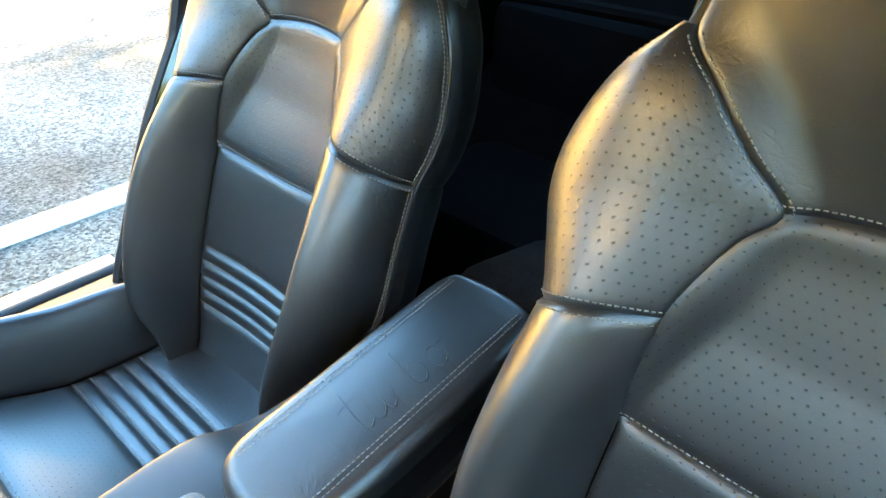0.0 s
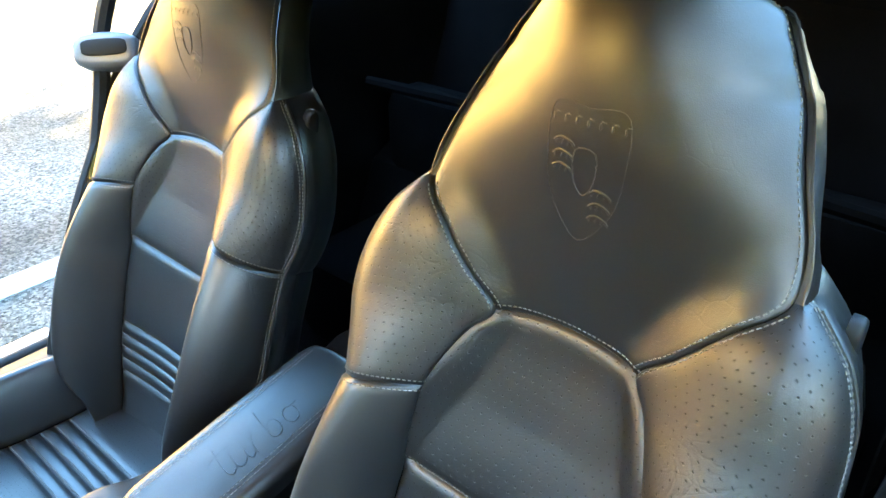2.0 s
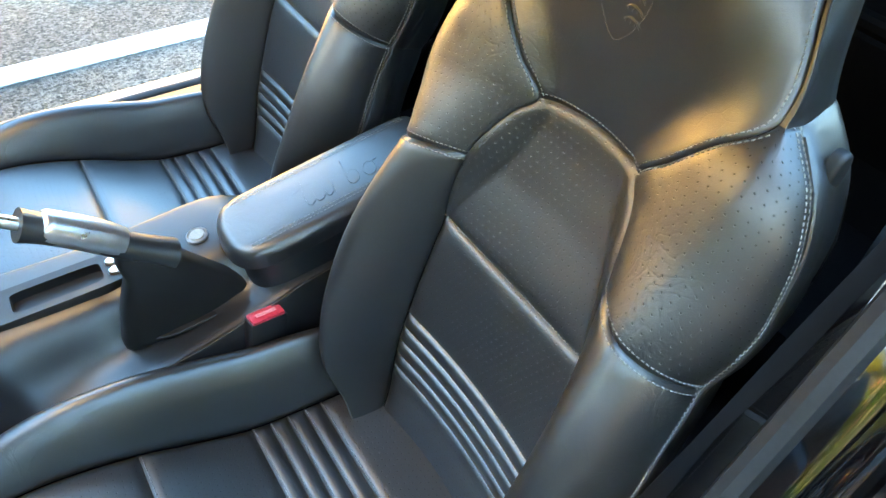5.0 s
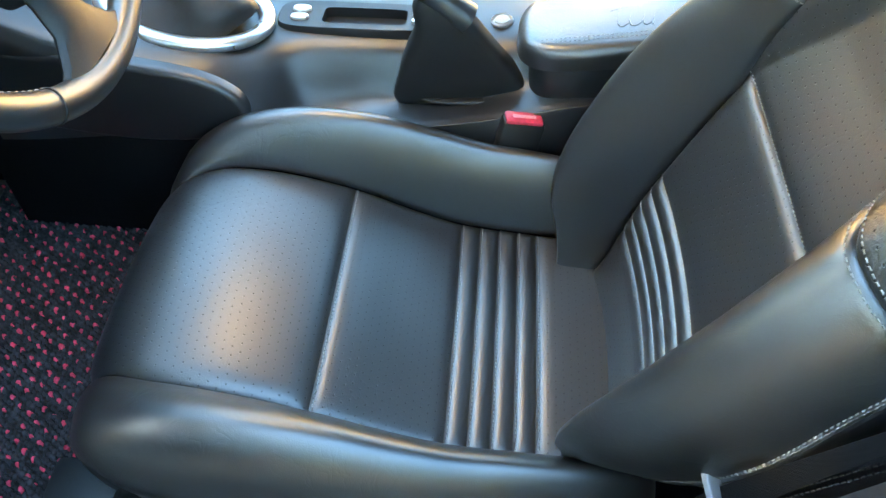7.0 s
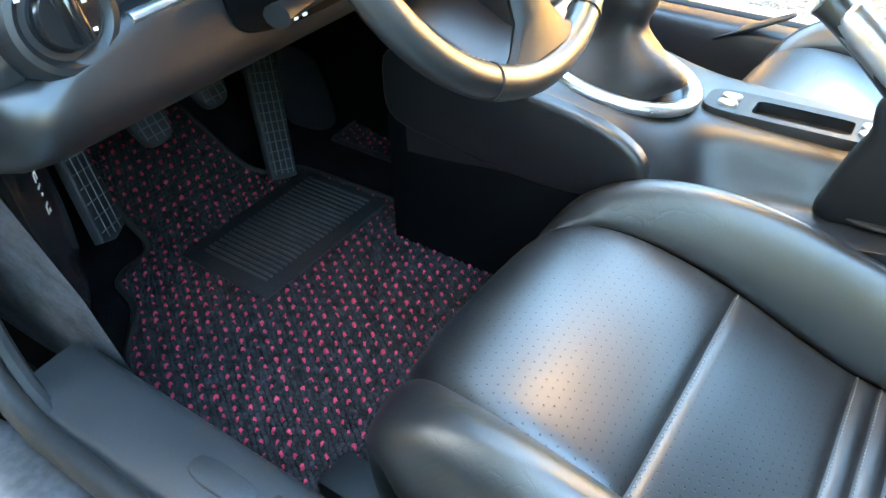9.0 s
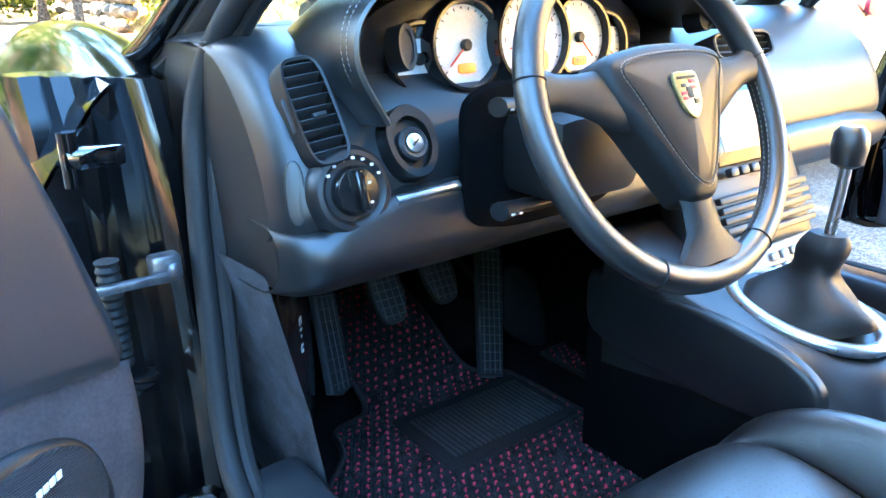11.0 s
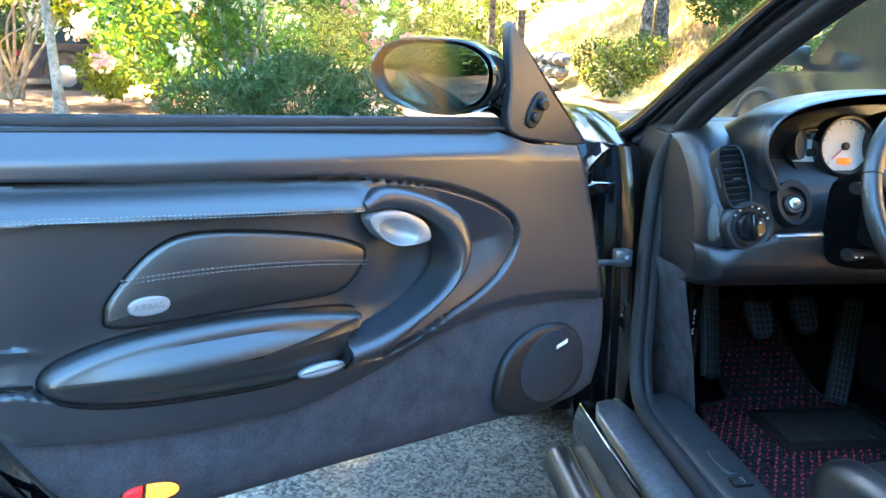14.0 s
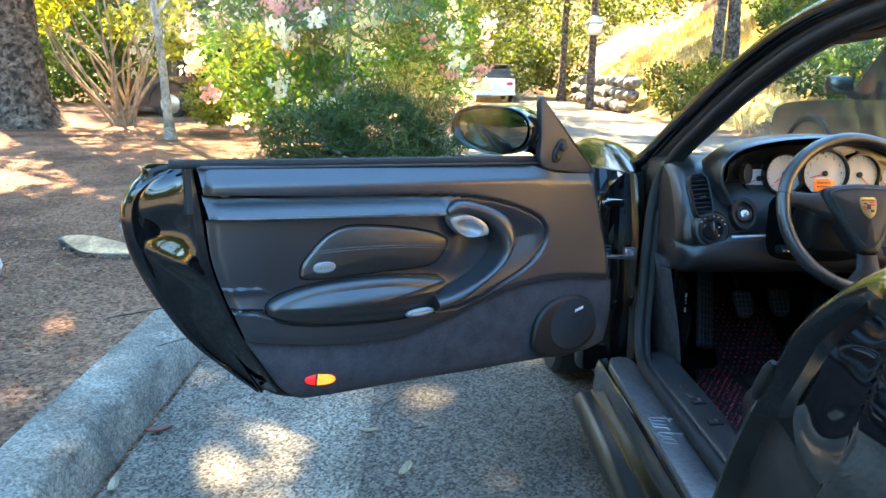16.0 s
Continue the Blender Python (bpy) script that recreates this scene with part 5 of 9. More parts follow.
# the pull handle: a broad grip that grows out of the band over the lever
H_OUT = catmull([(-0.579, 0.868, 0.050), (-0.541, 0.886, 0.046), (-0.469, 0.870, 0.050), (-0.405, 0.836, 0.054), (-0.384, 0.786, 0.056), (-0.400, 0.733, 0.056), (-0.462, 0.680, 0.054), (-0.545, 0.630, 0.050), (-0.612, 0.612, 0.046)], 8)
H_IN = catmull([(-0.574, 0.852, 0.052), (-0.530, 0.854, 0.052), (-0.475, 0.836, 0.052), (-0.440, 0.802, 0.050), (-0.424, 0.765, 0.048), (-0.437, 0.725, 0.046), (-0.490, 0.688, 0.044), (-0.555, 0.662, 0.042), (-0.614, 0.652, 0.040)], 8)
rings = []
for k, (p, q) in enumerate(zip(H_OUT, H_IN)):
    f = k / (len(H_OUT) - 1)
    top = 0.060 + 0.026 * smooth(f, 0.12, 0.55)
    ring = []
    for j in range(13):
        b = math.pi * j / 12
        w = 0.5 - 0.5 * math.cos(b)
        m_ = p.lerp(q, w)
        base_n = m_.z
        ring.append(dp(m_.x, m_.y, base_n + (top - base_n) * math.sin(b) ** 0.8))
    ring += [dp(q.x, q.y, 0.012), dp(p.x, p.y, 0.014)]
    rings.append(ring)
part("pull_handle", loft(rings), LIT_DOOR_TRIM, door, "curved black pull handle")
part("handle_joint", tube([dp(-0.612, 0.606, 0.052), dp(-0.613, 0.630, 0.078), dp(-0.613, 0.654, 0.060)], 0.0022, 6), GAP, door)
part("panel_joint", tube([dp(a, z, lining_depth(a, z) + 0.001) for a, z in ((-1.112, 0.682), (-1.08, 0.678), (-1.04, 0.672))], 0.0022, 6), GAP, door)
# silver release lever with its scooped finger cup
lev_out = catmull([(-0.572, 0.842, 0), (-0.552, 0.851, 0), (-0.510, 0.848, 0), (-0.468, 0.826, 0), (-0.455, 0.800, 0), (-0.476, 0.791, 0), (-0.520, 0.793, 0), (-0.553, 0.812, 0)], 6, True)
cup = [Vector((-0.519 + 0.036 * math.cos(b) * 0.92 + 0.010 * math.sin(b), 0.816 + 0.016 * math.sin(b) - 0.014 * math.cos(b), 0)) for b in [math.pi - 2 * math.pi * k / len(lev_out) for k in range(len(lev_out))]]
rings = []
for w, n in ((0.0, 0.030), (0.0, 0.052), (0.10, 0.058), (0.45, 0.060), (0.9, 0.0585), (1.0, 0.056)):
    rings.append([dp(*p.lerp(q, w).xy, n) for p, q in zip(lev_out, cup)])
mid = sum(cup, Vector()) / len(cup)
for w, n in ((0.25, 0.047), (0.55, 0.041), (0.85, 0.039)):
    rings.append([dp(*q.lerp(mid, w).xy, n) for q in cup])
bezel = part("release_lever", loft(rings), SILVER_PLASTIC, door, "silver-grey door release lever with a scooped cup")
# side airbag cover with badge
bagm = DOOR @ pose(0, 0, 0.016)
bag = [(p.x, p.y) for p in catmull([(-0.950, 0.752, 0), (-0.928, 0.788, 0), (-0.878, 0.832, 0), (-0.815, 0.846, 0), (-0.683, 0.829, 0), (-0.585, 0.803, 0), (-0.562, 0.780, 0), (-0.585, 0.742, 0), (-0.625, 0.724, 0), (-0.732, 0.725, 0), (-0.925, 0.727, 0)], 6, True)]
bagp = part("airbag_cover", plate(bag, 0.017, bagm, 0.010, 4, 0.005), LEATHER, door, "black leather side airbag cover")
for dz in (0.0, 0.006):
    pts = [dp(-0.925 + 0.365 * k / 50, 0.787 + dz + 0.016 * (k / 50) - 0.040 * (k / 50) ** 2, 0.0385 - 0.007 * abs(k / 25 - 1) ** 2) for k in range(51)]
    band_lines.append((pts, [DN] * 51))
part("cover_seam", tube([dp(-0.925 + 0.365 * k / 50, 0.790 + 0.016 * (k / 50) - 0.040 * (k / 50) ** 2, 0.037 - 0.007 * abs(k / 25 - 1) ** 2) for k in range(51)], 0.0016, 6), PLASTIC, bagp)
badge = part("badge", plate(ellipse(0.0275, 0.0135, 32, power=2.3), 0.006, DOOR @ pose(-0.894, 0.754, 0.032), 0.003), SILVER_PLASTIC, bagp, "silver oval badge reading AIRBAG")
part_mesh("badge_lettering", text_mesh("AIRBAG", 0.0115, DOOR @ pose(-0.894, 0.754, 0.0381)), surface("grey_print", (0.16, 0.16, 0.17), 0.5), bagp)
# armrest with its lid
lid = [(p.x, p.y) for p in LID]
part("pocket_lid", plate(lid, 0.040, DOOR @ pose(0, 0, 0.012), 0.022, 7, 0.020), LEATHER, door, "long black leather door pocket lid")
part("lid_joint", tube([dp(x, y, lining_depth(x, y) - 0.001) for x, y in lid], 0.0035, 6, True), GAP, door)
part("cover_joint", tube([dp(x, y, 0.0275) for x, y in bag], 0.002, 6, True), GAP, door)
part("lid_catch", plate(ellipse(0.038, 0.0105, 28, power=2.2), 0.012, DOOR @ pose(-0.657, 0.616, 0.056, -20, 0, 2), 0.006), SILVER_PLASTIC, door, "small silver pocket catch")
# suede lower panel, speaker, lamp


def between(A, B, s, t):
    f = s * (len(A) - 1)
    i = min(int(f), len(A) - 2)
    return A[i].lerp(A[i + 1], f - i).lerp(B[i].lerp(B[i + 1], f - i), t)


su_top = [Vector((a, suede_line(a) - 0.001, 0)) for a in [-1.082 + 1.085 * k / 60 for k in range(61)]]
su_bot = catmull([(-1.005, 0.470, 0), (-0.97, 0.440, 0), (-0.92, 0.428, 0), (-0.70, 0.420, 0), (-0.60, 0.417, 0), (-0.50, 0.412, 0), (-0.40, 0.408, 0), (-0.31, 0.405, 0), (-0.22, 0.402, 0), (-0.08, 0.400, 0), (-0.012, 0.420, 0)], 6)
part("suede_panel", sheet(lambda s, t: (lambda p: dp(p.x, p.y, 0.014 + 0.012 * math.sin(math.pi * t) + 0.01 * max(0, s - 0.7)))(between(su_bot, su_top, s, t)), 70, 20, puff=0.008, sigma=0.008), SUEDE, door, "dark blue-grey suede lower door panel")
spk_m = DOOR @ pose(-0.163, 0.496, 0.026, 0, 4, 0)
spk = part("speaker", plate([(p.x, p.y) for p in catmull([(-0.135, -0.02, 0), (-0.115, 0.045, 0), (-0.06, 0.082, 0), (0.01, 0.090, 0), (0.075, 0.068, 0), (0.110, 0.01, 0), (0.098, -0.055, 0), (0.03, -0.088, 0), (-0.06, -0.086, 0), (-0.12, -0.062, 0)], 6, True)], 0.016, spk_m, 0.013, 5), PLASTIC, door, "black round door speaker with a fine grille")
GRILLE = surface("black_speaker_grille", (0.02, 0.02, 0.022), 0.5, 0, 0.4, (6.0, 0.0), (8.0, 0.1))
gn = GRILLE.node_tree
wave = gn.nodes.new("ShaderNodeTexWave")
wave.bands_direction = "Z"
wave.inputs["Scale"].default_value = 125.0
tcg = [n for n in gn.nodes if n.bl_idname == "ShaderNodeTexCoord"][0]
gn.links.new(tcg.outputs["Object"], wave.inputs["Vector"])
gbp = gn.nodes.new("ShaderNodeBump")
gbp.inputs["Strength"].default_value, gbp.inputs["Distance"].default_value = 0.8, 0.002
gn.links.new(wave.outputs["Fac"], gbp.inputs["Height"])
gn.links.new(gbp.outputs["Normal"], gn.nodes["Principled BSDF"].inputs["Normal"])
part("grille", plate(ellipse(0.088, 0.075, 56, 0.010, 0.006), 0.010, spk_m @ pose(0, 0, 0.010), 0.006, 4, 0.010), GRILLE, spk, "finely ribbed black speaker grille")
bm = bmesh.new()
for k, (x, w) in enumerate(((-0.020, 0.007), (-0.011, 0.007), (-0.002, 0.007), (0.007, 0.007))):
    box(x, x + w, -0.004, 0.004, 0, 0.002, 0.0006, spk_m @ pose(0.022, 0.052, 0.0275, 0, 6, 8) @ ITALIC, bm)
part("maker_mark", bm, surface("white_print", (0.75, 0.75, 0.75), 0.5), spk, "small white maker's mark")


def glowing(name, color, strength):
    m = surface(name, color, 0.25, 0, 0.5, (200.0, 0.2), (40.0, 0.15))
    b = m.node_tree.nodes["Principled BSDF"]
    b.inputs["Emission Color"].default_value, b.inputs["Emission Strength"].default_value = (*color, 1), strength
    return m


lamp = part("door_lamp", plate(ellipse(0.042, 0.0165, 32, power=2.2), 0.008, DOOR @ pose(-0.911, 0.480, 0.026, 0, 0, -8), 0.003), PLASTIC, door, "lit red and amber courtesy lamp")
half = ellipse(0.038, 0.013, 40, power=2.2)
part("red_lens", plate([p for p in half if p[0] <= -0.008], 0.006, DOOR @ pose(-0.911, 0.480, 0.033, 0, 0, -8), 0.003), glowing("lit_red_lens", (0.85, 0.015, 0.02), 0.10), lamp)
part("amber_lens", plate([p for p in half if p[0] >= -0.009], 0.0065, DOOR @ pose(-0.911, 0.480, 0.033, 0, 0, -8), 0.003), glowing("lit_amber_lens", (1.0, 0.26, 0.04), 0.12), lamp)
# sail, mirror switch, mirror
part("mirror_sail", plate([(p.x, p.y) for p in catmull([(-0.276, 0.958, 0), (-0.281, 1.04, 0), (-0.288, 1.125, 0), (-0.280, 1.140, 0), (-0.265, 1.122, 0), (-0.185, 1.03, 0), (-0.10, 0.945, 0), (-0.10, 0.928, 0), (-0.18, 0.935, 0)], 4, True)], 0.020, DOOR @ pose(0, 0, 0.010), 0.005, 4), LIT_DOOR_TRIM, door, "black triangular mirror trim")
swm = DOOR @ pose(-0.222, 0.995, 0.031, 0, 0, -28)
msw = part("mirror_switch", plate(ellipse(0.016, 0.034, 28, power=2.6), 0.005, swm, 0.003), PLASTIC, door, "small black mirror switch")
part("switch_knob", lathe([(0.0, 0), (0.0105, 0.0), (0.0105, 0.010), (0.008, 0.013), (0, 0.013)], swm @ pose(0.001, 0.012, 0.005), 20), PLASTIC, msw)
part("switch_knob", lathe([(0.0, 0), (0.0085, 0.0), (0.0085, 0.006), (0.006, 0.008), (0, 0.008)], swm @ pose(-0.001, -0.014, 0.005), 20), PLASTIC, msw)
mirror_at = dp(-0.352, 1.048, -0.08)
mm = Matrix(((0.89, 0, -0.456, mirror_at.x), (-0.456, 0, -0.89, mirror_at.y), (0, 1, 0, mirror_at.z), (0, 0, 0, 1)))
rings = []
mo = [(p.x, p.y) for p in catmull([(-0.128, 0.005, 0), (-0.118, 0.042, 0), (-0.07, 0.066, 0), (0.0, 0.070, 0), (0.07, 0.062, 0), (0.112, 0.035, 0), (0.120, -0.01, 0), (0.095, -0.050, 0), (0.03, -0.068, 0), (-0.05, -0.060, 0), (-0.105, -0.035, 0)], 5, True)]
for f, n in ((0.84, 0.006), (0.92, 0.034), (0.96, 0.042), (1.0, 0.040), (1.03, 0.02), (1.04, -0.015), (0.98, -0.06), (0.8, -0.10), (0.5, -0.125), (0.2, -0.132)):
    rings.append([mm @ Vector((x * f * 0.92 + 0.004, z * f * 0.93, n)) for x, z in mo])
mir = part("wing_mirror", loft(rings), PAINT, door, "glossy black wing mirror housing")
part("mirror_arm", tube([mm @ Vector((0.05, -0.012, -0.05)), mm @ Vector((0.105, -0.02, -0.04)), dp(-0.225, 1.005, -0.02)], [0.048, 0.046, 0.042], 14, flat=0.9, up=tuple(DN)), PAINT, mir)
MIRROR = surface("mirror_glass", (0.27, 0.35, 0.33), 0.02, 1.0, 0.5, (3.0, 0.0), (3.0, 0.02), 0.005)
part("mirror_glass", plate([(x * 0.79 + 0.002, z * 0.80) for x, z in mo], 0.003, mm @ pose(0, 0, 0.022, 2, 0, 0), 0.001), MIRROR, mir, "tinted mirror glass")
win = part("window_pane", plate([(-1.198, 0.985), (-0.290, 0.955), (-0.272, 1.12), (-0.30, 1.165), (-0.425, 1.277), (-0.60, 1.36), (-0.9, 1.42), (-1.22, 1.42), (-1.31, 1.34)], 0.004, DOOR @ pose(0, 0, -0.030), 0.001), GLASS, door, "raised clear door window")
win.visible_shadow = False
part_mesh("stitching", dashes(band_lines, 0.0065, 0.0042, 0.0007), THREAD, door, "light grey stitching")
# ---- dashboard ----
dash = thing("dashboard", "black soft-touch dashboard with white-faced round dials and silver strip", "dashboard", at=(0, 1.2, 0.8))
GLOSS_BLACK = surface("gloss_black_plastic", (0.010, 0.010, 0.011), 0.15, 0, 0.5, (900.0, 0.03), (10.0, 0.2))
DIAL_WHITE = surface("silver_white_dial", (0.62, 0.62, 0.60), 0.45, 0.1, 0.4, (2000.0, 0.03), (60.0, 0.05))
NEEDLE_RED = surface("red_needle", (0.75, 0.04, 0.02), 0.4)
PRINT_BLACK = surface("black_print", (0.02, 0.02, 0.02), 0.6)
PRINT_WHITE = surface("white_marking", (0.72, 0.72, 0.70), 0.6)
ORANGE_LCD = glowing("amber_display", (0.75, 0.16, 0.03), 0.05)

upper = catmull([(0, 1.70, 0.918), (0, 1.5, 0.940), (0, 1.34, 0.948), (0, 1.24, 0.943), (0, 1.175, 0.922), (0, 1.115, 0.868), (0, 1.080, 0.810), (0, 1.066, 0.765), (0, 1.064, 0.740), (0, 1.075, 0.722), (0, 1.12, 0.715)], 5)
rings = []
for x in [-0.712, -0.709, -0.704, -0.696, -0.684, -0.665, -0.6, -0.5, -0.35, -0.2, 0.0, 0.2, 0.4, 0.6, 0.665, 0.684, 0.696, 0.704, 0.709, 0.712]:
    e = max(0.0, (abs(x) - 0.676) / 0.036)
    rings.append([Vector((x, p.y + (0.045 * e ** 3 if p.y < 1.3 else -0.06 * e ** 2) + 0.10 * (abs(x) / 0.74) ** 2 * max(0, (1.28 - p.y)) * 0.3 - (0.012 if abs(x) > 0.6 else 0) * 0, p.z - 0.012 * e ** 2)) for p in upper])
body = part("upper_panel", loft(rings, False, False), VINYL, dash)
knee = catmull([(0, 1.13, 0.728), (0, 1.07, 0.728), (0, 1.048, 0.718), (0, 1.040, 0.695), (0, 1.052, 0.665), (0, 1.09, 0.642), (0, 1.16, 0.632), (0, 1.30, 0.640), (0, 1.45, 0.70)], 5)
rings = []
for x in [-0.714, -0.711, -0.704, -0.692, -0.67, -0.64, -0.55, -0.42, -0.30, -0.2, -0.12, 0.12, 0.3, 0.55, 0.67, 0.692, 0.704, 0.711, 0.714]:
    e = max(0.0, (abs(x) - 0.665) / 0.049)
    lift = 0.030 * math.exp(-((x + 0.51) / 0.07) ** 2) + (0.03 if -0.45 < x < -0.15 else 0.015)
    rings.append([Vector((x, p.y + 0.05 * e ** 3, p.z + (lift if p.z > 0.71 else 0) * (0 if abs(x) > 0.64 else 1))) for p in knee])
part("knee_panel", loft(rings, False, False), VINYL, dash, "padded black lower dash roll")
part("silver_strip", tube([(-0.572, 1.053, 0.7525), (-0.52, 1.051, 0.7555), (-0.456, 1.050, 0.7585)], 0.0075, 10, flat=0.8), ALU, dash, "slim silver trim strip")
part("column_shroud", box(-0.415, -0.255, 0.93, 1.10, 0.735, 0.852, 0.03), PLASTIC, dash, "black steering column shroud")
# Flat plate; the shade of the column opening is put into its black.
part("recess_shade_plate", plate([(p.x, p.y) for p in catmull([(-0.462, 0.872, 0), (-0.478, 0.80, 0), (-0.470, 0.715, 0), (-0.42, 0.692, 0), (-0.33, 0.688, 0), (-0.24, 0.692, 0), (-0.19, 0.72, 0), (-0.185, 0.80, 0), (-0.20, 0.872, 0), (-0.33, 0.885, 0)], 5, True)], 0.012, pose(0, 1.048, 0, 90, 0, 0), 0.004), SHADE_LINER, dash, "flat black plate for the shaded opening round the steering column")
for dz, dy, dx in ((0.862, 0.985, -0.452), (0.735, 0.985, -0.448)):
    st = part("column_stalk", tube([(-0.36, dy + 0.02, dz - 0.01), (dx + 0.02, dy, dz), (dx - 0.025, dy - 0.01, dz + 0.002)], [0.010, 0.011, 0.015], 10, flat=0.8), PLASTIC, dash, "black column stalk")
    bm = box(dx - 0.018, dx - 0.013, dy - 0.026, dy - 0.0245, dz - 0.001, dz + 0.0015, 0)
    box(dx - 0.006, dx - 0.001, dy - 0.026, dy - 0.0240, dz - 0.001, dz + 0.0015, 0, None, bm)
    part("mark", bm, PRINT_WHITE, st)

for sx in (-1, 1):
    part("dash_end", plate([(p.x, p.y) for p in catmull([(1.105, 0.72, 0), (1.10, 0.672, 0), (1.13, 0.645, 0), (1.30, 0.638, 0), (1.50, 0.64, 0), (1.52, 0.80, 0), (1.50, 0.925, 0), (1.30, 0.930, 0), (1.215, 0.915, 0), (1.155, 0.865, 0), (1.118, 0.80, 0)], 4, True)], 0.012, Matrix(((0, 0, sx, 0.698 * sx), (1, 0, 0, 0), (0, 1, 0, 0), (0, 0, 0, 1))), 0.008, 3), PLASTIC, dash, "black dashboard end cover")
# side vent
VM = pose(-0.655, 1.088, 0.866, 64, 0, 0) @ pose(0, 0, 0, 0, 0, 6)
frame_out = [(x, y) for x, y in ellipse(0.029, 0.066, 48, power=4)]
frame_in = [(x, y) for x, y in ellipse(0.0245, 0.060, 48, power=4.5)]


def framed(outer, inner, m, top, back, floor):
    """A rim round a recess: the outer wall, the flat rim, the inner wall and the floor."""
    return loft([[m @ Vector((x, y, back)) for x, y in outer], [m @ Vector((x * 0.985, y * 0.985, top - 0.002)) for x, y in outer], [m @ Vector((x * 0.96, y * 0.97, top)) for x, y in outer], [m @ Vector((x, y, top - 0.001)) for x, y in inner], [m @ Vector((x, y, floor)) for x, y in inner]])


vent = part("air_vent", framed(frame_out, frame_in, VM, 0.004, -0.03, -0.03), PLASTIC, dash, "black slatted air vent")
for k in range(9):
    y = -0.052 + 0.0130 * k
    part("slat", box(-0.024, 0.024, -0.009, 0.009, -0.0009, 0.0009, 0.0006, VM @ pose(0, y, -0.006, 62, 0, 0)), TRIM_GREY, vent)
for k in range(5):
    part("vane", box(-0.001, 0.001, -0.064, 0.064, -0.024, -0.012, 0, VM @ pose(-0.016 + 0.008 * k, 0, 0)), PLASTIC, vent)
part("vent_tab", box(-0.009, 0.009, -0.0028, 0.0028, 0.0, 0.007, 0.0015, VM @ pose(0.003, -0.006, -0.002)), TRIM_GREY, vent)
part("vent_wheel", box(-0.003, 0.003, -0.02, 0.02, 0, 0.004, 0.0015, VM @ pose(-0.034, 0.0, -0.002)), PLASTIC, vent)

# light switch
LM = pose(-0.627, 1.062, 0.772, 78, 0, 0)
pod = part("light_switch", lathe([(0.056, -0.02), (0.054, 0.0), (0.048, 0.008), (0.042, 0.009), (0.036, 0.004), (0.0, 0.004)], LM, 40), VINYL, dash, "round black light switch with white marks")
knob = part("knob", lathe([(0.030, 0.004), (0.029, 0.014), (0.026, 0.018), (0.0, 0.019)], LM, 32), GLOSS_BLACK, pod)
part("grip", box(-0.006, 0.006, -0.024, 0.024, 0.016, 0.030, 0.004, LM @ pose(0, 0, 0, 0, 0, 6)), GLOSS_BLACK, pod)
for k in range(7):
    a = radians(145 - 20 * k)
    part("mark", box(-0.0022, 0.0022, -0.0016, 0.0016, 0, 0.001, 0, LM @ pose(0.0415 * math.cos(a) * 0.93, 0.0415 * math.sin(a) * 0.93, 0.0078)), PRINT_WHITE, pod)
for y in (-0.017, 0.006):
    part("mark", box(0.012, 0.016, y, y + 0.003, 0.0195, 0.0202, 0, LM), PRINT_WHITE, pod)
part("blank_cover", plate(ellipse(0.012, 0.038, 28, power=2.4), 0.004, pose(-0.690, 1.082, 0.775, 80, 0, -20), 0.002), VINYL, dash)

# ignition lock, left of the wheel
IM = pose(-0.539, 1.066, 0.818, 66, 0, 0)
ig = part("ignition_lock", framed([(p.x, p.y) for p in catmull([(0.0, 0.048, 0), (0.032, 0.028, 0), (0.036, -0.012, 0), (0.016, -0.042, 0), (-0.014, -0.042, 0), (-0.034, -0.014, 0), (-0.032, 0.026, 0)], 6, True)], [(p.x * 0.72, p.y * 0.72 - 0.002) for p in catmull([(0.0, 0.048, 0), (0.032, 0.028, 0), (0.036, -0.012, 0), (0.016, -0.042, 0), (-0.014, -0.042, 0), (-0.034, -0.014, 0), (-0.032, 0.026, 0)], 6, True)], IM, 0.006, -0.03, -0.006), PLASTIC, dash, "ignition lock in an oval black surround")
part("lock_ring", lathe([(0.021, -0.006), (0.021, 0.006), (0.018, 0.009), (0.014, 0.008), (0.0135, 0.004), (0.0, 0.004)], IM @ pose(0, -0.003, 0), 28), TRIM_GREY, ig)
part("lock_barrel", lathe([(0.0125, 0.004), (0.012, 0.010), (0.010, 0.0115), (0.0, 0.0115)], IM @ pose(0, -0.003, 0), 24), ALU, ig)
part("key_slot", box(-0.0065, 0.0065, -0.0012, 0.0012, 0.0115, 0.0122, 0, IM @ pose(0, -0.003, 0, 0, 0, 35)), PRINT_BLACK, ig)

# instrument hood and dials
GX = -0.297
hood = part("instrument_hood", loft([[Vector((GX + (x - GX) * sx, y, z0 + (z - z0) * sz)) for x, z in [(p.x, p.z) for p in catmull([(-0.585, 0, 0.845), (-0.622, 0, 0.915), (-0.612, 0, 0.970), (-0.56, 0, 1.005), (-0.46, 0, 1.027), (-0.33, 0, 1.035), (-0.20, 0, 1.025), (-0.08, 0, 0.995), (0.04, 0, 0.955), (0.10, 0, 0.925)], 6)]]
                for y, sx, sz, z0 in ((1.165, 0.90, 0.90, 0.93), (1.10, 0.925, 0.93, 0.93), (1.058, 0.955, 0.96, 0.93), (1.044, 0.985, 0.985, 0.93), (1.046, 1.0, 1.0, 0.93), (1.06, 1.012, 1.02, 0.93), (1.10, 1.015, 1.04, 0.93), (1.17, 1.0, 1.0, 0.92), (1.26, 0.95, 0.72, 0.90), (1.38, 0.85, 0.35, 0.90))], False, False), LEATHER, dash, "black leather instrument hood with stitched edge")
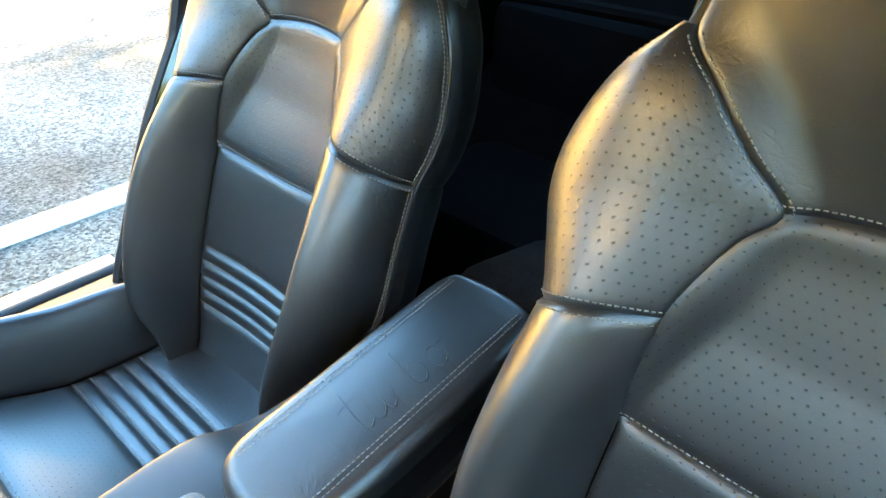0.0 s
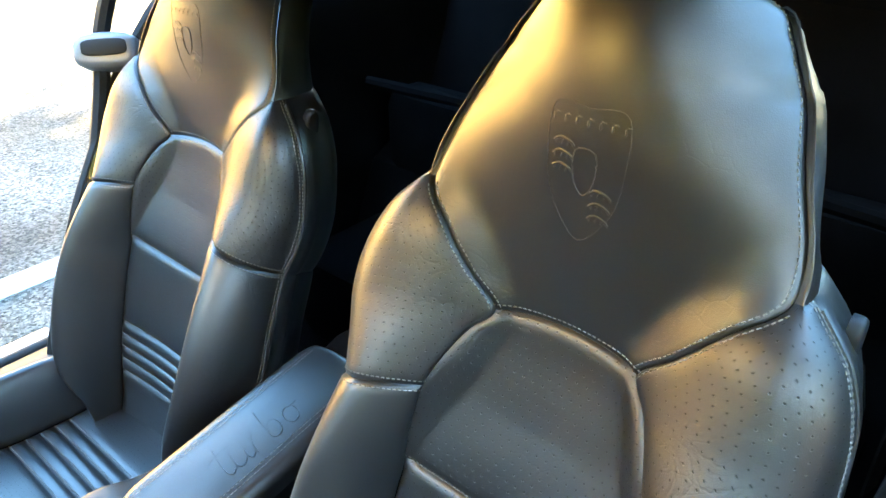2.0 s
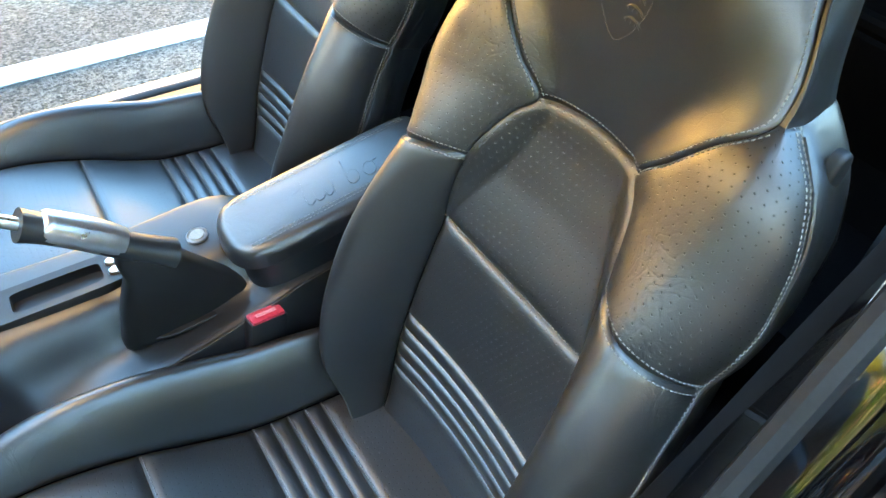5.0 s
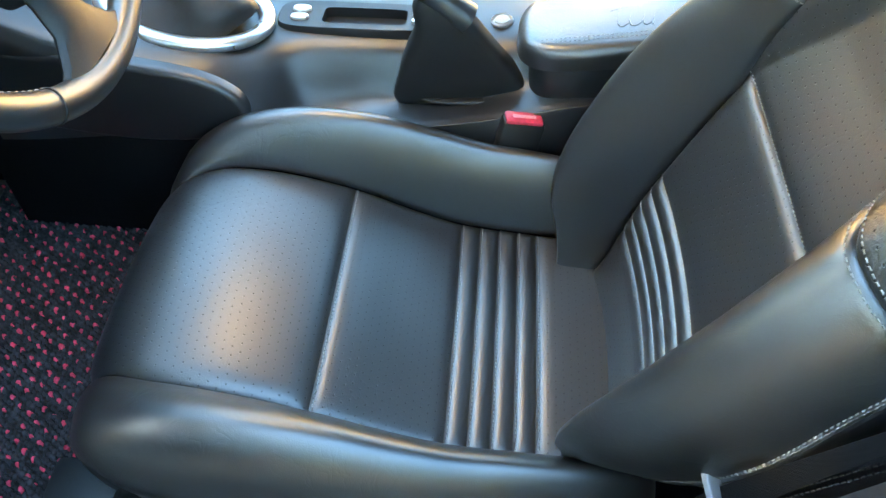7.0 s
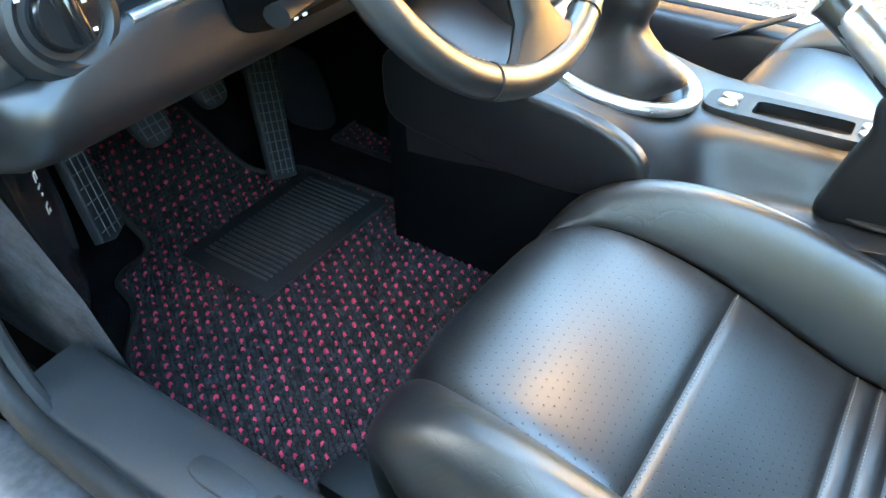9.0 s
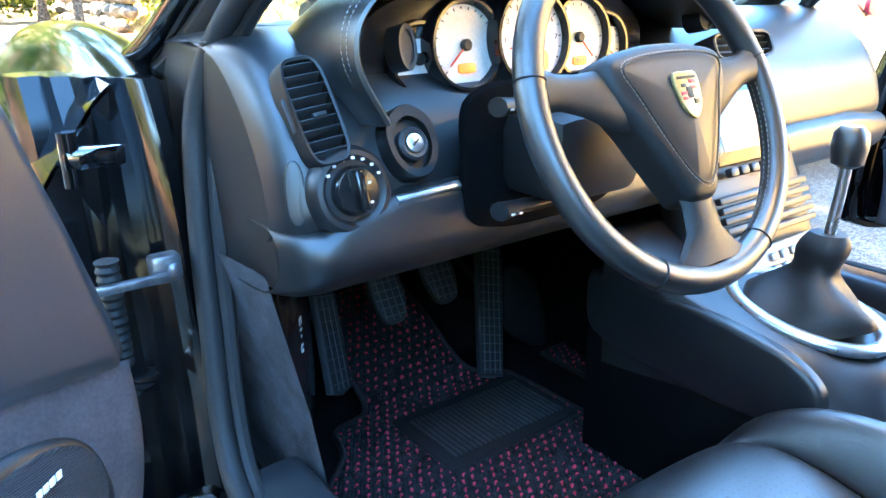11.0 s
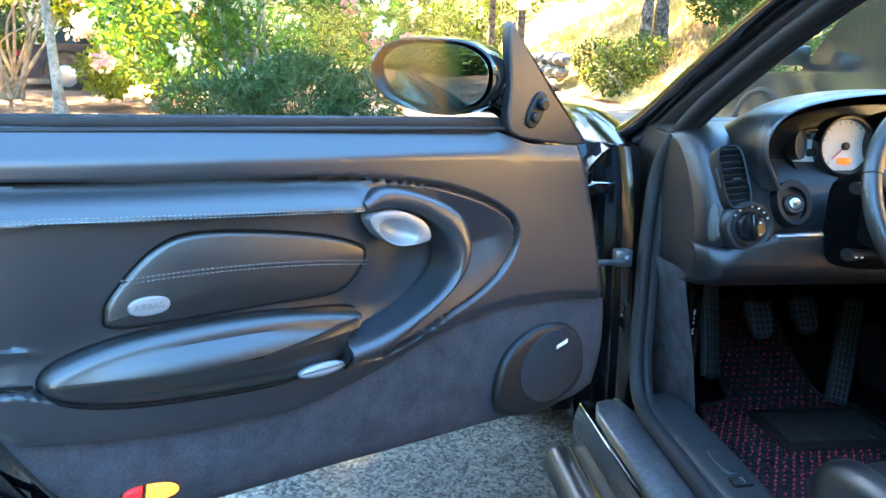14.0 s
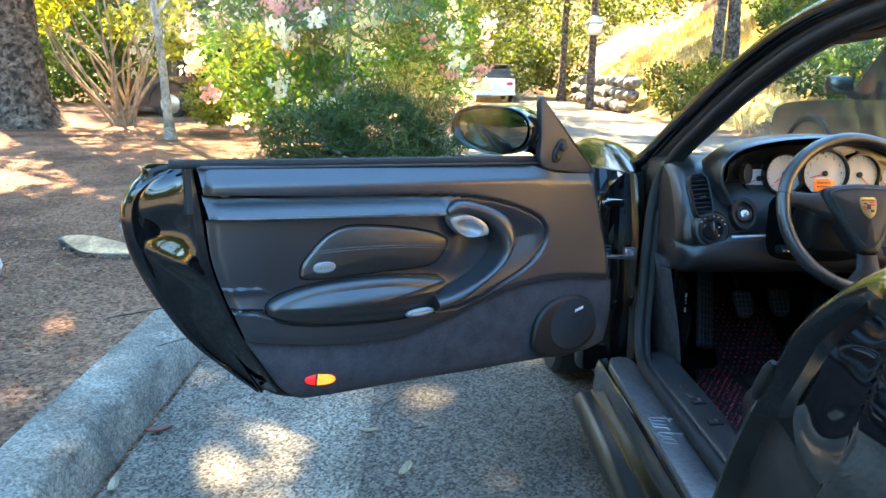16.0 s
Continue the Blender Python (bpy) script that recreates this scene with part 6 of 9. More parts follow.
hood_curve = catmull([(-0.585, 0, 0.845), (-0.622, 0, 0.915), (-0.612, 0, 0.970), (-0.56, 0, 1.005), (-0.46, 0, 1.027), (-0.33, 0, 1.035), (-0.20, 0, 1.025), (-0.08, 0, 0.995), (0.04, 0, 0.955), (0.10, 0, 0.925)], 12)
hl = []
for f, y in ((1.010, 1.056), (1.017, 1.064)):
    pts = [Vector((GX + (p.x - GX) * f, y, 0.93 + (p.z - 0.93) * f + 0.004)) for p in hood_curve]
    nn = [Vector((p.x - GX, -0.12, (p.z - 0.90) * 3)).normalized() for p in pts]
    hl.append((pts, nn))
part_mesh("stitching", dashes(hl, 0.0065, 0.0042, 0.0007), THREAD, dash, "grey stitching")
cluster = part("instrument_cluster", plate([(p.x, p.z) for p in catmull([(-0.545, 0, 0.862), (-0.565, 0, 0.915), (-0.545, 0, 0.965), (-0.45, 0, 0.998), (GX, 0, 1.008), (-0.15, 0, 0.998), (-0.05, 0, 0.955), (-0.03, 0, 0.905), (-0.06, 0, 0.862), (GX, 0, 0.845)], 6, True)], 0.01, pose(0, 1.152, 0, 90, 0, 0) @ pose(0, 0, 0), 0.002), GLOSS_BLACK, dash, "instrument cluster with five white dials")


def dial(x, z, r, y, sweep, ticks, needle, numerals=()):
    m = pose(x, y, z, 84, 0, 0)
    d = part("dial", lathe([(r + 0.009, -0.02), (r + 0.009, 0.004), (r + 0.006, 0.012), (r + 0.002, 0.012), (r, 0.002), (r - 0.001, 0.0), (0, 0.0)], m, 48), GLOSS_BLACK, cluster)
    f = part("dial_face", lathe([(r - 0.001, 0.0005), (0.0, 0.0012)], m, 48), DIAL_WHITE, cluster)
    bm = bmesh.new()
    for k in range(ticks):
        a = radians(sweep[0] + (sweep[1] - sweep[0]) * k / (ticks - 1))
        big = k % 2 == 0
        box(-0.0045 if big else -0.003, 0.0, -0.0007, 0.0007, 0.0012, 0.002, 0, m @ pose((r - 0.004) * math.cos(a), (r - 0.004) * math.sin(a), 0, 0, 0, math.degrees(a)), bm)
    part("ticks", bm, PRINT_BLACK, cluster)
    a = radians(needle)
    bm = box(-0.006, r * 0.72, -0.0011, 0.0011, 0.004, 0.0055, 0.0004, m @ pose(0, 0, 0, 0, 0, needle))
    part("needle", bm, NEEDLE_RED, cluster)
    part("needle_hub", lathe([(0.008, 0.001), (0.008, 0.007), (0.006, 0.009), (0, 0.009)], m, 20), PLASTIC, cluster)
    for txt, ang in numerals:
        b = radians(ang)
        part_mesh("numeral", text_mesh(txt, 0.011, m @ pose((r - 0.014) * math.cos(b), (r - 0.014) * math.sin(b), 0.0014), 0.0003), PRINT_BLACK, cluster)
    return m


dial(-0.474, 0.908, 0.042, 1.140, (230, 130), 7, 205)
m2 = dial(-0.406, 0.923, 0.054, 1.128, (225, 20), 15, 222)
m3 = dial(GX, 0.927, 0.062, 1.116, (225, -30), 17, 196, [(str(n), 210 - 30 * n) for n in range(1, 8)])
m4 = dial(-0.190, 0.923, 0.054, 1.128, (200, -40), 13, -48)
dial(-0.124, 0.910, 0.042, 1.140, (50, -50), 7, -40)
for m, w, h, dy in ((m2, 0.015, 0.007, -0.030), (m3, 0.030, 0.017, -0.032), (m4, 0.014, 0.007, -0.034)):
    part("display", plate(ellipse(w, h, 28, power=4), 0.003, m @ pose(0.0, dy, 0.0012), 0.001), ORANGE_LCD, cluster, "amber lit display")
bm = bmesh.new()
for k in range(2):
    for j in range(5):
        box(-0.020 + 0.008 * j, -0.0145 + 0.008 * j, -0.0025, 0.0025, 0.0043, 0.005, 0, m3 @ pose(0, -0.026 - 0.011 * k, 0), bm)
part("display_digits", bm, PRINT_BLACK, cluster)
part_mesh("clock_digits", text_mesh("9:51", 0.011, m4 @ pose(0, -0.034, 0.0046), 0.0003), PRINT_BLACK, cluster)
for x in (GX - 0.026, GX + 0.105 - 0.03):
    part("reset_pin", lathe([(0.005, 0), (0.005, 0.012), (0.0, 0.013)], pose(x, 1.10, 0.990, 84, 0, 0), 14), TRIM_GREY, cluster)
for x, z, w, h in ((-0.535, 0.930, 0.013, 0.028), (0.045, 0.945, 0.020, 0.022)):
    part("hood_sensor", framed(ellipse(w, h, 28), ellipse(w * 0.7, h * 0.75, 28), pose(x, 1.075, z, 80, 0, 0), 0.004, -0.03, 0.001), PLASTIC, dash, "small round grille in the hood")

# top speaker grille, centre stack, centre vents
part("demister_grille", plate(ellipse(0.075, 0.035, 32), 0.006, pose(-0.50, 1.43, 0.943, 4, 0, 12), 0.003), PLASTIC, dash)
CM = pose(0.14, 1.0, 0.66, 66, 0, 0)
stack = part("centre_stack", box(-0.155, 0.155, -0.22, 0.22, -0.09, 0.0, 0.02, CM @ pose(0, 0, -0.01)), TRIM_GREY, dash, "grey centre stack with screen and heater controls")
part("screen_frame", box(-0.11, 0.11, 0.05, 0.185, -0.004, 0.010, 0.006, CM), GLOSS_BLACK, stack)
part("screen", box(-0.085, 0.085, 0.072, 0.172, 0.006, 0.0115, 0.002, CM), surface("blank_pale_screen", (0.30, 0.27, 0.24), 0.2), stack, "blank pale screen")
for k in range(6):
    part("button", box(-0.085 + 0.03 * k, -0.062 + 0.03 * k, 0.030, 0.046, 0.0, 0.014, 0.004, CM), TRIM_GREY, stack)
for k in range(5):
    part("blade", box(-0.13, 0.13, -0.010 - 0.017 * k, 0.002 - 0.017 * k, 0.0, 0.012, 0.003, CM), TRIM_GREY, stack)
part("heater_panel", box(-0.14, 0.14, -0.20, -0.095, 0.0, 0.010, 0.005, CM), surface("warm_grey_plastic", (0.14, 0.13, 0.12), 0.4, 0.3), stack)
for k in range(2):
    for j in range(5):
        part("button", box(-0.04 + 0.03 * j, -0.018 + 0.03 * j, -0.125 - 0.022 * k, -0.110 - 0.022 * k, 0.008, 0.016, 0.004, CM), SILVER_PLASTIC, stack)
for x in (-0.075, 0.085):
    part("knob", lathe([(0.016, 0.008), (0.015, 0.020), (0.012, 0.024), (0, 0.024)], CM @ pose(x, -0.178, 0), 24), PLASTIC, stack)
cv = part("centre_vent", framed(ellipse(0.085, 0.026, 40, power=4), ellipse(0.077, 0.020, 40, power=5), pose(0.13, 1.062, 0.895, 66, 0, 0), 0.012, -0.03, -0.02), PLASTIC, dash, "black centre air vent")
for k in range(3):
    part("slat", box(-0.077, 0.077, -0.006, 0.006, -0.001, 0.001, 0.0005, pose(0.13, 1.062, 0.895, 66, 0, 0) @ pose(0, -0.012 + 0.012 * k, 0, 60, 0, 0)), TRIM_GREY, cv)

# ---- steering wheel ----
WHEEL_HIDE = surface("matt_black_wheel_leather", (0.010, 0.0102, 0.0105), 0.50, 0, 0.40, (1100.0, 0.3), (9.0, 0.2), grain_kind="cells", dist=0.0004)
WM = pose(-0.333, 0.850, 0.862, 90 - 26, 0, 0)
wheel = thing("steering_wheel", "black leather three-spoke steering wheel with a crest on its hub", "steering wheel", at=(-0.343, 0.852, 0.868))
R = 0.198
part("rim", tube([WM @ Vector((R * math.cos(k * math.pi / 48), R * math.sin(k * math.pi / 48), 0)) for k in range(96)], 0.0165, 14, True), LEATHER, wheel, "leather-wrapped rim")
for a in (-62, -118, 14, 166):
    c = Vector((R * math.cos(radians(a)), R * math.sin(radians(a)), 0))
    d = Vector((-math.sin(radians(a)), math.cos(radians(a)), 0))
    part("rim_seam", tube([WM @ (c + 0.0170 * (math.cos(k * math.pi / 10) * c.normalized() + math.sin(k * math.pi / 10) * Vector((0, 0, 1)))) for k in range(20)], 0.0011, 6, True), PLASTIC, wheel)
lines = []
for a0, a1 in ((-62, 14), (166, 242)):
    for dd in (-0.0035, 0.0035):
        pts = [WM @ (Vector((math.cos(radians(a)), math.sin(radians(a)), 0)) * (R - 0.0163) + Vector((0, 0, dd))) for a in [a0 + (a1 - a0) * k / 60 for k in range(61)]]
        nn = [(WM.to_3x3() @ Vector((-math.cos(radians(a)), -math.sin(radians(a)), 0))) for a in [a0 + (a1 - a0) * k / 60 for k in range(61)]]
        lines.append((pts, nn))
part_mesh("stitching", dashes(lines, 0.007, 0.0045, 0.0008), THREAD, wheel, "grey stitching inside the rim")
for s in (-1, 1):
    part("spoke", loft([[WM @ Vector((s * x, y0 + h * c, z + w * sn)) for c, sn in [(math.cos(k * math.pi / 6), math.sin(k * math.pi / 6)) for k in range(12)]] for x, y0, h, z, w in ((0.05, 0.012, 0.044, 0.000, 0.012), (0.09, 0.016, 0.036, 0.004, 0.013), (0.13, 0.026, 0.024, 0.003, 0.012), (0.16, 0.034, 0.020, 0.0, 0.012), (0.183, 0.040, 0.026, 0, 0.013))]), WHEEL_HIDE, wheel)
part("lower_spoke", loft([[WM @ Vector((w * c, y, z + 0.012 * sn)) for c, sn in [(math.cos(k * math.pi / 6), math.sin(k * math.pi / 6)) for k in range(12)]] for y, w, z in ((-0.04, 0.040, 0.0), (-0.08, 0.030, 0.003), (-0.115, 0.026, 0.003), (-0.145, 0.030, 0.002), (-0.168, 0.052, 0.0), (-0.183, 0.085, 0.0))]), WHEEL_HIDE, wheel)
hub_out = [(p.x, p.y) for p in catmull([(-0.098, 0.058, 0), (-0.05, 0.070, 0), (0.0, 0.073, 0), (0.05, 0.070, 0), (0.098, 0.058, 0), (0.100, 0.022, 0), (0.070, -0.030, 0), (0.036, -0.090, 0), (0.018, -0.112, 0), (-0.018, -0.112, 0), (-0.036, -0.090, 0), (-0.070, -0.030, 0), (-0.100, 0.022, 0)], 5, True)]
hub = part("airbag_hub", plate(hub_out, 0.045, WM @ pose(0, 0, -0.022), 0.016, 5, 0.012), WHEEL_HIDE, wheel, "padded black airbag hub")
seam = [(p.x * 0.80, p.y * 0.80) for p in catmull([(-0.098, 0.058, 0), (0.0, 0.070, 0), (0.098, 0.058, 0), (0.085, 0.01, 0), (0.022, -0.105, 0), (-0.022, -0.105, 0), (-0.085, 0.01, 0)], 8, True)]
part("hub_seam", tube([WM @ Vector((x, y, 0.0275)) for x, y in seam], 0.0012, 6, True), PLASTIC, hub)
part_mesh("hub_stitching", dashes([([WM @ Vector((x * 1.04, y * 1.04, 0.0265)) for x, y in seam + seam[:1]], [WM.to_3x3() @ Vector((0, 0, 1))] * (len(seam) + 1))], 0.006, 0.004, 0.0006), THREAD, wheel)
GOLD = surface("gold_enamel", (0.42, 0.30, 0.12), 0.3, 0.7)
shield = [(p.x, p.y) for p in catmull([(-0.019, 0.024, 0), (0.0, 0.026, 0), (0.019, 0.024, 0), (0.0195, 0.0, 0), (0.013, -0.018, 0), (0.0, -0.028, 0), (-0.013, -0.018, 0), (-0.0195, 0.0, 0)], 4, True)]
SM = WM @ pose(0.0, 0.004, 0.0335)
crest = part("hub_crest", plate(shield, 0.004, SM, 0.0015), GOLD, hub, "small gold shield-shaped crest")
bm = bmesh.new()
for x0, x1, y0, y1 in ((-0.015, -0.003, -0.001, 0.003), (-0.014, -0.003, -0.0065, -0.003), (0.003, 0.015, 0.012, 0.016), (0.003, 0.015, 0.005, 0.009)):
    box(x0, x1, y0, y1, 0.0035, 0.0046, 0.0003, SM, bm)
part("red_bars", bm, RED_PLASTIC, wheel)
bm = bmesh.new()
for x0, x1, y0, y1 in ((-0.016, 0.016, 0.0175, 0.0205), (0.003, 0.012, -0.012, -0.006), (-0.005, 0.005, -0.005, 0.008), (-0.012, -0.004, 0.008, 0.012)):
    box(x0, x1, y0, y1, 0.0035, 0.0048, 0.0003, SM, bm)
part("black_bars", bm, PRINT_BLACK, wheel)
# ---- centre console ----
con = thing("centre_console", "black centre console with handbrake, gear lever and leather armrest", "console", at=(0.0, 0.5, 0.2))
secs = [(-0.10, [(-0.10, 0.50), (-0.085, 0.515), (-0.03, 0.52), (0.03, 0.52), (0.10, 0.51)]),
        (0.10, [(-0.105, 0.49), (-0.09, 0.507), (-0.04, 0.515), (0.03, 0.515), (0.105, 0.51)]),
        (0.25, [(-0.108, 0.470), (-0.095, 0.488), (-0.045, 0.495), (0.03, 0.505), (0.105, 0.505)]),
        (0.33, [(-0.110, 0.452), (-0.098, 0.468), (-0.045, 0.474), (0.005, 0.515), (0.110, 0.522)]),
        (0.42, [(-0.112, 0.432), (-0.100, 0.446), (-0.040, 0.446), (0.005, 0.500), (0.115, 0.512)]),
        (0.50, [(-0.113, 0.418), (-0.102, 0.430), (-0.035, 0.430), (0.016, 0.488), (0.120, 0.498)]),
        (0.545, [(-0.113, 0.400), (-0.102, 0.412), (-0.038, 0.425), (0.014, 0.486), (0.122, 0.496)]),
        (0.60, [(-0.116, 0.360), (-0.098, 0.385), (-0.035, 0.420), (0.012, 0.485), (0.124, 0.495)]),
        (0.66, [(-0.120, 0.350), (-0.100, 0.384), (-0.045, 0.424), (0.010, 0.486), (0.126, 0.495)]),
        (0.71, [(-0.124, 0.380), (-0.108, 0.430), (-0.065, 0.466), (0.0, 0.489), (0.128, 0.496)]),
        (0.77, [(-0.126, 0.420), (-0.118, 0.474), (-0.085, 0.500), (-0.02, 0.508), (0.130, 0.505)]),
        (0.86, [(-0.128, 0.450), (-0.122, 0.505), (-0.095, 0.525), (-0.02, 0.528), (0.135, 0.525)]),
        (0.96, [(-0.130, 0.480), (-0.126, 0.535), (-0.10, 0.552), (0.0, 0.553), (0.14, 0.55)]),
        (1.10, [(-0.135, 0.55), (-0.13, 0.60), (-0.10, 0.615), (0.0, 0.62), (0.145, 0.615)])]
rings = []
for y, pts in secs:
    x1, z1 = pts[-1]
    loop = [(-0.118, 0.16), (-0.122, 0.27)] + [(x, z) for x, z in pts] + [(x1 + 0.014, z1 - 0.016), (x1 + 0.02, z1 - 0.07), (0.15, 0.30), (0.145, 0.16)]
    rings.append([Vector((p.x, y, p.z)) for p in catmull([(x, 0, z) for x, z in loop], 10)])
fine = []
n = len(rings[0])
cols = [catmull([r[i] for r in rings], 9) for i in range(n)]
fine = [[cols[i][k] for i in range(n)] for k in range(len(cols[0]))]
body_bm = loft(fine, False, False)
bmesh.ops.delete(body_bm, geom=[f for f in body_bm.faces if abs(f.calc_center_median().x - 0.058) < 0.025 and abs(f.calc_center_median().y - 0.576) < 0.066 and f.calc_center_median().z > 0.44], context="FACES")
part("console_body", body_bm, VINYL, con)
# knee panel at its side
part("side_panel", plate([(p.x, p.y) for p in catmull([(0.715, 0.455, 0), (0.728, 0.488, 0), (0.78, 0.515, 0), (0.88, 0.530, 0), (1.0, 0.535, 0), (1.12, 0.54, 0), (1.14, 0.49, 0), (1.12, 0.425, 0), (1.0, 0.405, 0), (0.88, 0.395, 0), (0.78, 0.405, 0), (0.73, 0.43, 0)], 5, True)], 0.022, Matrix(((0, 0, -1, -0.112), (1, 0, 0, 0), (0, 1, 0, 0), (0, 0, 0, 1))), 0.010, 4), VINYL, con, "rounded black knee panel")
# Blacker than the carpet: the shade under the knee panel is in this colour.
part("tunnel_side", box(-0.127, -0.10, 0.62, 1.14, 0.165, 0.44, 0.008), SHADE_LINER, con, "black carpeted tunnel side")
# long tray with buttons
TM = pose(0.058, 0.588, 0.499, -1.5, 0, 0)
part("tray", framed(ellipse(0.036, 0.120, 56, power=5), ellipse(0.021, 0.063, 56, 0, -0.012, power=8), TM, 0.003, -0.014, -0.042), PLASTIC, con, "long narrow console tray")
for y in (0.085, -0.096):
    for dx in (-0.011, 0.011):
        part("chrome_switch", plate(ellipse(0.0080, 0.0140, 24, power=2.4), 0.006, TM @ pose(dx, y, 0.002), 0.004), ALU, con, "chrome rocker switch")
LB = pose(0.043, 0.372, 0.516, -6, 0, 0)
lb = part("lock_button", lathe([(0.0165, 0.0), (0.0165, 0.004), (0.014, 0.006), (0.012, 0.003), (0.0, 0.003)], LB, 28), SILVER_PLASTIC, con, "round chrome-rimmed button")
part("button_cap", lathe([(0.0115, 0.002), (0.011, 0.0052), (0, 0.006)], LB, 24), surface("ivory_button", (0.25, 0.24, 0.22), 0.5), con)
# armrest
arm_out = [(p.x, p.y) for p in catmull([(-0.020, 0.350, 0), (0.020, 0.345, 0), (0.046, 0.322, 0), (0.052, 0.27, 0), (0.052, 0.10, 0), (0.048, 0.02, 0), (0.02, 0.0, 0), (-0.055, 0.0, 0), (-0.086, 0.02, 0), (-0.094, 0.10, 0), (-0.094, 0.24, 0), (-0.086, 0.312, 0), (-0.060, 0.343, 0)], 5, True)]
AM = pose(0, 0, 0.528, 0, 0, 0) @ Matrix(((1, 0, 0, 0), (0, 1, 0, 0), (0, 0.10, 1, -0.018), (0, 0, 0, 1))) @ Matrix(((1, 0, 0, 0), (0, 1, 0, 0), (0, -0.28, 1, 0.06), (0, 0, 0, 1)))
rest = part("armrest", plate(arm_out, 0.034, AM @ pose(0, 0, 0.016), 0.016, 6, 0.003), LEATHER, con, "black leather armrest lid with embossed lettering")
part("armrest_base", plate([(-0.021 + (x + 0.021) * 0.90, 0.15 + (y - 0.15) * 0.90) for x, y in arm_out], 0.070, AM @ pose(0, 0, -0.055), 0.004), VINYL, con)
part("embossed_lettering", script(0.056, 0.0011, AM @ pose(-0.030, 0.165, 0.0520, 0, 0, -90)), LEATHER, con, "raised lettering pressed in the leather")
al = []
for k in (-1, 1):
    for d in (0.0, 0.006):
        pts = [AM @ Vector((-0.021 + k * (0.047 + d), 0.32 - 0.30 * j / 60, 0.0520 - 0.15 * d)) for j in range(61)]
        al.append((pts, [Vector((0, 0, 1))] * 61))
arm_stitch = part_mesh("stitching", dashes(al, 0.006, 0.004, 0.0007), THREAD, con, "grey double stitching")
arm_stitch["kind"] = "stuff"
part("tunnel_carpet", loft([[Vector((p.x, y, p.z)) for p in catmull([(-0.16, 0, 0.16), (-0.15, 0, 0.38), (-0.10, 0, h - 0.03), (0.0, 0, h), (0.10, 0, h - 0.03), (0.15, 0, 0.38), (0.16, 0, 0.16)], 4)] for y, h in ((0.02, 0.50), (-0.02, 0.56), (-0.08, 0.58), (-0.2, 0.56), (-0.5, 0.45), (-0.8, 0.42))], False, False), CARPET, con, "black carpeted tunnel")
# gear lever
ring_pts = [Vector((0.024 + 0.088 * math.cos(k * math.pi / 30), 0.835 + 0.118 * math.sin(k * math.pi / 30), 0.522 + 0.022 * math.sin(k * math.pi / 30))) for k in range(60)]
part("gear_surround", tube(ring_pts, 0.0125, 12, True, 0.8), ALU, con, "satin silver gear lever ring")
boot = []
for k in range(15):
    f = k / 14
    r = 0.074 * (1 - f) ** 1.5 + 0.019 + 0.01 * math.sin(f * 9)
    boot.append([Vector((0.024 + 0.020 * f + r * (1 + 0.10 * math.sin(5 * a + 3 * f) * (1 - f)) * math.cos(a) * 0.9, 0.845 - 0.02 * f + r * 1.15 * (1 + 0.12 * math.cos(4 * a + 5 * f) * (1 - f)) * math.sin(a), 0.512 + 0.13 * f + 0.012 * math.sin(3 * a + f * 6) * (1 - f))) for a in [j * math.pi / 16 for j in range(32)]])
part("gear_gaiter", loft(boot), surface("matt_black_gaiter_leather", (0.008, 0.008, 0.0085), 0.55, 0, 0.5, (700.0, 0.3), (30.0, 0.3)), con, "creased black leather gaiter")
part("gear_stick", tube([(0.044, 0.825, 0.63), (0.048, 0.82, 0.70), (0.050, 0.818, 0.745)], 0.0085, 14, up=(0, 1, 0)), ALU, con, "bare metal gear lever")
part("gear_knob", lathe([(0.012, 0.0), (0.022, 0.006), (0.026, 0.03), (0.024, 0.05), (0.015, 0.06), (0, 0.062)], pose(0.050, 0.818, 0.742), 24), LEATHER, con)
# handbrake
def hb(y, z, x=-0.03):
    return Vector((x, y, z))


fin = [(p.x, p.y) for p in catmull([(0.518, 0.425, 0), (0.516, 0.47, 0), (0.505, 0.515, 0), (0.492, 0.552, 0), (0.494, 0.588, 0), (0.472, 0.606, 0), (0.432, 0.588, 0), (0.385, 0.535, 0), (0.33, 0.470, 0), (0.322, 0.445, 0), (0.36, 0.425, 0), (0.44, 0.420, 0)], 5, True)]
FM = Matrix(((0, 0, -1, -0.008), (1, 0, 0, 0), (0, 1, 0, 0), (0, 0, 0, 1)))
rings = []
for k in range(11):
    f = -1 + 2 * k / 10
    sc = math.sqrt(max(0.0, 1 - (abs(f) ** 3)))
    rings.append([FM @ Vector((0.425 + (y - 0.425) * (0.80 + 0.20 * sc), 0.50 + (z - 0.50) * (0.78 + 0.22 * sc), 0.022 + 0.021 * f)) for y, z in fin])
part("handbrake_fin", loft(rings), PLASTIC, con, "black handbrake boot")
grip = part("handbrake_grip", tube(catmull([hb(0.420, 0.565), hb(0.470, 0.602), hb(0.52, 0.644), hb(0.560, 0.676), hb(0.580, 0.690)], 5), [0.021 - 0.003 * math.sin(k / 20 * math.pi) for k in range(21)], 16, up=(1, 0, 0), flat=1.15), LEATHER, con, "black leather handbrake grip")
part("grip_inlay", tube(catmull([hb(0.478, 0.614), hb(0.512, 0.644), hb(0.548, 0.672), hb(0.560, 0.682)], 5), [0.0205, 0.0215, 0.022, 0.0222, 0.0225, 0.0225, 0.0225, 0.0225, 0.0222, 0.022, 0.0218, 0.0215, 0.021, 0.020, 0.0185, 0.012], 16, up=(1, 0, 0), flat=1.05), ALU, grip, "satin silver inlay")
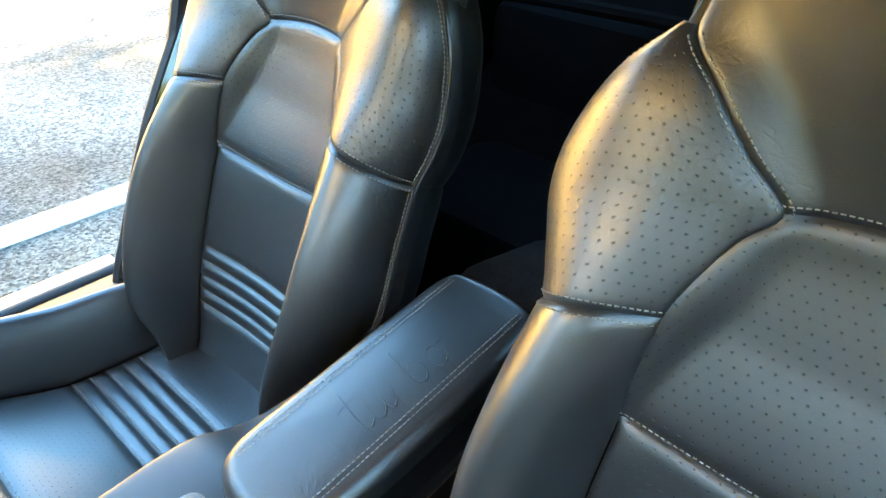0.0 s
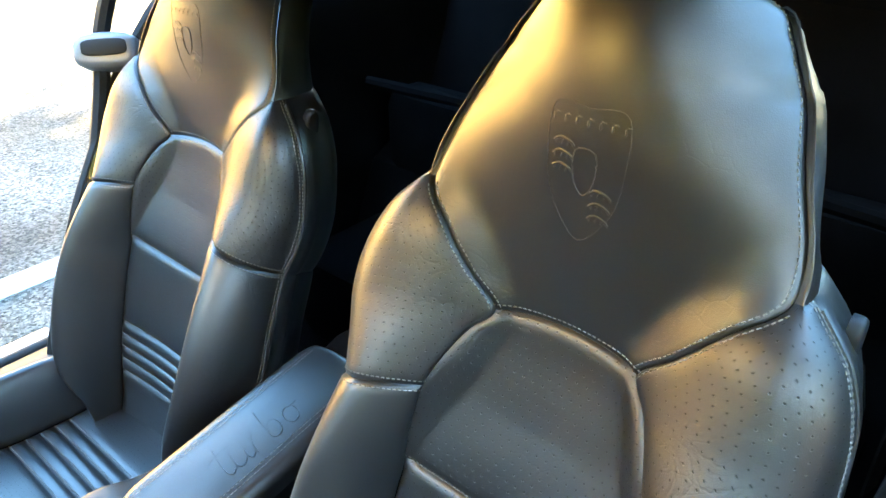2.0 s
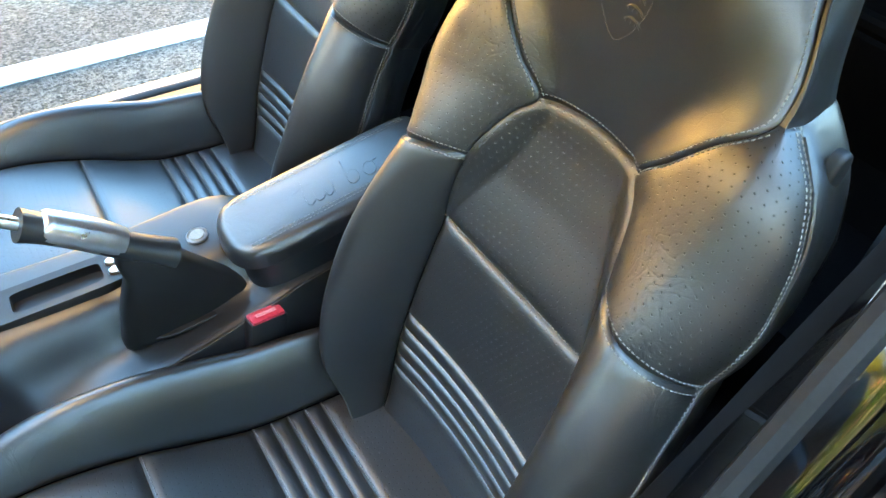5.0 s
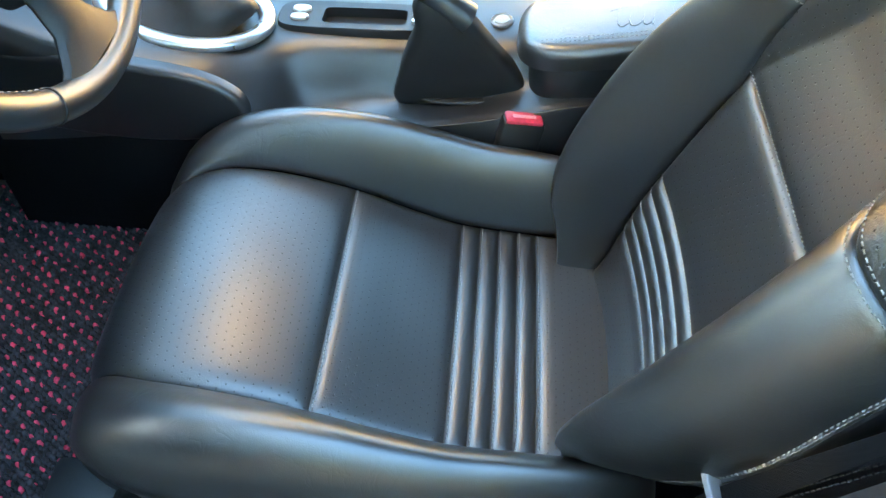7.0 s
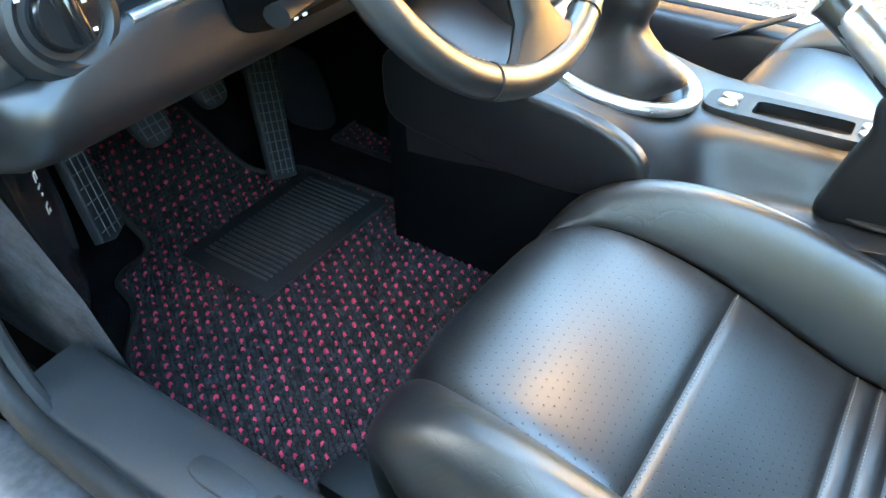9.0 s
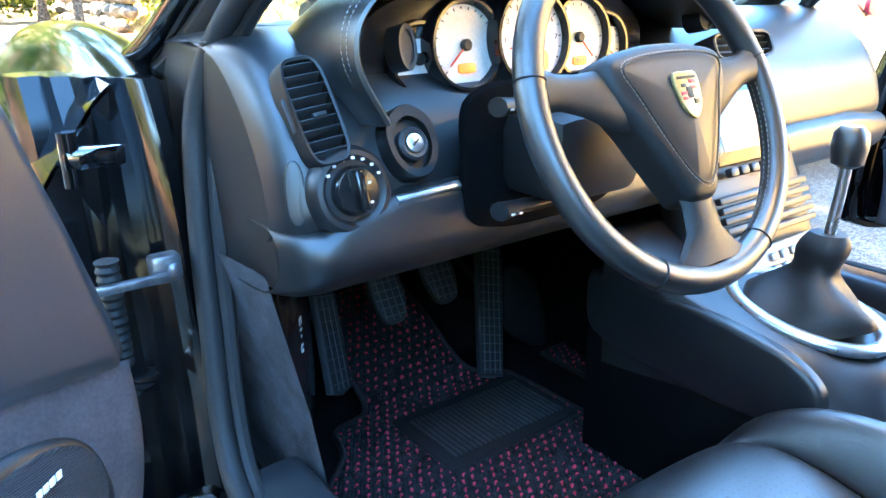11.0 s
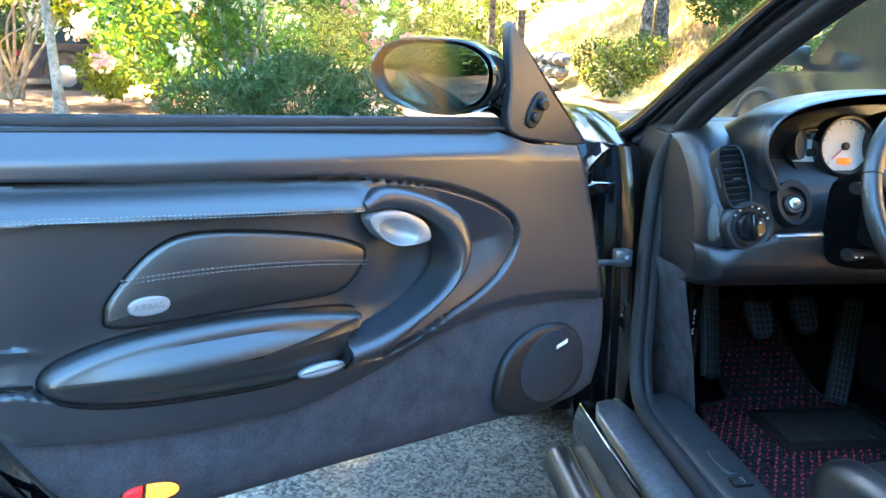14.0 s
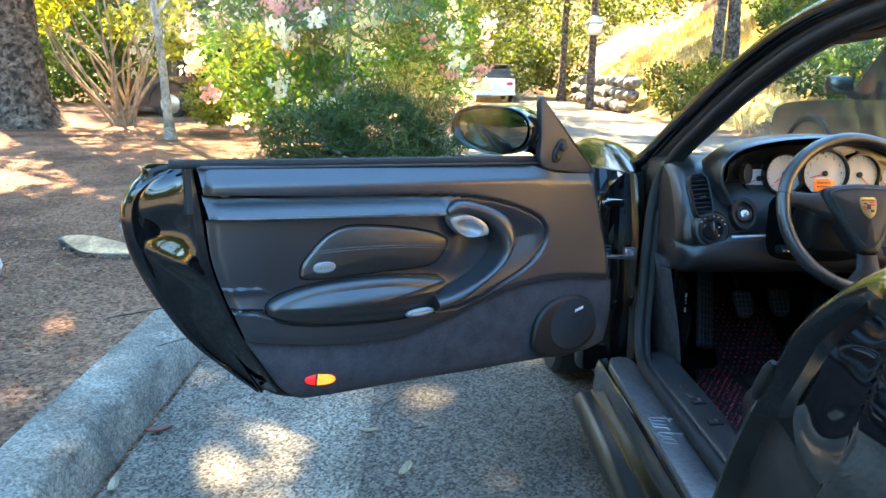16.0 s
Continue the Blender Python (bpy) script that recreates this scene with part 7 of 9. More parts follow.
part("release_button", tube([hb(0.575, 0.688), hb(0.597, 0.705), hb(0.603, 0.709)], [0.0085, 0.0085, 0.006], 14, up=(1, 0, 0)), ALU, grip)
part("handbrake_slot", plate(ellipse(0.030, 0.085, 32, power=3), 0.004, pose(-0.032, 0.405, 0.4455, -6, 0, 0), 0.002), PLASTIC, con)
# belt buckle
buckle = thing("belt_buckle", "black seat belt buckle with a red release button", "buckle", at=(-0.155, 0.34, 0.3))
BM = pose(-0.120, 0.362, 0.268, 8, 0, 8)
part("housing", box(-0.014, 0.014, -0.030, 0.030, 0.105, 0.205, 0.006, BM), PLASTIC, buckle)
part("stalk", box(-0.006, 0.006, -0.016, 0.016, -0.08, 0.07, 0.003, BM), PLASTIC, buckle)
part("red_button", box(-0.0115, 0.0115, -0.026, 0.026, 0.200, 0.2085, 0.003, BM), RED_PLASTIC, buckle, "red release button")
part("slot", box(-0.003, 0.003, -0.016, 0.016, 0.2080, 0.2092, 0, BM), surface("pale_red", (0.7, 0.25, 0.25), 0.4), buckle)
# driver's belt
WEB = surface("black_belt_webbing", (0.009, 0.009, 0.010), 0.8, 0, 0.12, (6.0, 0.0), (10.0, 0.2))
wn2 = WEB.node_tree
wv = wn2.nodes.new("ShaderNodeTexWave")
wv.inputs["Scale"].default_value, wv.bands_direction = 700.0, "DIAGONAL"
wn2.links.new([n for n in wn2.nodes if n.bl_idname == "ShaderNodeTexCoord"][0].outputs["Object"], wv.inputs["Vector"])
wb = wn2.nodes.new("ShaderNodeBump")
wb.inputs["Strength"].default_value, wb.inputs["Distance"].default_value = 0.5, 0.001
wn2.links.new(wv.outputs["Fac"], wb.inputs["Height"])
wn2.links.new(wb.outputs["Normal"], wn2.nodes["Principled BSDF"].inputs["Normal"])


def strap(pts, width, across, thick=0.0013):
    c = catmull(pts, 8)
    rings = []
    for i, p in enumerate(c):
        d = (c[min(i + 1, len(c) - 1)] - c[max(i - 1, 0)]).normalized()
        a = (Vector(across) - d * d.dot(Vector(across))).normalized()
        n = d.cross(a)
        rings.append([p + a * width / 2 + n * thick, p - a * width / 2 + n * thick, p - a * width / 2 - n * thick, p + a * width / 2 - n * thick])
    return loft(rings)


belt = thing("seat_belt", "black woven seat belt hanging beside the seat", "seat belt", at=(-0.66, 0.1, 0.4))
part("webbing", strap([(-0.700, -0.055, 0.912), (-0.690, 0.010, 0.80), (-0.682, 0.062, 0.70), (-0.670, 0.125, 0.575), (-0.655, 0.165, 0.46), (-0.64, 0.18, 0.30)], 0.049, (0.85, 0.2, 0.25)), WEB, belt)
tongue = part("tongue", plate(ellipse(0.030, 0.018, 28, power=4), 0.006, pose(-0.640, 0.160, 0.500, 30, -30, 20), 0.002), SILVER_PLASTIC, belt, "grey plastic belt tongue")

part("upper_webbing", strap([(-0.60, -0.30, 1.16), (-0.635, -0.22, 1.02), (-0.652, -0.15, 0.86), (-0.655, -0.10, 0.72)], 0.049, (0.1, 0.9, 0.4)), WEB, belt)
# ---- driver's footwell ----
MAT_BASE = surface("black_woven_mat", (0.012, 0.012, 0.013), 0.95, 0, 0.1, (260.0, 1.0), (20.0, 0.5), dist=0.004)
TUFT_DARK = surface("charcoal_yarn", (0.030, 0.029, 0.032), 0.95, 0, 0.05, (900.0, 0.8), (60.0, 0.5), dist=0.001)
TUFT_RED = surface("crimson_yarn", (0.62, 0.05, 0.09), 0.9, 0, 0.1, (900.0, 0.8), (60.0, 0.4), dist=0.001)
MAT_OUT = [(p.x, p.y) for p in catmull([(-0.60, 0.905, 0), (-0.555, 0.868, 0), (-0.30, 0.86, 0), (-0.06, 0.87, 0), (-0.045, 1.0, 0), (-0.05, 1.38, 0), (-0.075, 1.45, 0), (-0.13, 1.50, 0), (-0.14, 1.62, 0), (-0.16, 1.74, 0), (-0.24, 1.77, 0), (-0.33, 1.76, 0), (-0.375, 1.70, 0), (-0.385, 1.55, 0), (-0.395, 1.475, 0), (-0.475, 1.45, 0), (-0.505, 1.37, 0), (-0.60, 1.26, 0), (-0.612, 1.1, 0)], 5, True)]


def mat_z(y):
    return 0.186 + (max(0.0, y - 1.47) * 0.62)


def inside(poly, x, y):
    hit = False
    j = len(poly) - 1
    for i in range(len(poly)):
        if (poly[i][1] > y) != (poly[j][1] > y) and x < (poly[j][0] - poly[i][0]) * (y - poly[i][1]) / (poly[j][1] - poly[i][1]) + poly[i][0]:
            hit = not hit
        j = i
    return hit


def make_mat(dx, poly, group):
    mat = thing("floor_mat", "black woven floor mat flecked with crimson tufts and bound edge", "floor mat", group, at=(-0.33 + dx, 1.1, 0.18))
    bm = bmesh.new()
    top = [bm.verts.new((x + dx, y, mat_z(y))) for x, y in poly]
    bot = [bm.verts.new((x + dx, y, mat_z(y) - 0.010)) for x, y in poly]
    f = bm.faces.new(top)
    for i in range(len(poly)):
        j = (i + 1) % len(poly)
        bm.faces.new((top[i], bot[i], bot[j], top[j]))
    bmesh.ops.bisect_plane(bm, geom=bm.verts[:] + bm.edges[:] + bm.faces[:], plane_co=(0, 1.47, 0), plane_no=(0, 1, 0))
    bmesh.ops.triangulate(bm, faces=[f for f in bm.faces if len(f.verts) > 4])
    bmesh.ops.recalc_face_normals(bm, faces=bm.faces)
    base = part("mat_base", bm, MAT_BASE, mat)
    part("mat_binding", tube([(x + dx, y, mat_z(y) + 0.001) for x, y in poly], 0.0065, 8, True), RUBBER, mat, "black bound edge")
    rng = random.Random(5)
    left = min(q[0] for q in poly) - 0.02
    for name, matl, step, size, off in (("red_tuft_pile", TUFT_RED, 0.0215, 0.0050, 0), ("dark_tuft_pile", TUFT_DARK, 0.0088, 0.0050, 1)):
        verts, faces = [], []
        rows = int(1.0 / (step * 0.82))
        for r in range(rows):
            y = 0.86 + r * step * 0.82
            for c in range(int(0.62 / step) + 1):
                x = left + (c + 0.5 * (r % 2)) * step
                px, py = x + rng.uniform(-1, 1) * step * 0.10, y + rng.uniform(-1, 1) * step * 0.10
                if not inside(poly, px, py) or (off == 0 and rng.random() < 0.03):
                    continue
                s = size * rng.uniform(0.75, 1.2)
                h = size * rng.uniform(0.65, 1.1) + (0.0008 if off == 0 else 0)
                ang = 0.7 + rng.uniform(-0.4, 0.4)
                z = mat_z(py)
                i = len(verts)
                ca, sa = math.cos(ang), math.sin(ang)
                for k in range(6):
                    a = k * math.pi / 3
                    u, v = s * 1.25 * math.cos(a), s * 0.85 * math.sin(a)
                    verts.append((px + dx + u * ca - v * sa, py + u * sa + v * ca, z - 0.001))
                for k in range(6):
                    a = k * math.pi / 3
                    u, v = s * 0.75 * math.cos(a), s * 0.5 * math.sin(a)
                    verts.append((px + dx + u * ca - v * sa, py + u * sa + v * ca, z + h * 0.75))
                verts.append((px + dx, py, z + h))
                for k in range(6):
                    j = (k + 1) % 6
                    faces.append((i + k, i + j, i + 6 + j, i + 6 + k))
                    faces.append((i + 6 + k, i + 6 + j, i + 12))
        me = bpy.data.meshes.new(name)
        me.from_pydata(verts, [], faces)
        ob = part_mesh(name, me, matl, mat, "crimson yarn tufts" if off == 0 else "charcoal yarn tufts")
        ob["kind"] = "stuff"
    return mat


driver_mat = make_mat(0.0, MAT_OUT, "floor mats")
passenger_mat = make_mat(0.0, [(0.06, 0.86), (0.16, 0.86), (0.40, 0.86), (0.60, 0.87), (0.61, 1.2), (0.60, 1.45), (0.30, 1.46), (0.07, 1.45)], "floor mats")
PEDAL_RIB = surface("worn_grey_rubber", (0.085, 0.085, 0.09), 0.6, 0, 0.4, (400.0, 0.3), (30.0, 0.3))
mat_pad = part("heel_pad", box(-0.378, -0.062, 1.205, 1.408, 0.188, 0.1965, 0.004), RUBBER, driver_mat, "ribbed black rubber heel pad")
PAD_RIB = surface("scuffed_black_rubber", (0.040, 0.040, 0.042), 0.5, 0, 0.5, (400.0, 0.3), (30.0, 0.4))
for k in range(24):
    x = -0.350 + 0.0115 * k
    part("pad_rib", box(x, x + 0.005, 1.232, 1.380, 0.1955, 0.2000, 0.0015), PAD_RIB, mat_pad)

# pedals
PEDAL = surface("grey_rubber_pedal", (0.022, 0.023, 0.025), 0.55, 0, 0.4, (400.0, 0.2), (20.0, 0.2))
GRID = surface("pale_worn_grid", (0.10, 0.104, 0.108), 0.6)


def pedal(name, label, outline, m, cols, rows, arm):
    p = thing(name, label, "pedal", "pedals", at=tuple(m.translation))
    part("pad", plate(outline, 0.016, m, 0.006), PEDAL, p)
    xs = [q[0] for q in outline]
    ys = [q[1] for q in outline]
    x0, x1, y0, y1 = min(xs), max(xs), min(ys), max(ys)
    bm = bmesh.new()
    for k in range(1, cols):
        x = x0 + (x1 - x0) * k / cols
        sp = [y0 + (y1 - y0) * j / 60 for j in range(61)]
        ok = [y for y in sp if inside(outline, x, y)]
        if ok:
            box(x - 0.0009, x + 0.0009, min(ok) + 0.006, max(ok) - 0.006, 0.0155, 0.0175, 0, m, bm)
    for k in range(1, rows):
        y = y0 + (y1 - y0) * k / rows
        sp = [x0 + (x1 - x0) * j / 60 for j in range(61)]
        ok = [x for x in sp if inside(outline, x, y)]
        if ok:
            box(min(ok) + 0.005, max(ok) - 0.005, y - 0.0009, y + 0.0009, 0.0155, 0.0175, 0, m, bm)
    part("grid", bm, GRID, p, "raised grid lines")
    if arm:
        part("arm", tube(arm, 0.009, 8, flat=0.7), PLASTIC, p)
    return p


tongue_shape = [(p.x, p.y) for p in catmull([(-0.036, 0.040, 0), (-0.030, 0.048, 0), (0.030, 0.048, 0), (0.036, 0.040, 0), (0.036, 0.0, 0), (0.026, -0.038, 0), (0.012, -0.050, 0), (-0.012, -0.050, 0), (-0.026, -0.038, 0), (-0.036, 0.0, 0)], 4, True)]
pedal("clutch_pedal", "grey rubber clutch pedal with a grid tread", tongue_shape, pose(-0.338, 1.465, 0.425, 58, 0, 0), 5, 6, [(-0.338, 1.475, 0.45), (-0.345, 1.60, 0.56), (-0.35, 1.66, 0.70)])
pedal("brake_pedal", "grey rubber brake pedal with a grid tread", tongue_shape, pose(-0.207, 1.475, 0.430, 58, 0, 0), 5, 6, [(-0.207, 1.485, 0.45), (-0.215, 1.60, 0.56), (-0.22, 1.66, 0.70)])
pedal("accelerator_pedal", "long dark accelerator pedal with a grid tread", [(-0.034, 0.145), (0.0, 0.147), (0.034, 0.145), (0.034, 0.0), (0.030, -0.145), (0.0, -0.148), (-0.030, -0.145), (-0.034, 0.0)], Matrix.Translation((-0.072, 1.480, 0.325)) @ Matrix.Rotation(radians(66), 4, "X") @ Matrix.Rotation(radians(-17), 4, "Z"), 5, 16, [(-0.06, 1.50, 0.36), (-0.05, 1.62, 0.40), (-0.05, 1.75, 0.46)])
pedal("foot_rest", "dark rubber foot rest with a grid tread", [(-0.045, 0.20), (0.0, 0.202), (0.042, 0.20), (0.045, 0.0), (0.045, -0.12), (0.0, -0.13), (-0.048, -0.12), (-0.045, 0.0)], Matrix(((0.755, 0.072, 0.654, -0.458), (0.575, 0.411, -0.709, 1.500), (-0.32, 0.909, 0.269, 0.385), (0, 0, 0, 1))), 4, 14, [(-0.47, 1.53, 0.40), (-0.50, 1.62, 0.42), (-0.52, 1.74, 0.44)])
# side of the footwell: grey carpet and a dark scuff cover with a small mark
kick = part("kick_panel", loft([[Vector((x, y, z)) for x, z in ((-0.585 - e, 0.177), (-0.612 - e, 0.182), (-0.640 - e, 0.26), (-0.668 - e, 0.45), (-0.700 - e, 0.60), (-0.712 - e, 0.66))] for y, e in ((1.14, 0.0), (1.18, 0.002), (1.22, 0.006), (1.30, 0.012), (1.42, 0.02), (1.6, 0.02), (1.75, 0.02))], False, False), surface("grey_carpet", (0.065, 0.068, 0.076), 1.0, 0, 0.1, (500.0, 1.0), (25.0, 0.35), dist=0.002), car, "grey carpeted footwell side")
KC = Matrix(((0.65, 0, 0.76, -0.606), (0.76, 0, -0.65, 1.318), (0, 1, 0, 0.385), (0, 0, 0, 1)))
part("kick_cover", plate([(p.x, p.y) for p in catmull([(-0.072, 0.25, 0), (0.06, 0.25, 0), (0.075, 0.12, 0), (0.085, 0.0, 0), (0.062, -0.075, 0), (0.020, -0.120, 0), (-0.012, -0.085, 0), (-0.040, 0.0, 0), (-0.066, 0.12, 0)], 5, True)], 0.010, KC, 0.004), GLOSS_BLACK, kick, "black plastic side cover with white marks")
part("cover_slot", plate(ellipse(0.006, 0.020, 20, power=3), 0.002, KC @ pose(0.026, -0.035, 0.0095, 0, 0, 12), 0.001), GAP, kick)
bm = bmesh.new()
for k, (x, y, w, h) in enumerate(((0.012, 0.118, 0.012, 0.003), (0.012, 0.108, 0.003, 0.010), (0.021, 0.108, 0.003, 0.010), (0.012, 0.098, 0.012, 0.003), (0.016, 0.086, 0.004, 0.004), (0.012, 0.070, 0.012, 0.003), (0.012, 0.060, 0.003, 0.010), (0.020, 0.058, 0.005, 0.005))):
    box(x, x + w, y, y + h, 0.0098, 0.0108, 0, KC, bm)
part("cover_mark", bm, PRINT_WHITE, kick)
# Same shade-black lining, for the dark below the dash.
part("footwell_side", loft([[Vector((x, y, z)) for x, y in ((-0.115, 1.12), (-0.02, 1.20), (0.12, 1.32), (0.155, 1.5), (0.155, 1.92))] for z in (0.165, 0.35, 0.52, 0.66)], False, False), SHADE_LINER, car, "black carpeted side of the tunnel")
part("side_flap", plate([(p.x, p.y) for p in catmull([(0.0, 0.39, 0), (0.05, 0.385, 0), (0.10, 0.33, 0), (0.136, 0.20, 0), (0.110, 0.175, 0), (0.05, 0.205, 0), (0.0, 0.26, 0)], 5, True)], 0.012, pose(0, 1.51, 0, 90, 0, 0), 0.004, 3, 0.006), RUBBER, car, "black rubber flap beside the accelerator")
# seat rail and seat-side switch
for x in (-0.575, -0.195):
    part("seat_rail", box(x - 0.02, x + 0.02, 0.20, 0.875, 0.172, 0.205, 0.006), PLASTIC, driver_seat, "black steel seat rail")
part("rail_cap", box(-0.605, -0.545, 0.80, 0.895, 0.172, 0.235, 0.010), PLASTIC, driver_seat)
# ---- the car's outer ends, wheels and far door ----
tail_rows = []
for y, top, w in ((-1.28, 1.035, 1.0), (-1.45, 0.985, 1.0), (-1.62, 0.93, 0.985), (-1.78, 0.865, 0.96), (-1.88, 0.79, 0.93), (-1.94, 0.68, 0.90), (-1.95, 0.50, 0.89), (-1.92, 0.36, 0.88)):
    prof = catmull([(-0.80, 0, 0.20), (-0.91, 0, 0.30), (-0.945, 0, 0.52), (-0.935, 0, max(0.50, top - 0.26)), (-0.86, 0, top - 0.12), (-0.70, 0, top - 0.035), (-0.40, 0, top - 0.005), (0.0, 0, top)], 4)
    half = [Vector((p.x * w, y, min(p.z, top))) for p in prof]
    tail_rows.append(half + [Vector((-p.x, p.y, p.z)) for p in half[-2::-1]])
tailbm = loft(tail_rows, False, False)
tailbm.faces.new([v for v in tailbm.verts][-len(tail_rows[0]):])
part("rear_body", tailbm, PAINT, car, "glossy black tail and engine lid")
nose_rows = []
for y, top, w in ((2.60, 0.72, 1.0), (2.72, 0.66, 0.97), (2.82, 0.58, 0.90), (2.88, 0.48, 0.82), (2.90, 0.36, 0.78), (2.88, 0.22, 0.76)):
    prof = catmull([(-0.80, 0, 0.18), (-0.90, 0, 0.30), (-0.92, 0, 0.45), (-0.84, 0, top - 0.04), (-0.55, 0, top), (0.0, 0, top + 0.01)], 4)
    half = [Vector((p.x * w, y - 0.10 * (abs(p.x) / 0.92) ** 2, min(p.z, top + 0.01))) for p in prof]
    nose_rows.append(half + [Vector((-p.x, p.y, p.z)) for p in half[-2::-1]])
part("front_bumper", loft(nose_rows, False, False), PAINT, car, "glossy black front bumper")
LAMP_GLASS = surface("clear_lamp_lens", (0.55, 0.56, 0.58), 0.08, 0.3, 0.6, (40.0, 0.1), (20.0, 0.2), coat=1.0)
for s in (-1, 1):
    part("headlight", plate(ellipse(0.11, 0.17, 36, power=2.3), 0.03, pose(s * 0.70, 2.52, 0.755, -42, s * 12, 0), 0.014, 4, 0.01), LAMP_GLASS, car, "clear oval headlight")
    part("rear_light", plate(ellipse(0.19, 0.055, 36, power=3), 0.03, pose(s * 0.66, -1.905, 0.70, 68, 0, s * 14), 0.012, 4), RED_PLASTIC, car, "red rear light")
    for y in (1.93, -0.62):
        wm = pose(s * 0.815, y, 0.325, 0, 90, 0)
        wheel = part("wheel", lathe([(0.20, -0.115), (0.30, -0.118), (0.320, -0.10), (0.325, 0.0), (0.320, 0.10), (0.30, 0.118), (0.20, 0.115)], wm, 40), RUBBER, car, "low-profile black tyre")
        part("rim", lathe([(0.215, 0.112 * s), (0.225, 0.116 * s), (0.205, 0.10 * s), (0.19, 0.06 * s), (0.06, 0.075 * s), (0.0, 0.085 * s)], wm, 32), PLASTIC, wheel)
        for k in range(5):
            part("spoke", box(-0.022, 0.022, 0.03, 0.215, -0.012, 0.012, 0.006, wm @ pose(0, 0, 0.098 * s, 0, 0, 72 * k)), SILVER_PLASTIC, wheel)
        part("arch_lip", tube([Vector((s * 0.938, y + 0.36 * math.cos(a), 0.325 + 0.36 * math.sin(a))) for a in [math.pi * j / 20 for j in range(21)]], 0.018, 8), PAINT, car)
far_door = copy_thing(door, Matrix.Translation((-DO.x, DO.y, DO.z)) @ Matrix.Scale(-1, 4, Vector((1, 0, 0))))
# ---- plants and the street beyond ----
def leaf_material(name, dark, light, through, rough=0.5):
    """Leaves: colour by leaf, partly letting light through."""
    m = bpy.data.materials.new(name)
    m.use_nodes = True
    nt = m.node_tree
    N, L = nt.nodes, nt.links
    b = N["Principled BSDF"]
    b.inputs["Roughness"].default_value = rough
    b.inputs["Specular IOR Level"].default_value = 0.35
    geo = N.new("ShaderNodeNewGeometry")
    mix = N.new("ShaderNodeMix")
    mix.data_type = "RGBA"
    mix.inputs["A"].default_value, mix.inputs["B"].default_value = (*dark, 1), (*light, 1)
    L.new(geo.outputs["Random Per Island"], mix.inputs["Factor"])
    L.new(mix.outputs["Result"], b.inputs["Base Color"])
    tr = N.new("ShaderNodeBsdfTranslucent")
    gain = N.new("ShaderNodeMix")
    gain.data_type, gain.blend_type = "RGBA", "MULTIPLY"
    gain.inputs["Factor"].default_value = 1.0
    gain.inputs["B"].default_value = (1.5, 1.5, 0.7, 1)
    L.new(mix.outputs["Result"], gain.inputs["A"])
    L.new(gain.outputs["Result"], tr.inputs["Color"])
    sh = N.new("ShaderNodeMixShader")
    sh.inputs[0].default_value = through
    L.new(b.outputs[0], sh.inputs[1])
    L.new(tr.outputs[0], sh.inputs[2])
    L.new(sh.outputs[0], N["Material Output"].inputs["Surface"])
    return m


def leaf_cloud(name, centres, length, width, rng, lift=0.3, fold=0.25, outward=None):
    """Single leaves, each a folded blade, at the given places."""
    n = len(centres)
    c = np.asarray(centres, float)
    d = rng.normal(size=(n, 3))
    d[:, 2] += lift
    if outward is not None:
        d += outward
    d /= np.linalg.norm(d, axis=1)[:, None]
    r = rng.normal(size=(n, 3))
    s = np.cross(d, r)
    s /= np.linalg.norm(s, axis=1)[:, None] + 1e-9
    up = np.cross(s, d)
    ln = (length * rng.uniform(0.6, 1.3, n))[:, None]
    wd = (width * rng.uniform(0.7, 1.25, n))[:, None]
    v = np.stack([c - d * ln * 0.5, c - s * wd * 0.5 + up * wd * fold, c + d * ln * 0.5, c + s * wd * 0.5 + up * wd * fold], 1).reshape(-1, 3)
    i = np.arange(n)[:, None] * 4
    f = np.concatenate([np.concatenate([i, i + 1, i + 2], 1), np.concatenate([i, i + 2, i + 3], 1)])
    me = bpy.data.meshes.new(name)
    me.from_pydata(v.tolist(), [], f.tolist())
    return me


def clumps(rng, blobs, count, shell=0.45):
    """Places in round clumps (x, y, z, rx, rz), thicker towards their skin."""
    vol = np.array([b[3] * b[3] * b[4] for b in blobs]) ** 0.8
    pick = rng.choice(len(blobs), count, p=vol / vol.sum())
    d = rng.normal(size=(count, 3))
    d /= np.linalg.norm(d, axis=1)[:, None]
    r = (shell + (1 - shell) * rng.uniform(0, 1, count)) ** 0.8
    B = np.array(blobs)[pick]
    return B[:, :3] + d * r[:, None] * B[:, [3, 3, 4]], d


BARK = two_tone("grey_brown_bark", (0.055, 0.042, 0.032), (0.13, 0.10, 0.08), 7.0, 0.95, (30.0, 1.0, 0.05), (20.0, 1.0))
PALE_BARK = two_tone("pale_grey_bark", (0.22, 0.20, 0.18), (0.32, 0.30, 0.27), 6.0, 0.9, (50.0, 0.7, 0.01), (30.0, 0.4))
LEAF_OAK = leaf_material("oak_leaf", (0.025, 0.05, 0.012), (0.07, 0.12, 0.025), 0.35)
LEAF_OLEANDER = leaf_material("oleander_leaf", (0.035, 0.085, 0.018), (0.13, 0.23, 0.045), 0.40)
LEAF_YELLOW = leaf_material("yellow_green_leaf", (0.10, 0.13, 0.02), (0.30, 0.28, 0.04), 0.45)
LEAF_FAR = leaf_material("sunlit_far_leaf", (0.03, 0.055, 0.014), (0.14, 0.155, 0.035), 0.45)
PETAL_WHITE = leaf_material("white_petal", (0.75, 0.68, 0.62), (0.80, 0.78, 0.72), 0.4)
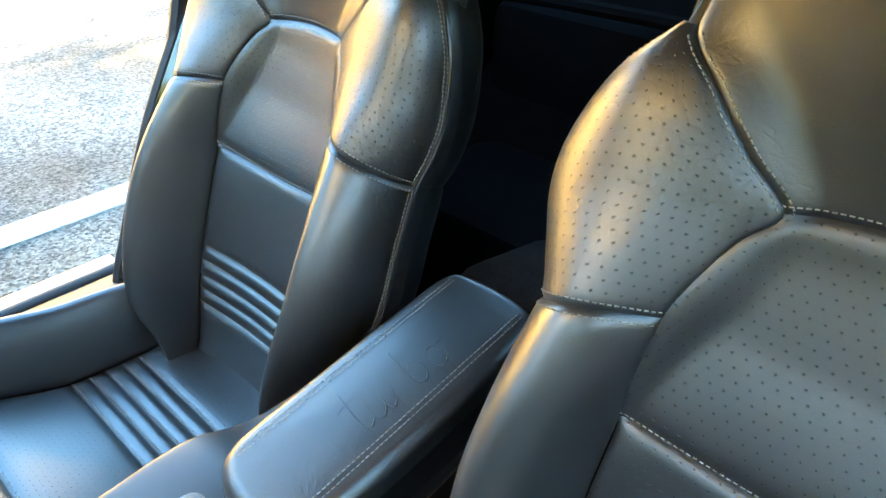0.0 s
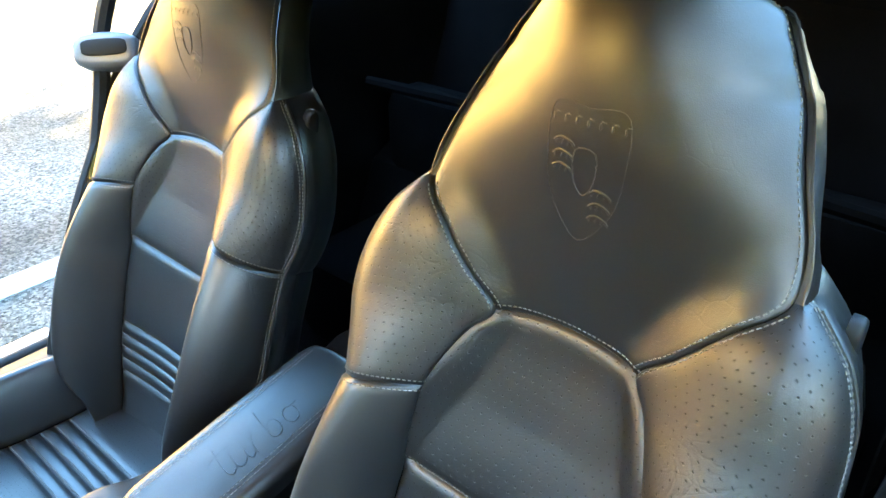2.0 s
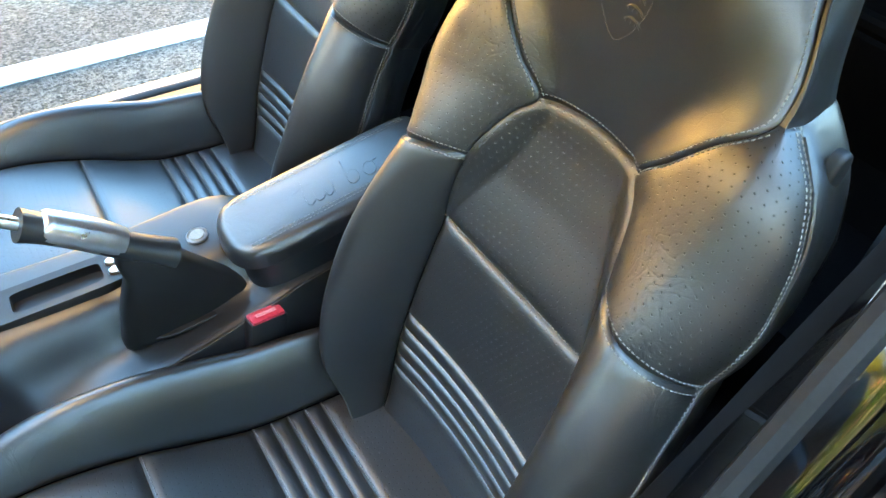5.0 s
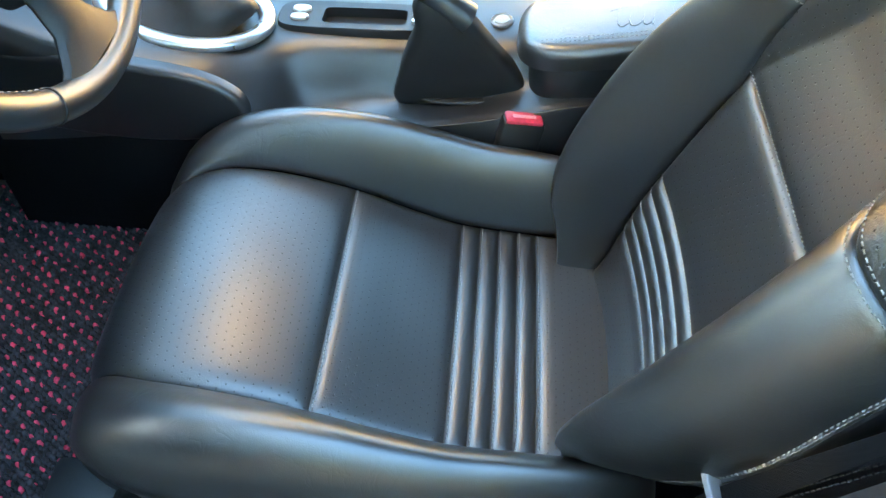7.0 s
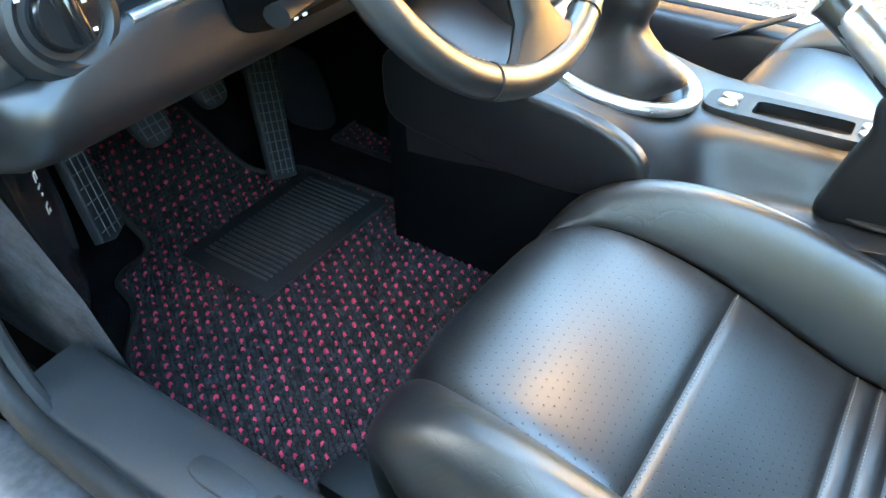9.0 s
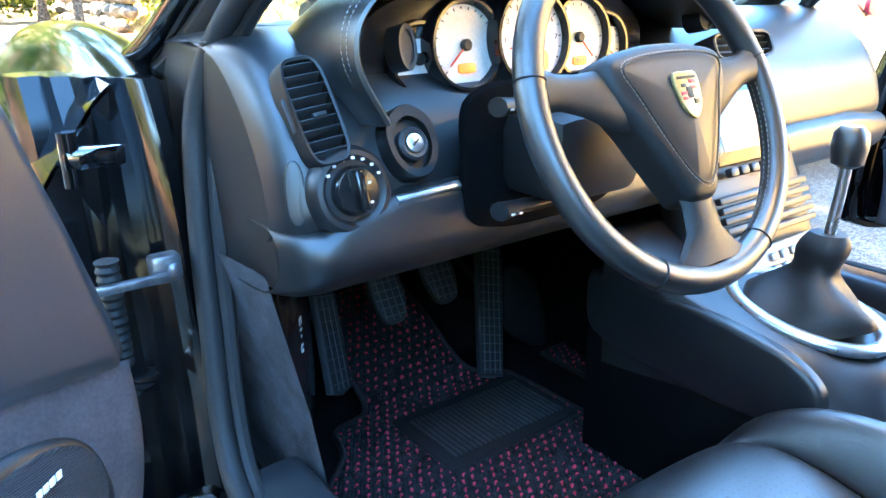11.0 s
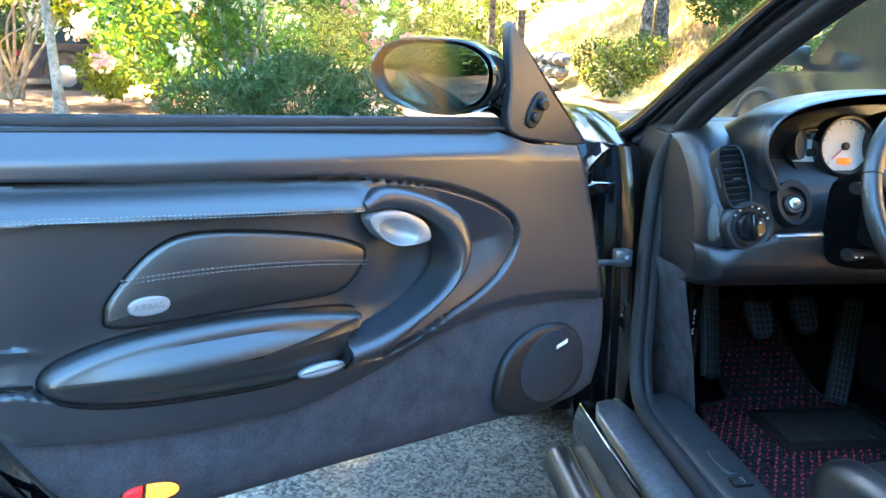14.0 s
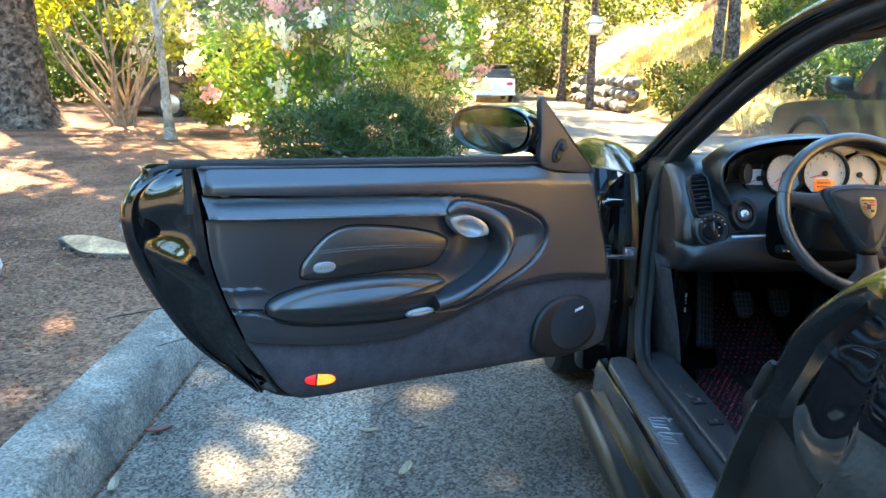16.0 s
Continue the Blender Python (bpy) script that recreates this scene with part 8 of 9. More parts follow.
PETAL_PINK = leaf_material("pink_petal", (0.62, 0.25, 0.32), (0.72, 0.42, 0.45), 0.4)
DRY_GRASS = leaf_material("dry_grass", (0.24, 0.17, 0.07), (0.42, 0.32, 0.15), 0.4)
LITTER = leaf_material("fallen_leaf", (0.10, 0.055, 0.03), (0.36, 0.22, 0.12), 0.05, 0.8)


def crown(name, me, mat, parent, label):
    ob = part_mesh(name, me, mat, parent, label)
    return ob


def tree(label, base, path, r0, bark, limbs, mat, blobs, count, length, width, seed, group="trees by the road", name="tree"):
    t = thing(name, label, "tree", group, at=base)
    rng = np.random.default_rng(seed)
    c = catmull([Vector(base) + Vector(p) for p in path], 8)
    n = len(c)
    rad = [r0 * (1.35 - 0.35 * min(1, i / (0.12 * n))) * (1 - 0.72 * i / n) for i in range(n)]
    rings = []
    for i, p in enumerate(c):
        k = 18
        rings.append([p + Vector((rad[i] * (1 + 0.10 * noise.noise((math.cos(a) * 2, math.sin(a) * 2, p.z * 1.7 + seed))) * math.cos(a), rad[i] * (1 + 0.10 * noise.noise((math.cos(a) * 2 + 9, math.sin(a) * 2, p.z * 1.7))) * math.sin(a), 0)) for a in [j * 2 * math.pi / k for j in range(k)]])
    part("trunk", loft(rings), bark, t)
    for pts, r in limbs:
        cc = catmull([Vector(base) + Vector(p) for p in pts], 5)
        part("limb", tube(cc, [r * (1 - 0.75 * i / len(cc)) for i in range(len(cc))], 7), bark, t)
    if count:
        P, D = clumps(rng, [(b[0] + base[0], b[1] + base[1], b[2] + base[2], b[3], b[4]) for b in blobs], count)
        crown("crown", leaf_cloud("crown", P, length, width, rng, 0.1, 0.2, D * 0.5), mat, t, "uneven leafy crown")
    return t


rngp = np.random.default_rng(11)
# the big old tree; its unseen crown is spread to shade car and street
shade = []
# ground patches that added, unseen clumps shade: how many, x and y ranges
ZONES = ((60, -6.0, 0.45, -4.0, 5.0), (30, -5.0, -2.6, 0.3, 5.0), (34, 0.8, 2.3, -5.0, 2.2), (28, -8.0, -2.8, 0.0, 4.5), (46, -2.6, 0.6, -1.8, 3.2), (45, -1.5, 5.5, 6.0, 19.0), (34, -9.5, -2.6, 3.0, 11.0), (28, -1.0, 5.5, 14.0, 28.0), (24, 1.6, 5.4, 3.2, 7.6), (34, 5.0, 10.5, 7.0, 22.0), (40, -14.0, -3.0, -12.0, -1.0))
# openings in it: over the gutter and over the oleander
GAPS = ((-2.30, 1.75, 0.98), (-1.7, 8.4, 2.3))
for count, x0, x1, y0, y1 in ZONES:
    for k in range(count):
        h = rngp.uniform(7.5, 11.5)
        q = Vector((rngp.uniform(x0, x1), rngp.uniform(y0, y1), 0.8))
        if any(math.hypot(q.x - gx_, q.y - gy_) < gr for gx_, gy_, gr in GAPS):
            continue
        q += sun_way * ((h - 0.8) / sun_way.z)
        shade.append((q.x + 7.9, q.y - 11.6, q.z - 0.2, rngp.uniform(0.85, 1.35), rngp.uniform(0.5, 0.9)))
tree("large old oak with a rough grey-brown trunk beside the kerb", (-7.9, 11.6, 0.15), [(0, 0, 0), (-0.1, 0.05, 0.8), (-0.15, 0.1, 2.0), (0.2, -0.3, 4.5), (0.9, -1.2, 7.0), (2.0, -2.4, 9.5)], 0.50, BARK,
     [([(0.2, -0.3, 4.5), (2.5, -2.0, 7.0), (4.5, -4.0, 9.0)], 0.22), ([(0.0, -0.1, 3.6), (-2.0, -1.0, 6.5), (-4.0, -2.0, 8.5)], 0.2), ([(0.9, -1.2, 7.0), (1.5, -4.0, 9.0), (2.5, -7.0, 10.0)], 0.18), ([(2.0, -2.4, 9.5), (5.5, -5.0, 10.5)], 0.14)],
     LEAF_OAK, shade, 92000, 0.22, 0.14, 3)
# slim leaning trunk
tree("slim pale leaning tree with a thin crown", (-5.12, 10.1, 0.18), [(0, 0, 0), (-0.03, 0, 0.6), (-0.10, 0.05, 1.6), (-0.28, 0.1, 3.2), (-0.5, 0.2, 5.0)], 0.075, PALE_BARK,
     [([(-0.12, 0.05, 1.7), (0.3, 0.2, 2.3), (0.7, 0.3, 3.0)], 0.025)], LEAF_YELLOW, [(-0.4, 0.2, 4.6, 0.9, 0.6), (0.6, 0.3, 3.2, 0.5, 0.4)], 900, 0.13, 0.08, 4)


def shrub(label, base, blobs, count, mat, length, width, seed, stems=6, flowers=0, stem_mat=None, spread=0.5):
    s = thing("shrub", label, "shrub", "shrubs by the road", at=base)
    rng = np.random.default_rng(seed)
    bl = [(b[0] + base[0], b[1] + base[1], b[2] + base[2], b[3], b[4]) for b in blobs]
    for k in range(stems):
        b = bl[int(rng.integers(len(bl)))]
        a = rng.uniform(0, 6.28)
        p0 = Vector(base) + Vector((0.18 * math.cos(a), 0.18 * math.sin(a), 0))
        p2 = Vector(b[:3])
        p1 = p0.lerp(p2, 0.5) + Vector((rng.uniform(-0.3, 0.3), rng.uniform(-0.3, 0.3), 0.12)) * spread
        cc = catmull([p0, p1, p2], 6)
        part("stem", tube(cc, [0.028 * (1 - 0.7 * i / len(cc)) for i in range(len(cc))], 6), stem_mat or PALE_BARK, s)
    P, D = clumps(rng, bl, count)
    crown("foliage", leaf_cloud("foliage", P, length, width, rng, 0.35, 0.2, D * 0.6), mat, s, "dense leaves")
    for name, fm, share in (("white_blossom", PETAL_WHITE, 0.68), ("pink_blossom", PETAL_PINK, 0.32)):
        if not flowers:
            break
        m = int(flowers * share)
        C, D = clumps(rng, bl, m, 0.97)
        C = C + D * 0.05
        heads = np.repeat(C, 34, axis=0) + rng.normal(size=(m * 34, 3)) * 0.062
        crown(name, leaf_cloud(name, heads, 0.085, 0.07, rng, 0.6, 0.3), fm, s, name.replace("_", " ") + " heads")
    return s


shrub("tall oleander shrub with white and pink blossom", (-2.5, 8.9, 0.12), [(-0.9, 0.2, 1.3, 1.0, 1.0), (0.3, 0.0, 1.5, 1.1, 1.1), (1.1, 0.4, 1.3, 0.8, 0.9), (-0.2, 0.2, 2.7, 1.2, 1.0), (0.8, 0.5, 2.5, 0.9, 0.9), (-1.0, 0.4, 2.5, 0.9, 0.8), (0.1, 0.2, 3.7, 1.0, 0.8), (-0.7, 0.3, 3.5, 0.8, 0.7)], 17000, LEAF_OLEANDER, 0.19, 0.034, 21, 14, 150)
shrub("low dark green strap-leaved shrub", (-2.2, 7.5, 0.12), [(-0.5, 0, 0.35, 0.6, 0.4), (0.3, 0.1, 0.45, 0.7, 0.5), (0.9, 0.3, 0.4, 0.5, 0.4)], 5200, leaf_material("deep_green_leaf", (0.02, 0.045, 0.015), (0.06, 0.11, 0.03), 0.3), 0.22, 0.020, 22, 5)
shrub("yellow-green shrub lit by the sun", (-4.1, 11.2, 0.16), [(-0.3, 0, 0.7, 0.7, 0.6), (0.5, 0.1, 0.9, 0.7, 0.6), (0.0, 0.2, 1.35, 0.6, 0.45), (-0.8, 0.3, 0.5, 0.5, 0.4)], 5000, LEAF_YELLOW, 0.11, 0.05, 23, 8)
shrub("open shrub with bare twisting stems and leafy tops", (-6.6, 12.3, 0.16), [(-0.9, 0, 2.3, 0.6, 0.4), (0.1, 0.1, 1.75, 0.45, 0.3), (0.7, 0.2, 2.0, 0.5, 0.35), (-0.4, 0.2, 2.9, 0.6, 0.4), (0.9, 0.3, 1.4, 0.4, 0.3), (-1.3, 0.2, 1.8, 0.4, 0.3), (0.3, 0.3, 2.8, 0.6, 0.4)], 3600, LEAF_YELLOW, 0.13, 0.06, 24, 22, 0, two_tone("tan_stem", (0.25, 0.17, 0.11), (0.34, 0.25, 0.17), 8.0), 1.6)
shrub("young maple with broad yellow-green leaves", (-3.3, 12.6, 0.16), [(0.0, 0, 2.9, 0.8, 0.6), (-0.6, 0.1, 3.6, 0.8, 0.6), (0.5, 0.2, 3.8, 0.7, 0.6)], 2600, LEAF_YELLOW, 0.16, 0.13, 25, 5)
shrub("grey-green ground shrub at the old trunk's foot", (-8.9, 10.3, 0.16), [(0, 0, 0.4, 0.7, 0.45), (-0.8, 0.2, 0.5, 0.7, 0.5)], 2600, leaf_material("grey_green_leaf", (0.05, 0.07, 0.04), (0.12, 0.15, 0.08), 0.3), 0.13, 0.02, 26, 4)
shrub("rounded green roadside shrub", (4.9, 17.5, 0.05), [(0, 0, 0.7, 0.9, 0.7), (0.8, 0.6, 0.9, 0.8, 0.7), (-0.4, 0.8, 0.9, 0.6, 0.6)], 3000, LEAF_FAR, 0.14, 0.06, 27, 4)
shrub("sunlit shrub behind the parked car", (2.6, 33.5, 0.0), [(0, 0, 1.6, 1.8, 1.5), (2.0, 0.5, 1.4, 1.5, 1.2), (-2.2, 1.0, 2.0, 1.6, 1.6)], 3500, LEAF_FAR, 0.26, 0.13, 28, 4)

# trunks and crowns on the bank at the right and behind
for k, (x, y, lean, h) in enumerate(((6.0, 19.0, 0.3, 9.0), (6.7, 19.6, -0.2, 9.0), (9.5, 24.0, 0.2, 10.0), (4.2, 31.0, 0.1, 11.0), (13.0, 22.0, -0.3, 10.0), (-1.0, 40.0, 0.2, 11.0), (-6.5, 19.0, 0.3, 9.0), (-10.0, 21.0, -0.4, 10.0), (-14.0, 17.0, 0.4, 9.0))):
    z = ground_height(x, y)
    tree("tall roadside tree with a slender trunk", (x, y, z - 0.1), [(0, 0, 0), (lean * 0.3, 0, h * 0.25), (lean, 0.1, h * 0.55), (lean * 1.5, 0.2, h)], 0.17 + 0.03 * (k % 3), BARK,
         [([(lean, 0.1, h * 0.5), (lean + 1.2, 0, h * 0.62), (lean + 2.2, 0.2, h * 0.72)], 0.06), ([(lean * 0.8, 0.1, h * 0.42), (lean - 1.1, 0.1, h * 0.55), (lean - 2.0, 0, h * 0.66)], 0.06)],
         LEAF_FAR if k % 2 == 0 else LEAF_OAK, [(lean + rngp.uniform(-2, 2), rngp.uniform(-1.5, 1.5), h * rngp.uniform(0.45, 1.0), rngp.uniform(0.9, 1.6), rngp.uniform(0.6, 1.0)) for _ in range(12)], 4200, 0.24, 0.13, 40 + k)

# the woods beyond: uncountable leaves over a hillside
woods = []
for k in range(150):
    a = rngp.uniform(-26, 24)
    y = rngp.uniform(24, 44) if -3 < a < 5 else rngp.uniform(20, 40)
    if -2.5 < a < 5 and y < 36:
        y += 12
    woods.append((a, y, rngp.uniform(0.3, 8.5) + ground_height(a, y), rngp.uniform(1.4, 2.8), rngp.uniform(1.0, 2.0)))
P, D = clumps(rngp, woods, 110000, 0.6)
me = leaf_cloud("far_woods", P, 0.24, 0.14, rngp, 0.2, 0.2, D * 0.6)
finish(me, LEAF_FAR)
tagged(new("far_woods", me), "sunlit woods closing the view beyond the street", "woods", "", "stuff")
# shaded thicket behind the verge
thick = [(rngp.uniform(-12.5, -3.8), rngp.uniform(17.2, 20.5), rngp.uniform(0.3, 4.2), rngp.uniform(0.8, 1.5), rngp.uniform(0.6, 1.2)) for _ in range(40)]
P, D = clumps(rngp, thick, 15000, 0.7)
me = leaf_cloud("thicket", P, 0.18, 0.10, rngp, 0.2, 0.2, D * 0.6)
finish(me, LEAF_OAK)
tagged(new("thicket", me), "dark green thicket behind the shrubs", "woods", "", "stuff")
# woods behind and beside the camera, seen in the paint and the mirror
back = [(rngp.uniform(-26, 26), rngp.uniform(-34, -20), rngp.uniform(0.5, 5), rngp.uniform(1.5, 3.0), rngp.uniform(1.0, 2.0)) for _ in range(60)] + [(rngp.uniform(16, 26), rngp.uniform(-20, 16), rngp.uniform(2, 9), rngp.uniform(1.5, 3.0), rngp.uniform(1.0, 2.0)) for _ in range(14)] + [(rngp.uniform(-26, -15), rngp.uniform(-20, 14), rngp.uniform(0.5, 5), rngp.uniform(1.5, 3.0), rngp.uniform(1.0, 2.0)) for _ in range(30)] + [(rngp.uniform(-16, -7), rngp.uniform(-16, 2), rngp.uniform(0.5, 6), rngp.uniform(1.2, 2.2), rngp.uniform(1.0, 2.0)) for _ in range(26)]
P, D = clumps(rngp, back, 26000, 0.6)
me = leaf_cloud("woods_behind", P, 0.55, 0.34, rngp, 0.2, 0.2, D * 0.6)
finish(me, LEAF_FAR)
tagged(new("woods_behind", me), "green woods on the other side of the street", "woods", "", "stuff")

left = [(rngp.uniform(-15, -6.0), rngp.uniform(-15, -3.5), rngp.uniform(0.3, 1.2) if k % 2 else rngp.uniform(1.5, 6.5), rngp.uniform(1.2, 2.2), rngp.uniform(0.9, 1.8)) for k in range(64)]
P, D = clumps(rngp, left, 34000, 0.6)
me = leaf_cloud("woods_beside", P, 0.26, 0.15, rngp, 0.2, 0.2, D * 0.6)
finish(me, LEAF_OAK)
tagged(new("woods_beside", me), "dark green trees crowding the earth behind the kerb", "woods", "", "stuff")
for k, (x, y) in enumerate(((6.4, 13.0), (7.6, 17.0), (8.8, 20.5), (6.9, 9.6), (10.0, 14.5))):
    z = ground_height(x, y)
    shrub("dark green scrub on the golden bank", (x, y, z), [(0, 0, 0.5, 0.8, 0.6), (0.7, 0.5, 0.8, 0.7, 0.6), (-0.5, 0.7, 0.6, 0.6, 0.5)], 2200, LEAF_OAK, 0.14, 0.07, 60 + k, 3)
# dry grass and stones on the bank
n = 26000
gx = rngp.uniform(4.9, 17, n)
gy = rngp.uniform(3, 34, n)
gp = np.array([(x, y, ground_height(x, y) + 0.10) for x, y in zip(gx, gy)])
me = leaf_cloud("dry_grass", gp, 0.40, 0.025, rngp, 2.2, 0.1)
finish(me, DRY_GRASS)
tagged(new("dry_grass", me), "dry golden grass on the bank", "grass", "", "stuff")
wall = thing("stone_wall", "low dry-stone retaining wall of rounded grey rocks", "wall", kind="structure")
ROCK = two_tone("grey_rock", (0.10, 0.09, 0.08), (0.20, 0.18, 0.16), 4.0, 0.95, (25.0, 0.9, 0.03), (14.0, 0.5))
rs = random.Random(8)


def rock(name, centre, size, parent, seed, mat=ROCK):
    bm = bmesh.new()
    bmesh.ops.create_icosphere(bm, subdivisions=2, radius=1)
    for v in bm.verts:
        f = 1 + 0.28 * noise.noise(v.co * 1.3 + Vector((seed * 3.1, seed, 0)))
        v.co = Vector((v.co.x * size[0] * f, v.co.y * size[1] * f, v.co.z * size[2] * f)) + Vector(centre)
    return part(name, bm, mat, parent)


for k in range(46):
    y = 22.0 + (k % 16) * 0.62
    rock("stone", (4.55 + 0.12 * (k // 16) + 0.03 * (y - 22) + rs.uniform(-0.1, 0.1), y + rs.uniform(-0.15, 0.15), 0.18 + 0.36 * (k // 16)), (rs.uniform(0.22, 0.34), rs.uniform(0.26, 0.38), rs.uniform(0.17, 0.25)), wall, k)
boulder = thing("boulder", "pale grey rough boulder on the earth by the kerb", "rock", at=(-3.55, 2.62, 0.15))
rock("boulder_body", (-3.66, 2.62, 0.24), (0.13, 0.16, 0.15), boulder, 91, two_tone("pale_rock", (0.34, 0.33, 0.31), (0.5, 0.49, 0.46), 9.0, 0.95, (40.0, 0.9, 0.02), (25.0, 0.4)))
stump = thing("tree_stump", "low sawn tree stump with a pale cut face", "stump", at=(-3.2, 3.15, 0.15))
CUT = two_tone("pale_cut_wood", (0.40, 0.21, 0.10), (0.55, 0.33, 0.18), 6.0, 0.85, (60.0, 0.5, 0.004), (70.0, 0.3))
SO = [(0.24 * math.cos(a) * (1 + 0.18 * math.sin(2 * a + 1)), 0.11 * math.sin(a) * (1 + 0.15 * math.sin(3 * a))) for a in [k * math.pi / 14 for k in range(28)]]
part("stump_wood", plate(SO, 0.07, pose(-3.27, 3.18, 0.155, 8, 6, -22), 0.006), BARK, stump)
part("cut_face", plate([(x * 0.9, y * 0.9) for x, y in SO], 0.004, pose(-3.27, 3.18, 0.155, 8, 6, -22) @ pose(0, 0, 0.0705), 0.002), CUT, stump)
# fallen leaves, needles and twigs
NEEDLE = leaf_material("dry_needles", (0.10, 0.045, 0.026), (0.34, 0.17, 0.09), 0.05, 0.8)
for name, n, length, width, mat_, label in (("leaf_litter", 5200, 0.050, 0.020, LITTER, "scattered pale brown fallen leaves on the earth"), ("needle_litter", 26000, 0.085, 0.0045, NEEDLE, "rust-brown needles and chips strewn on the earth")):
    lx, ly = -2.62 - np.abs(rngp.normal(0, 2.0, n)), rngp.uniform(0.2, 11, n) * rngp.uniform(0.35, 1.0, n)
    lp = np.array([(x, y, ground_height(x, y) + 0.020 + 0.05 * noise.noise((x, y, 0))) for x, y in zip(lx, ly)])
    me = leaf_cloud(name, lp, length, width, rngp, 0.0, 0.2)
    co = np.zeros(len(me.vertices) * 3)
    me.vertices.foreach_get("co", co)
    co = co.reshape(-1, 3)
    ctr = np.repeat(lp[:, 2], 4)
    co[:, 2] = ctr + (co[:, 2] - ctr) * 0.3
    me.vertices.foreach_set("co", co.ravel())
    finish(me, mat_)
    tagged(new(name, me), label, "leaves", "", "stuff")
for k, (x, y, a, s) in enumerate(((-2.32, 1.33, 20, 1.0), (-1.49, 1.07, 70, 1.0), (-1.62, 1.33, 10, 0.7), (-2.33, 0.98, 100, 1.0), (-1.9, 2.6, 45, 0.8), (-1.2, 1.9, 120, 0.8), (-2.1, 2.1, 60, 0.6), (-1.75, 0.85, 30, 0.6))):
    fl = thing("fallen_leaf", "dry curled fallen leaf lying on the asphalt", "leaf", "fallen leaves on the road", at=(x, y, 0.012))
    m = pose(x, y, 0.016, 0, 0, a)
    part("leaf_blade", loft([[m @ Vector((0.045 * s * u, 0.014 * s * w * math.sqrt(max(0, 1 - u * u)), 0.010 * s * abs(w) + 0.006 * s * u * u)) for w in (-1, -0.5, 0, 0.5, 1)] for u in [-1 + 0.25 * j for j in range(9)]], False, False), surface("red_brown_dry_leaf", (0.22, 0.07, 0.05), 0.7) if k % 4 == 0 else surface("tan_dry_leaf", (0.34, 0.27, 0.17), 0.7), fl)
for k, (x, y, a, ln) in enumerate(((-1.60, 1.40, 60, 0.25), (-1.45, 1.25, 80, 0.12), (-2.55, 1.6, 40, 0.5), (-2.75, 2.0, 20, 0.6), (-3.0, 1.6, 130, 0.4), (-3.3, 4.4, 10, 0.8))):
    tw = thing("twig", "thin dry twig lying on the ground", "twig", "twigs", at=(x, y, 0.015))
    z = ground_height(x, y) + 0.02 if x < -2.4 else 0.016
    d = Vector((math.cos(radians(a)), math.sin(radians(a)), 0))
    part("twig_stem", tube(catmull([Vector((x, y, z)), Vector((x, y, z + 0.012)) + d * ln * 0.5 + Vector((-d.y, d.x, 0)) * 0.04, Vector((x, y, z)) + d * ln], 5), 0.003, 5), BARK, tw)

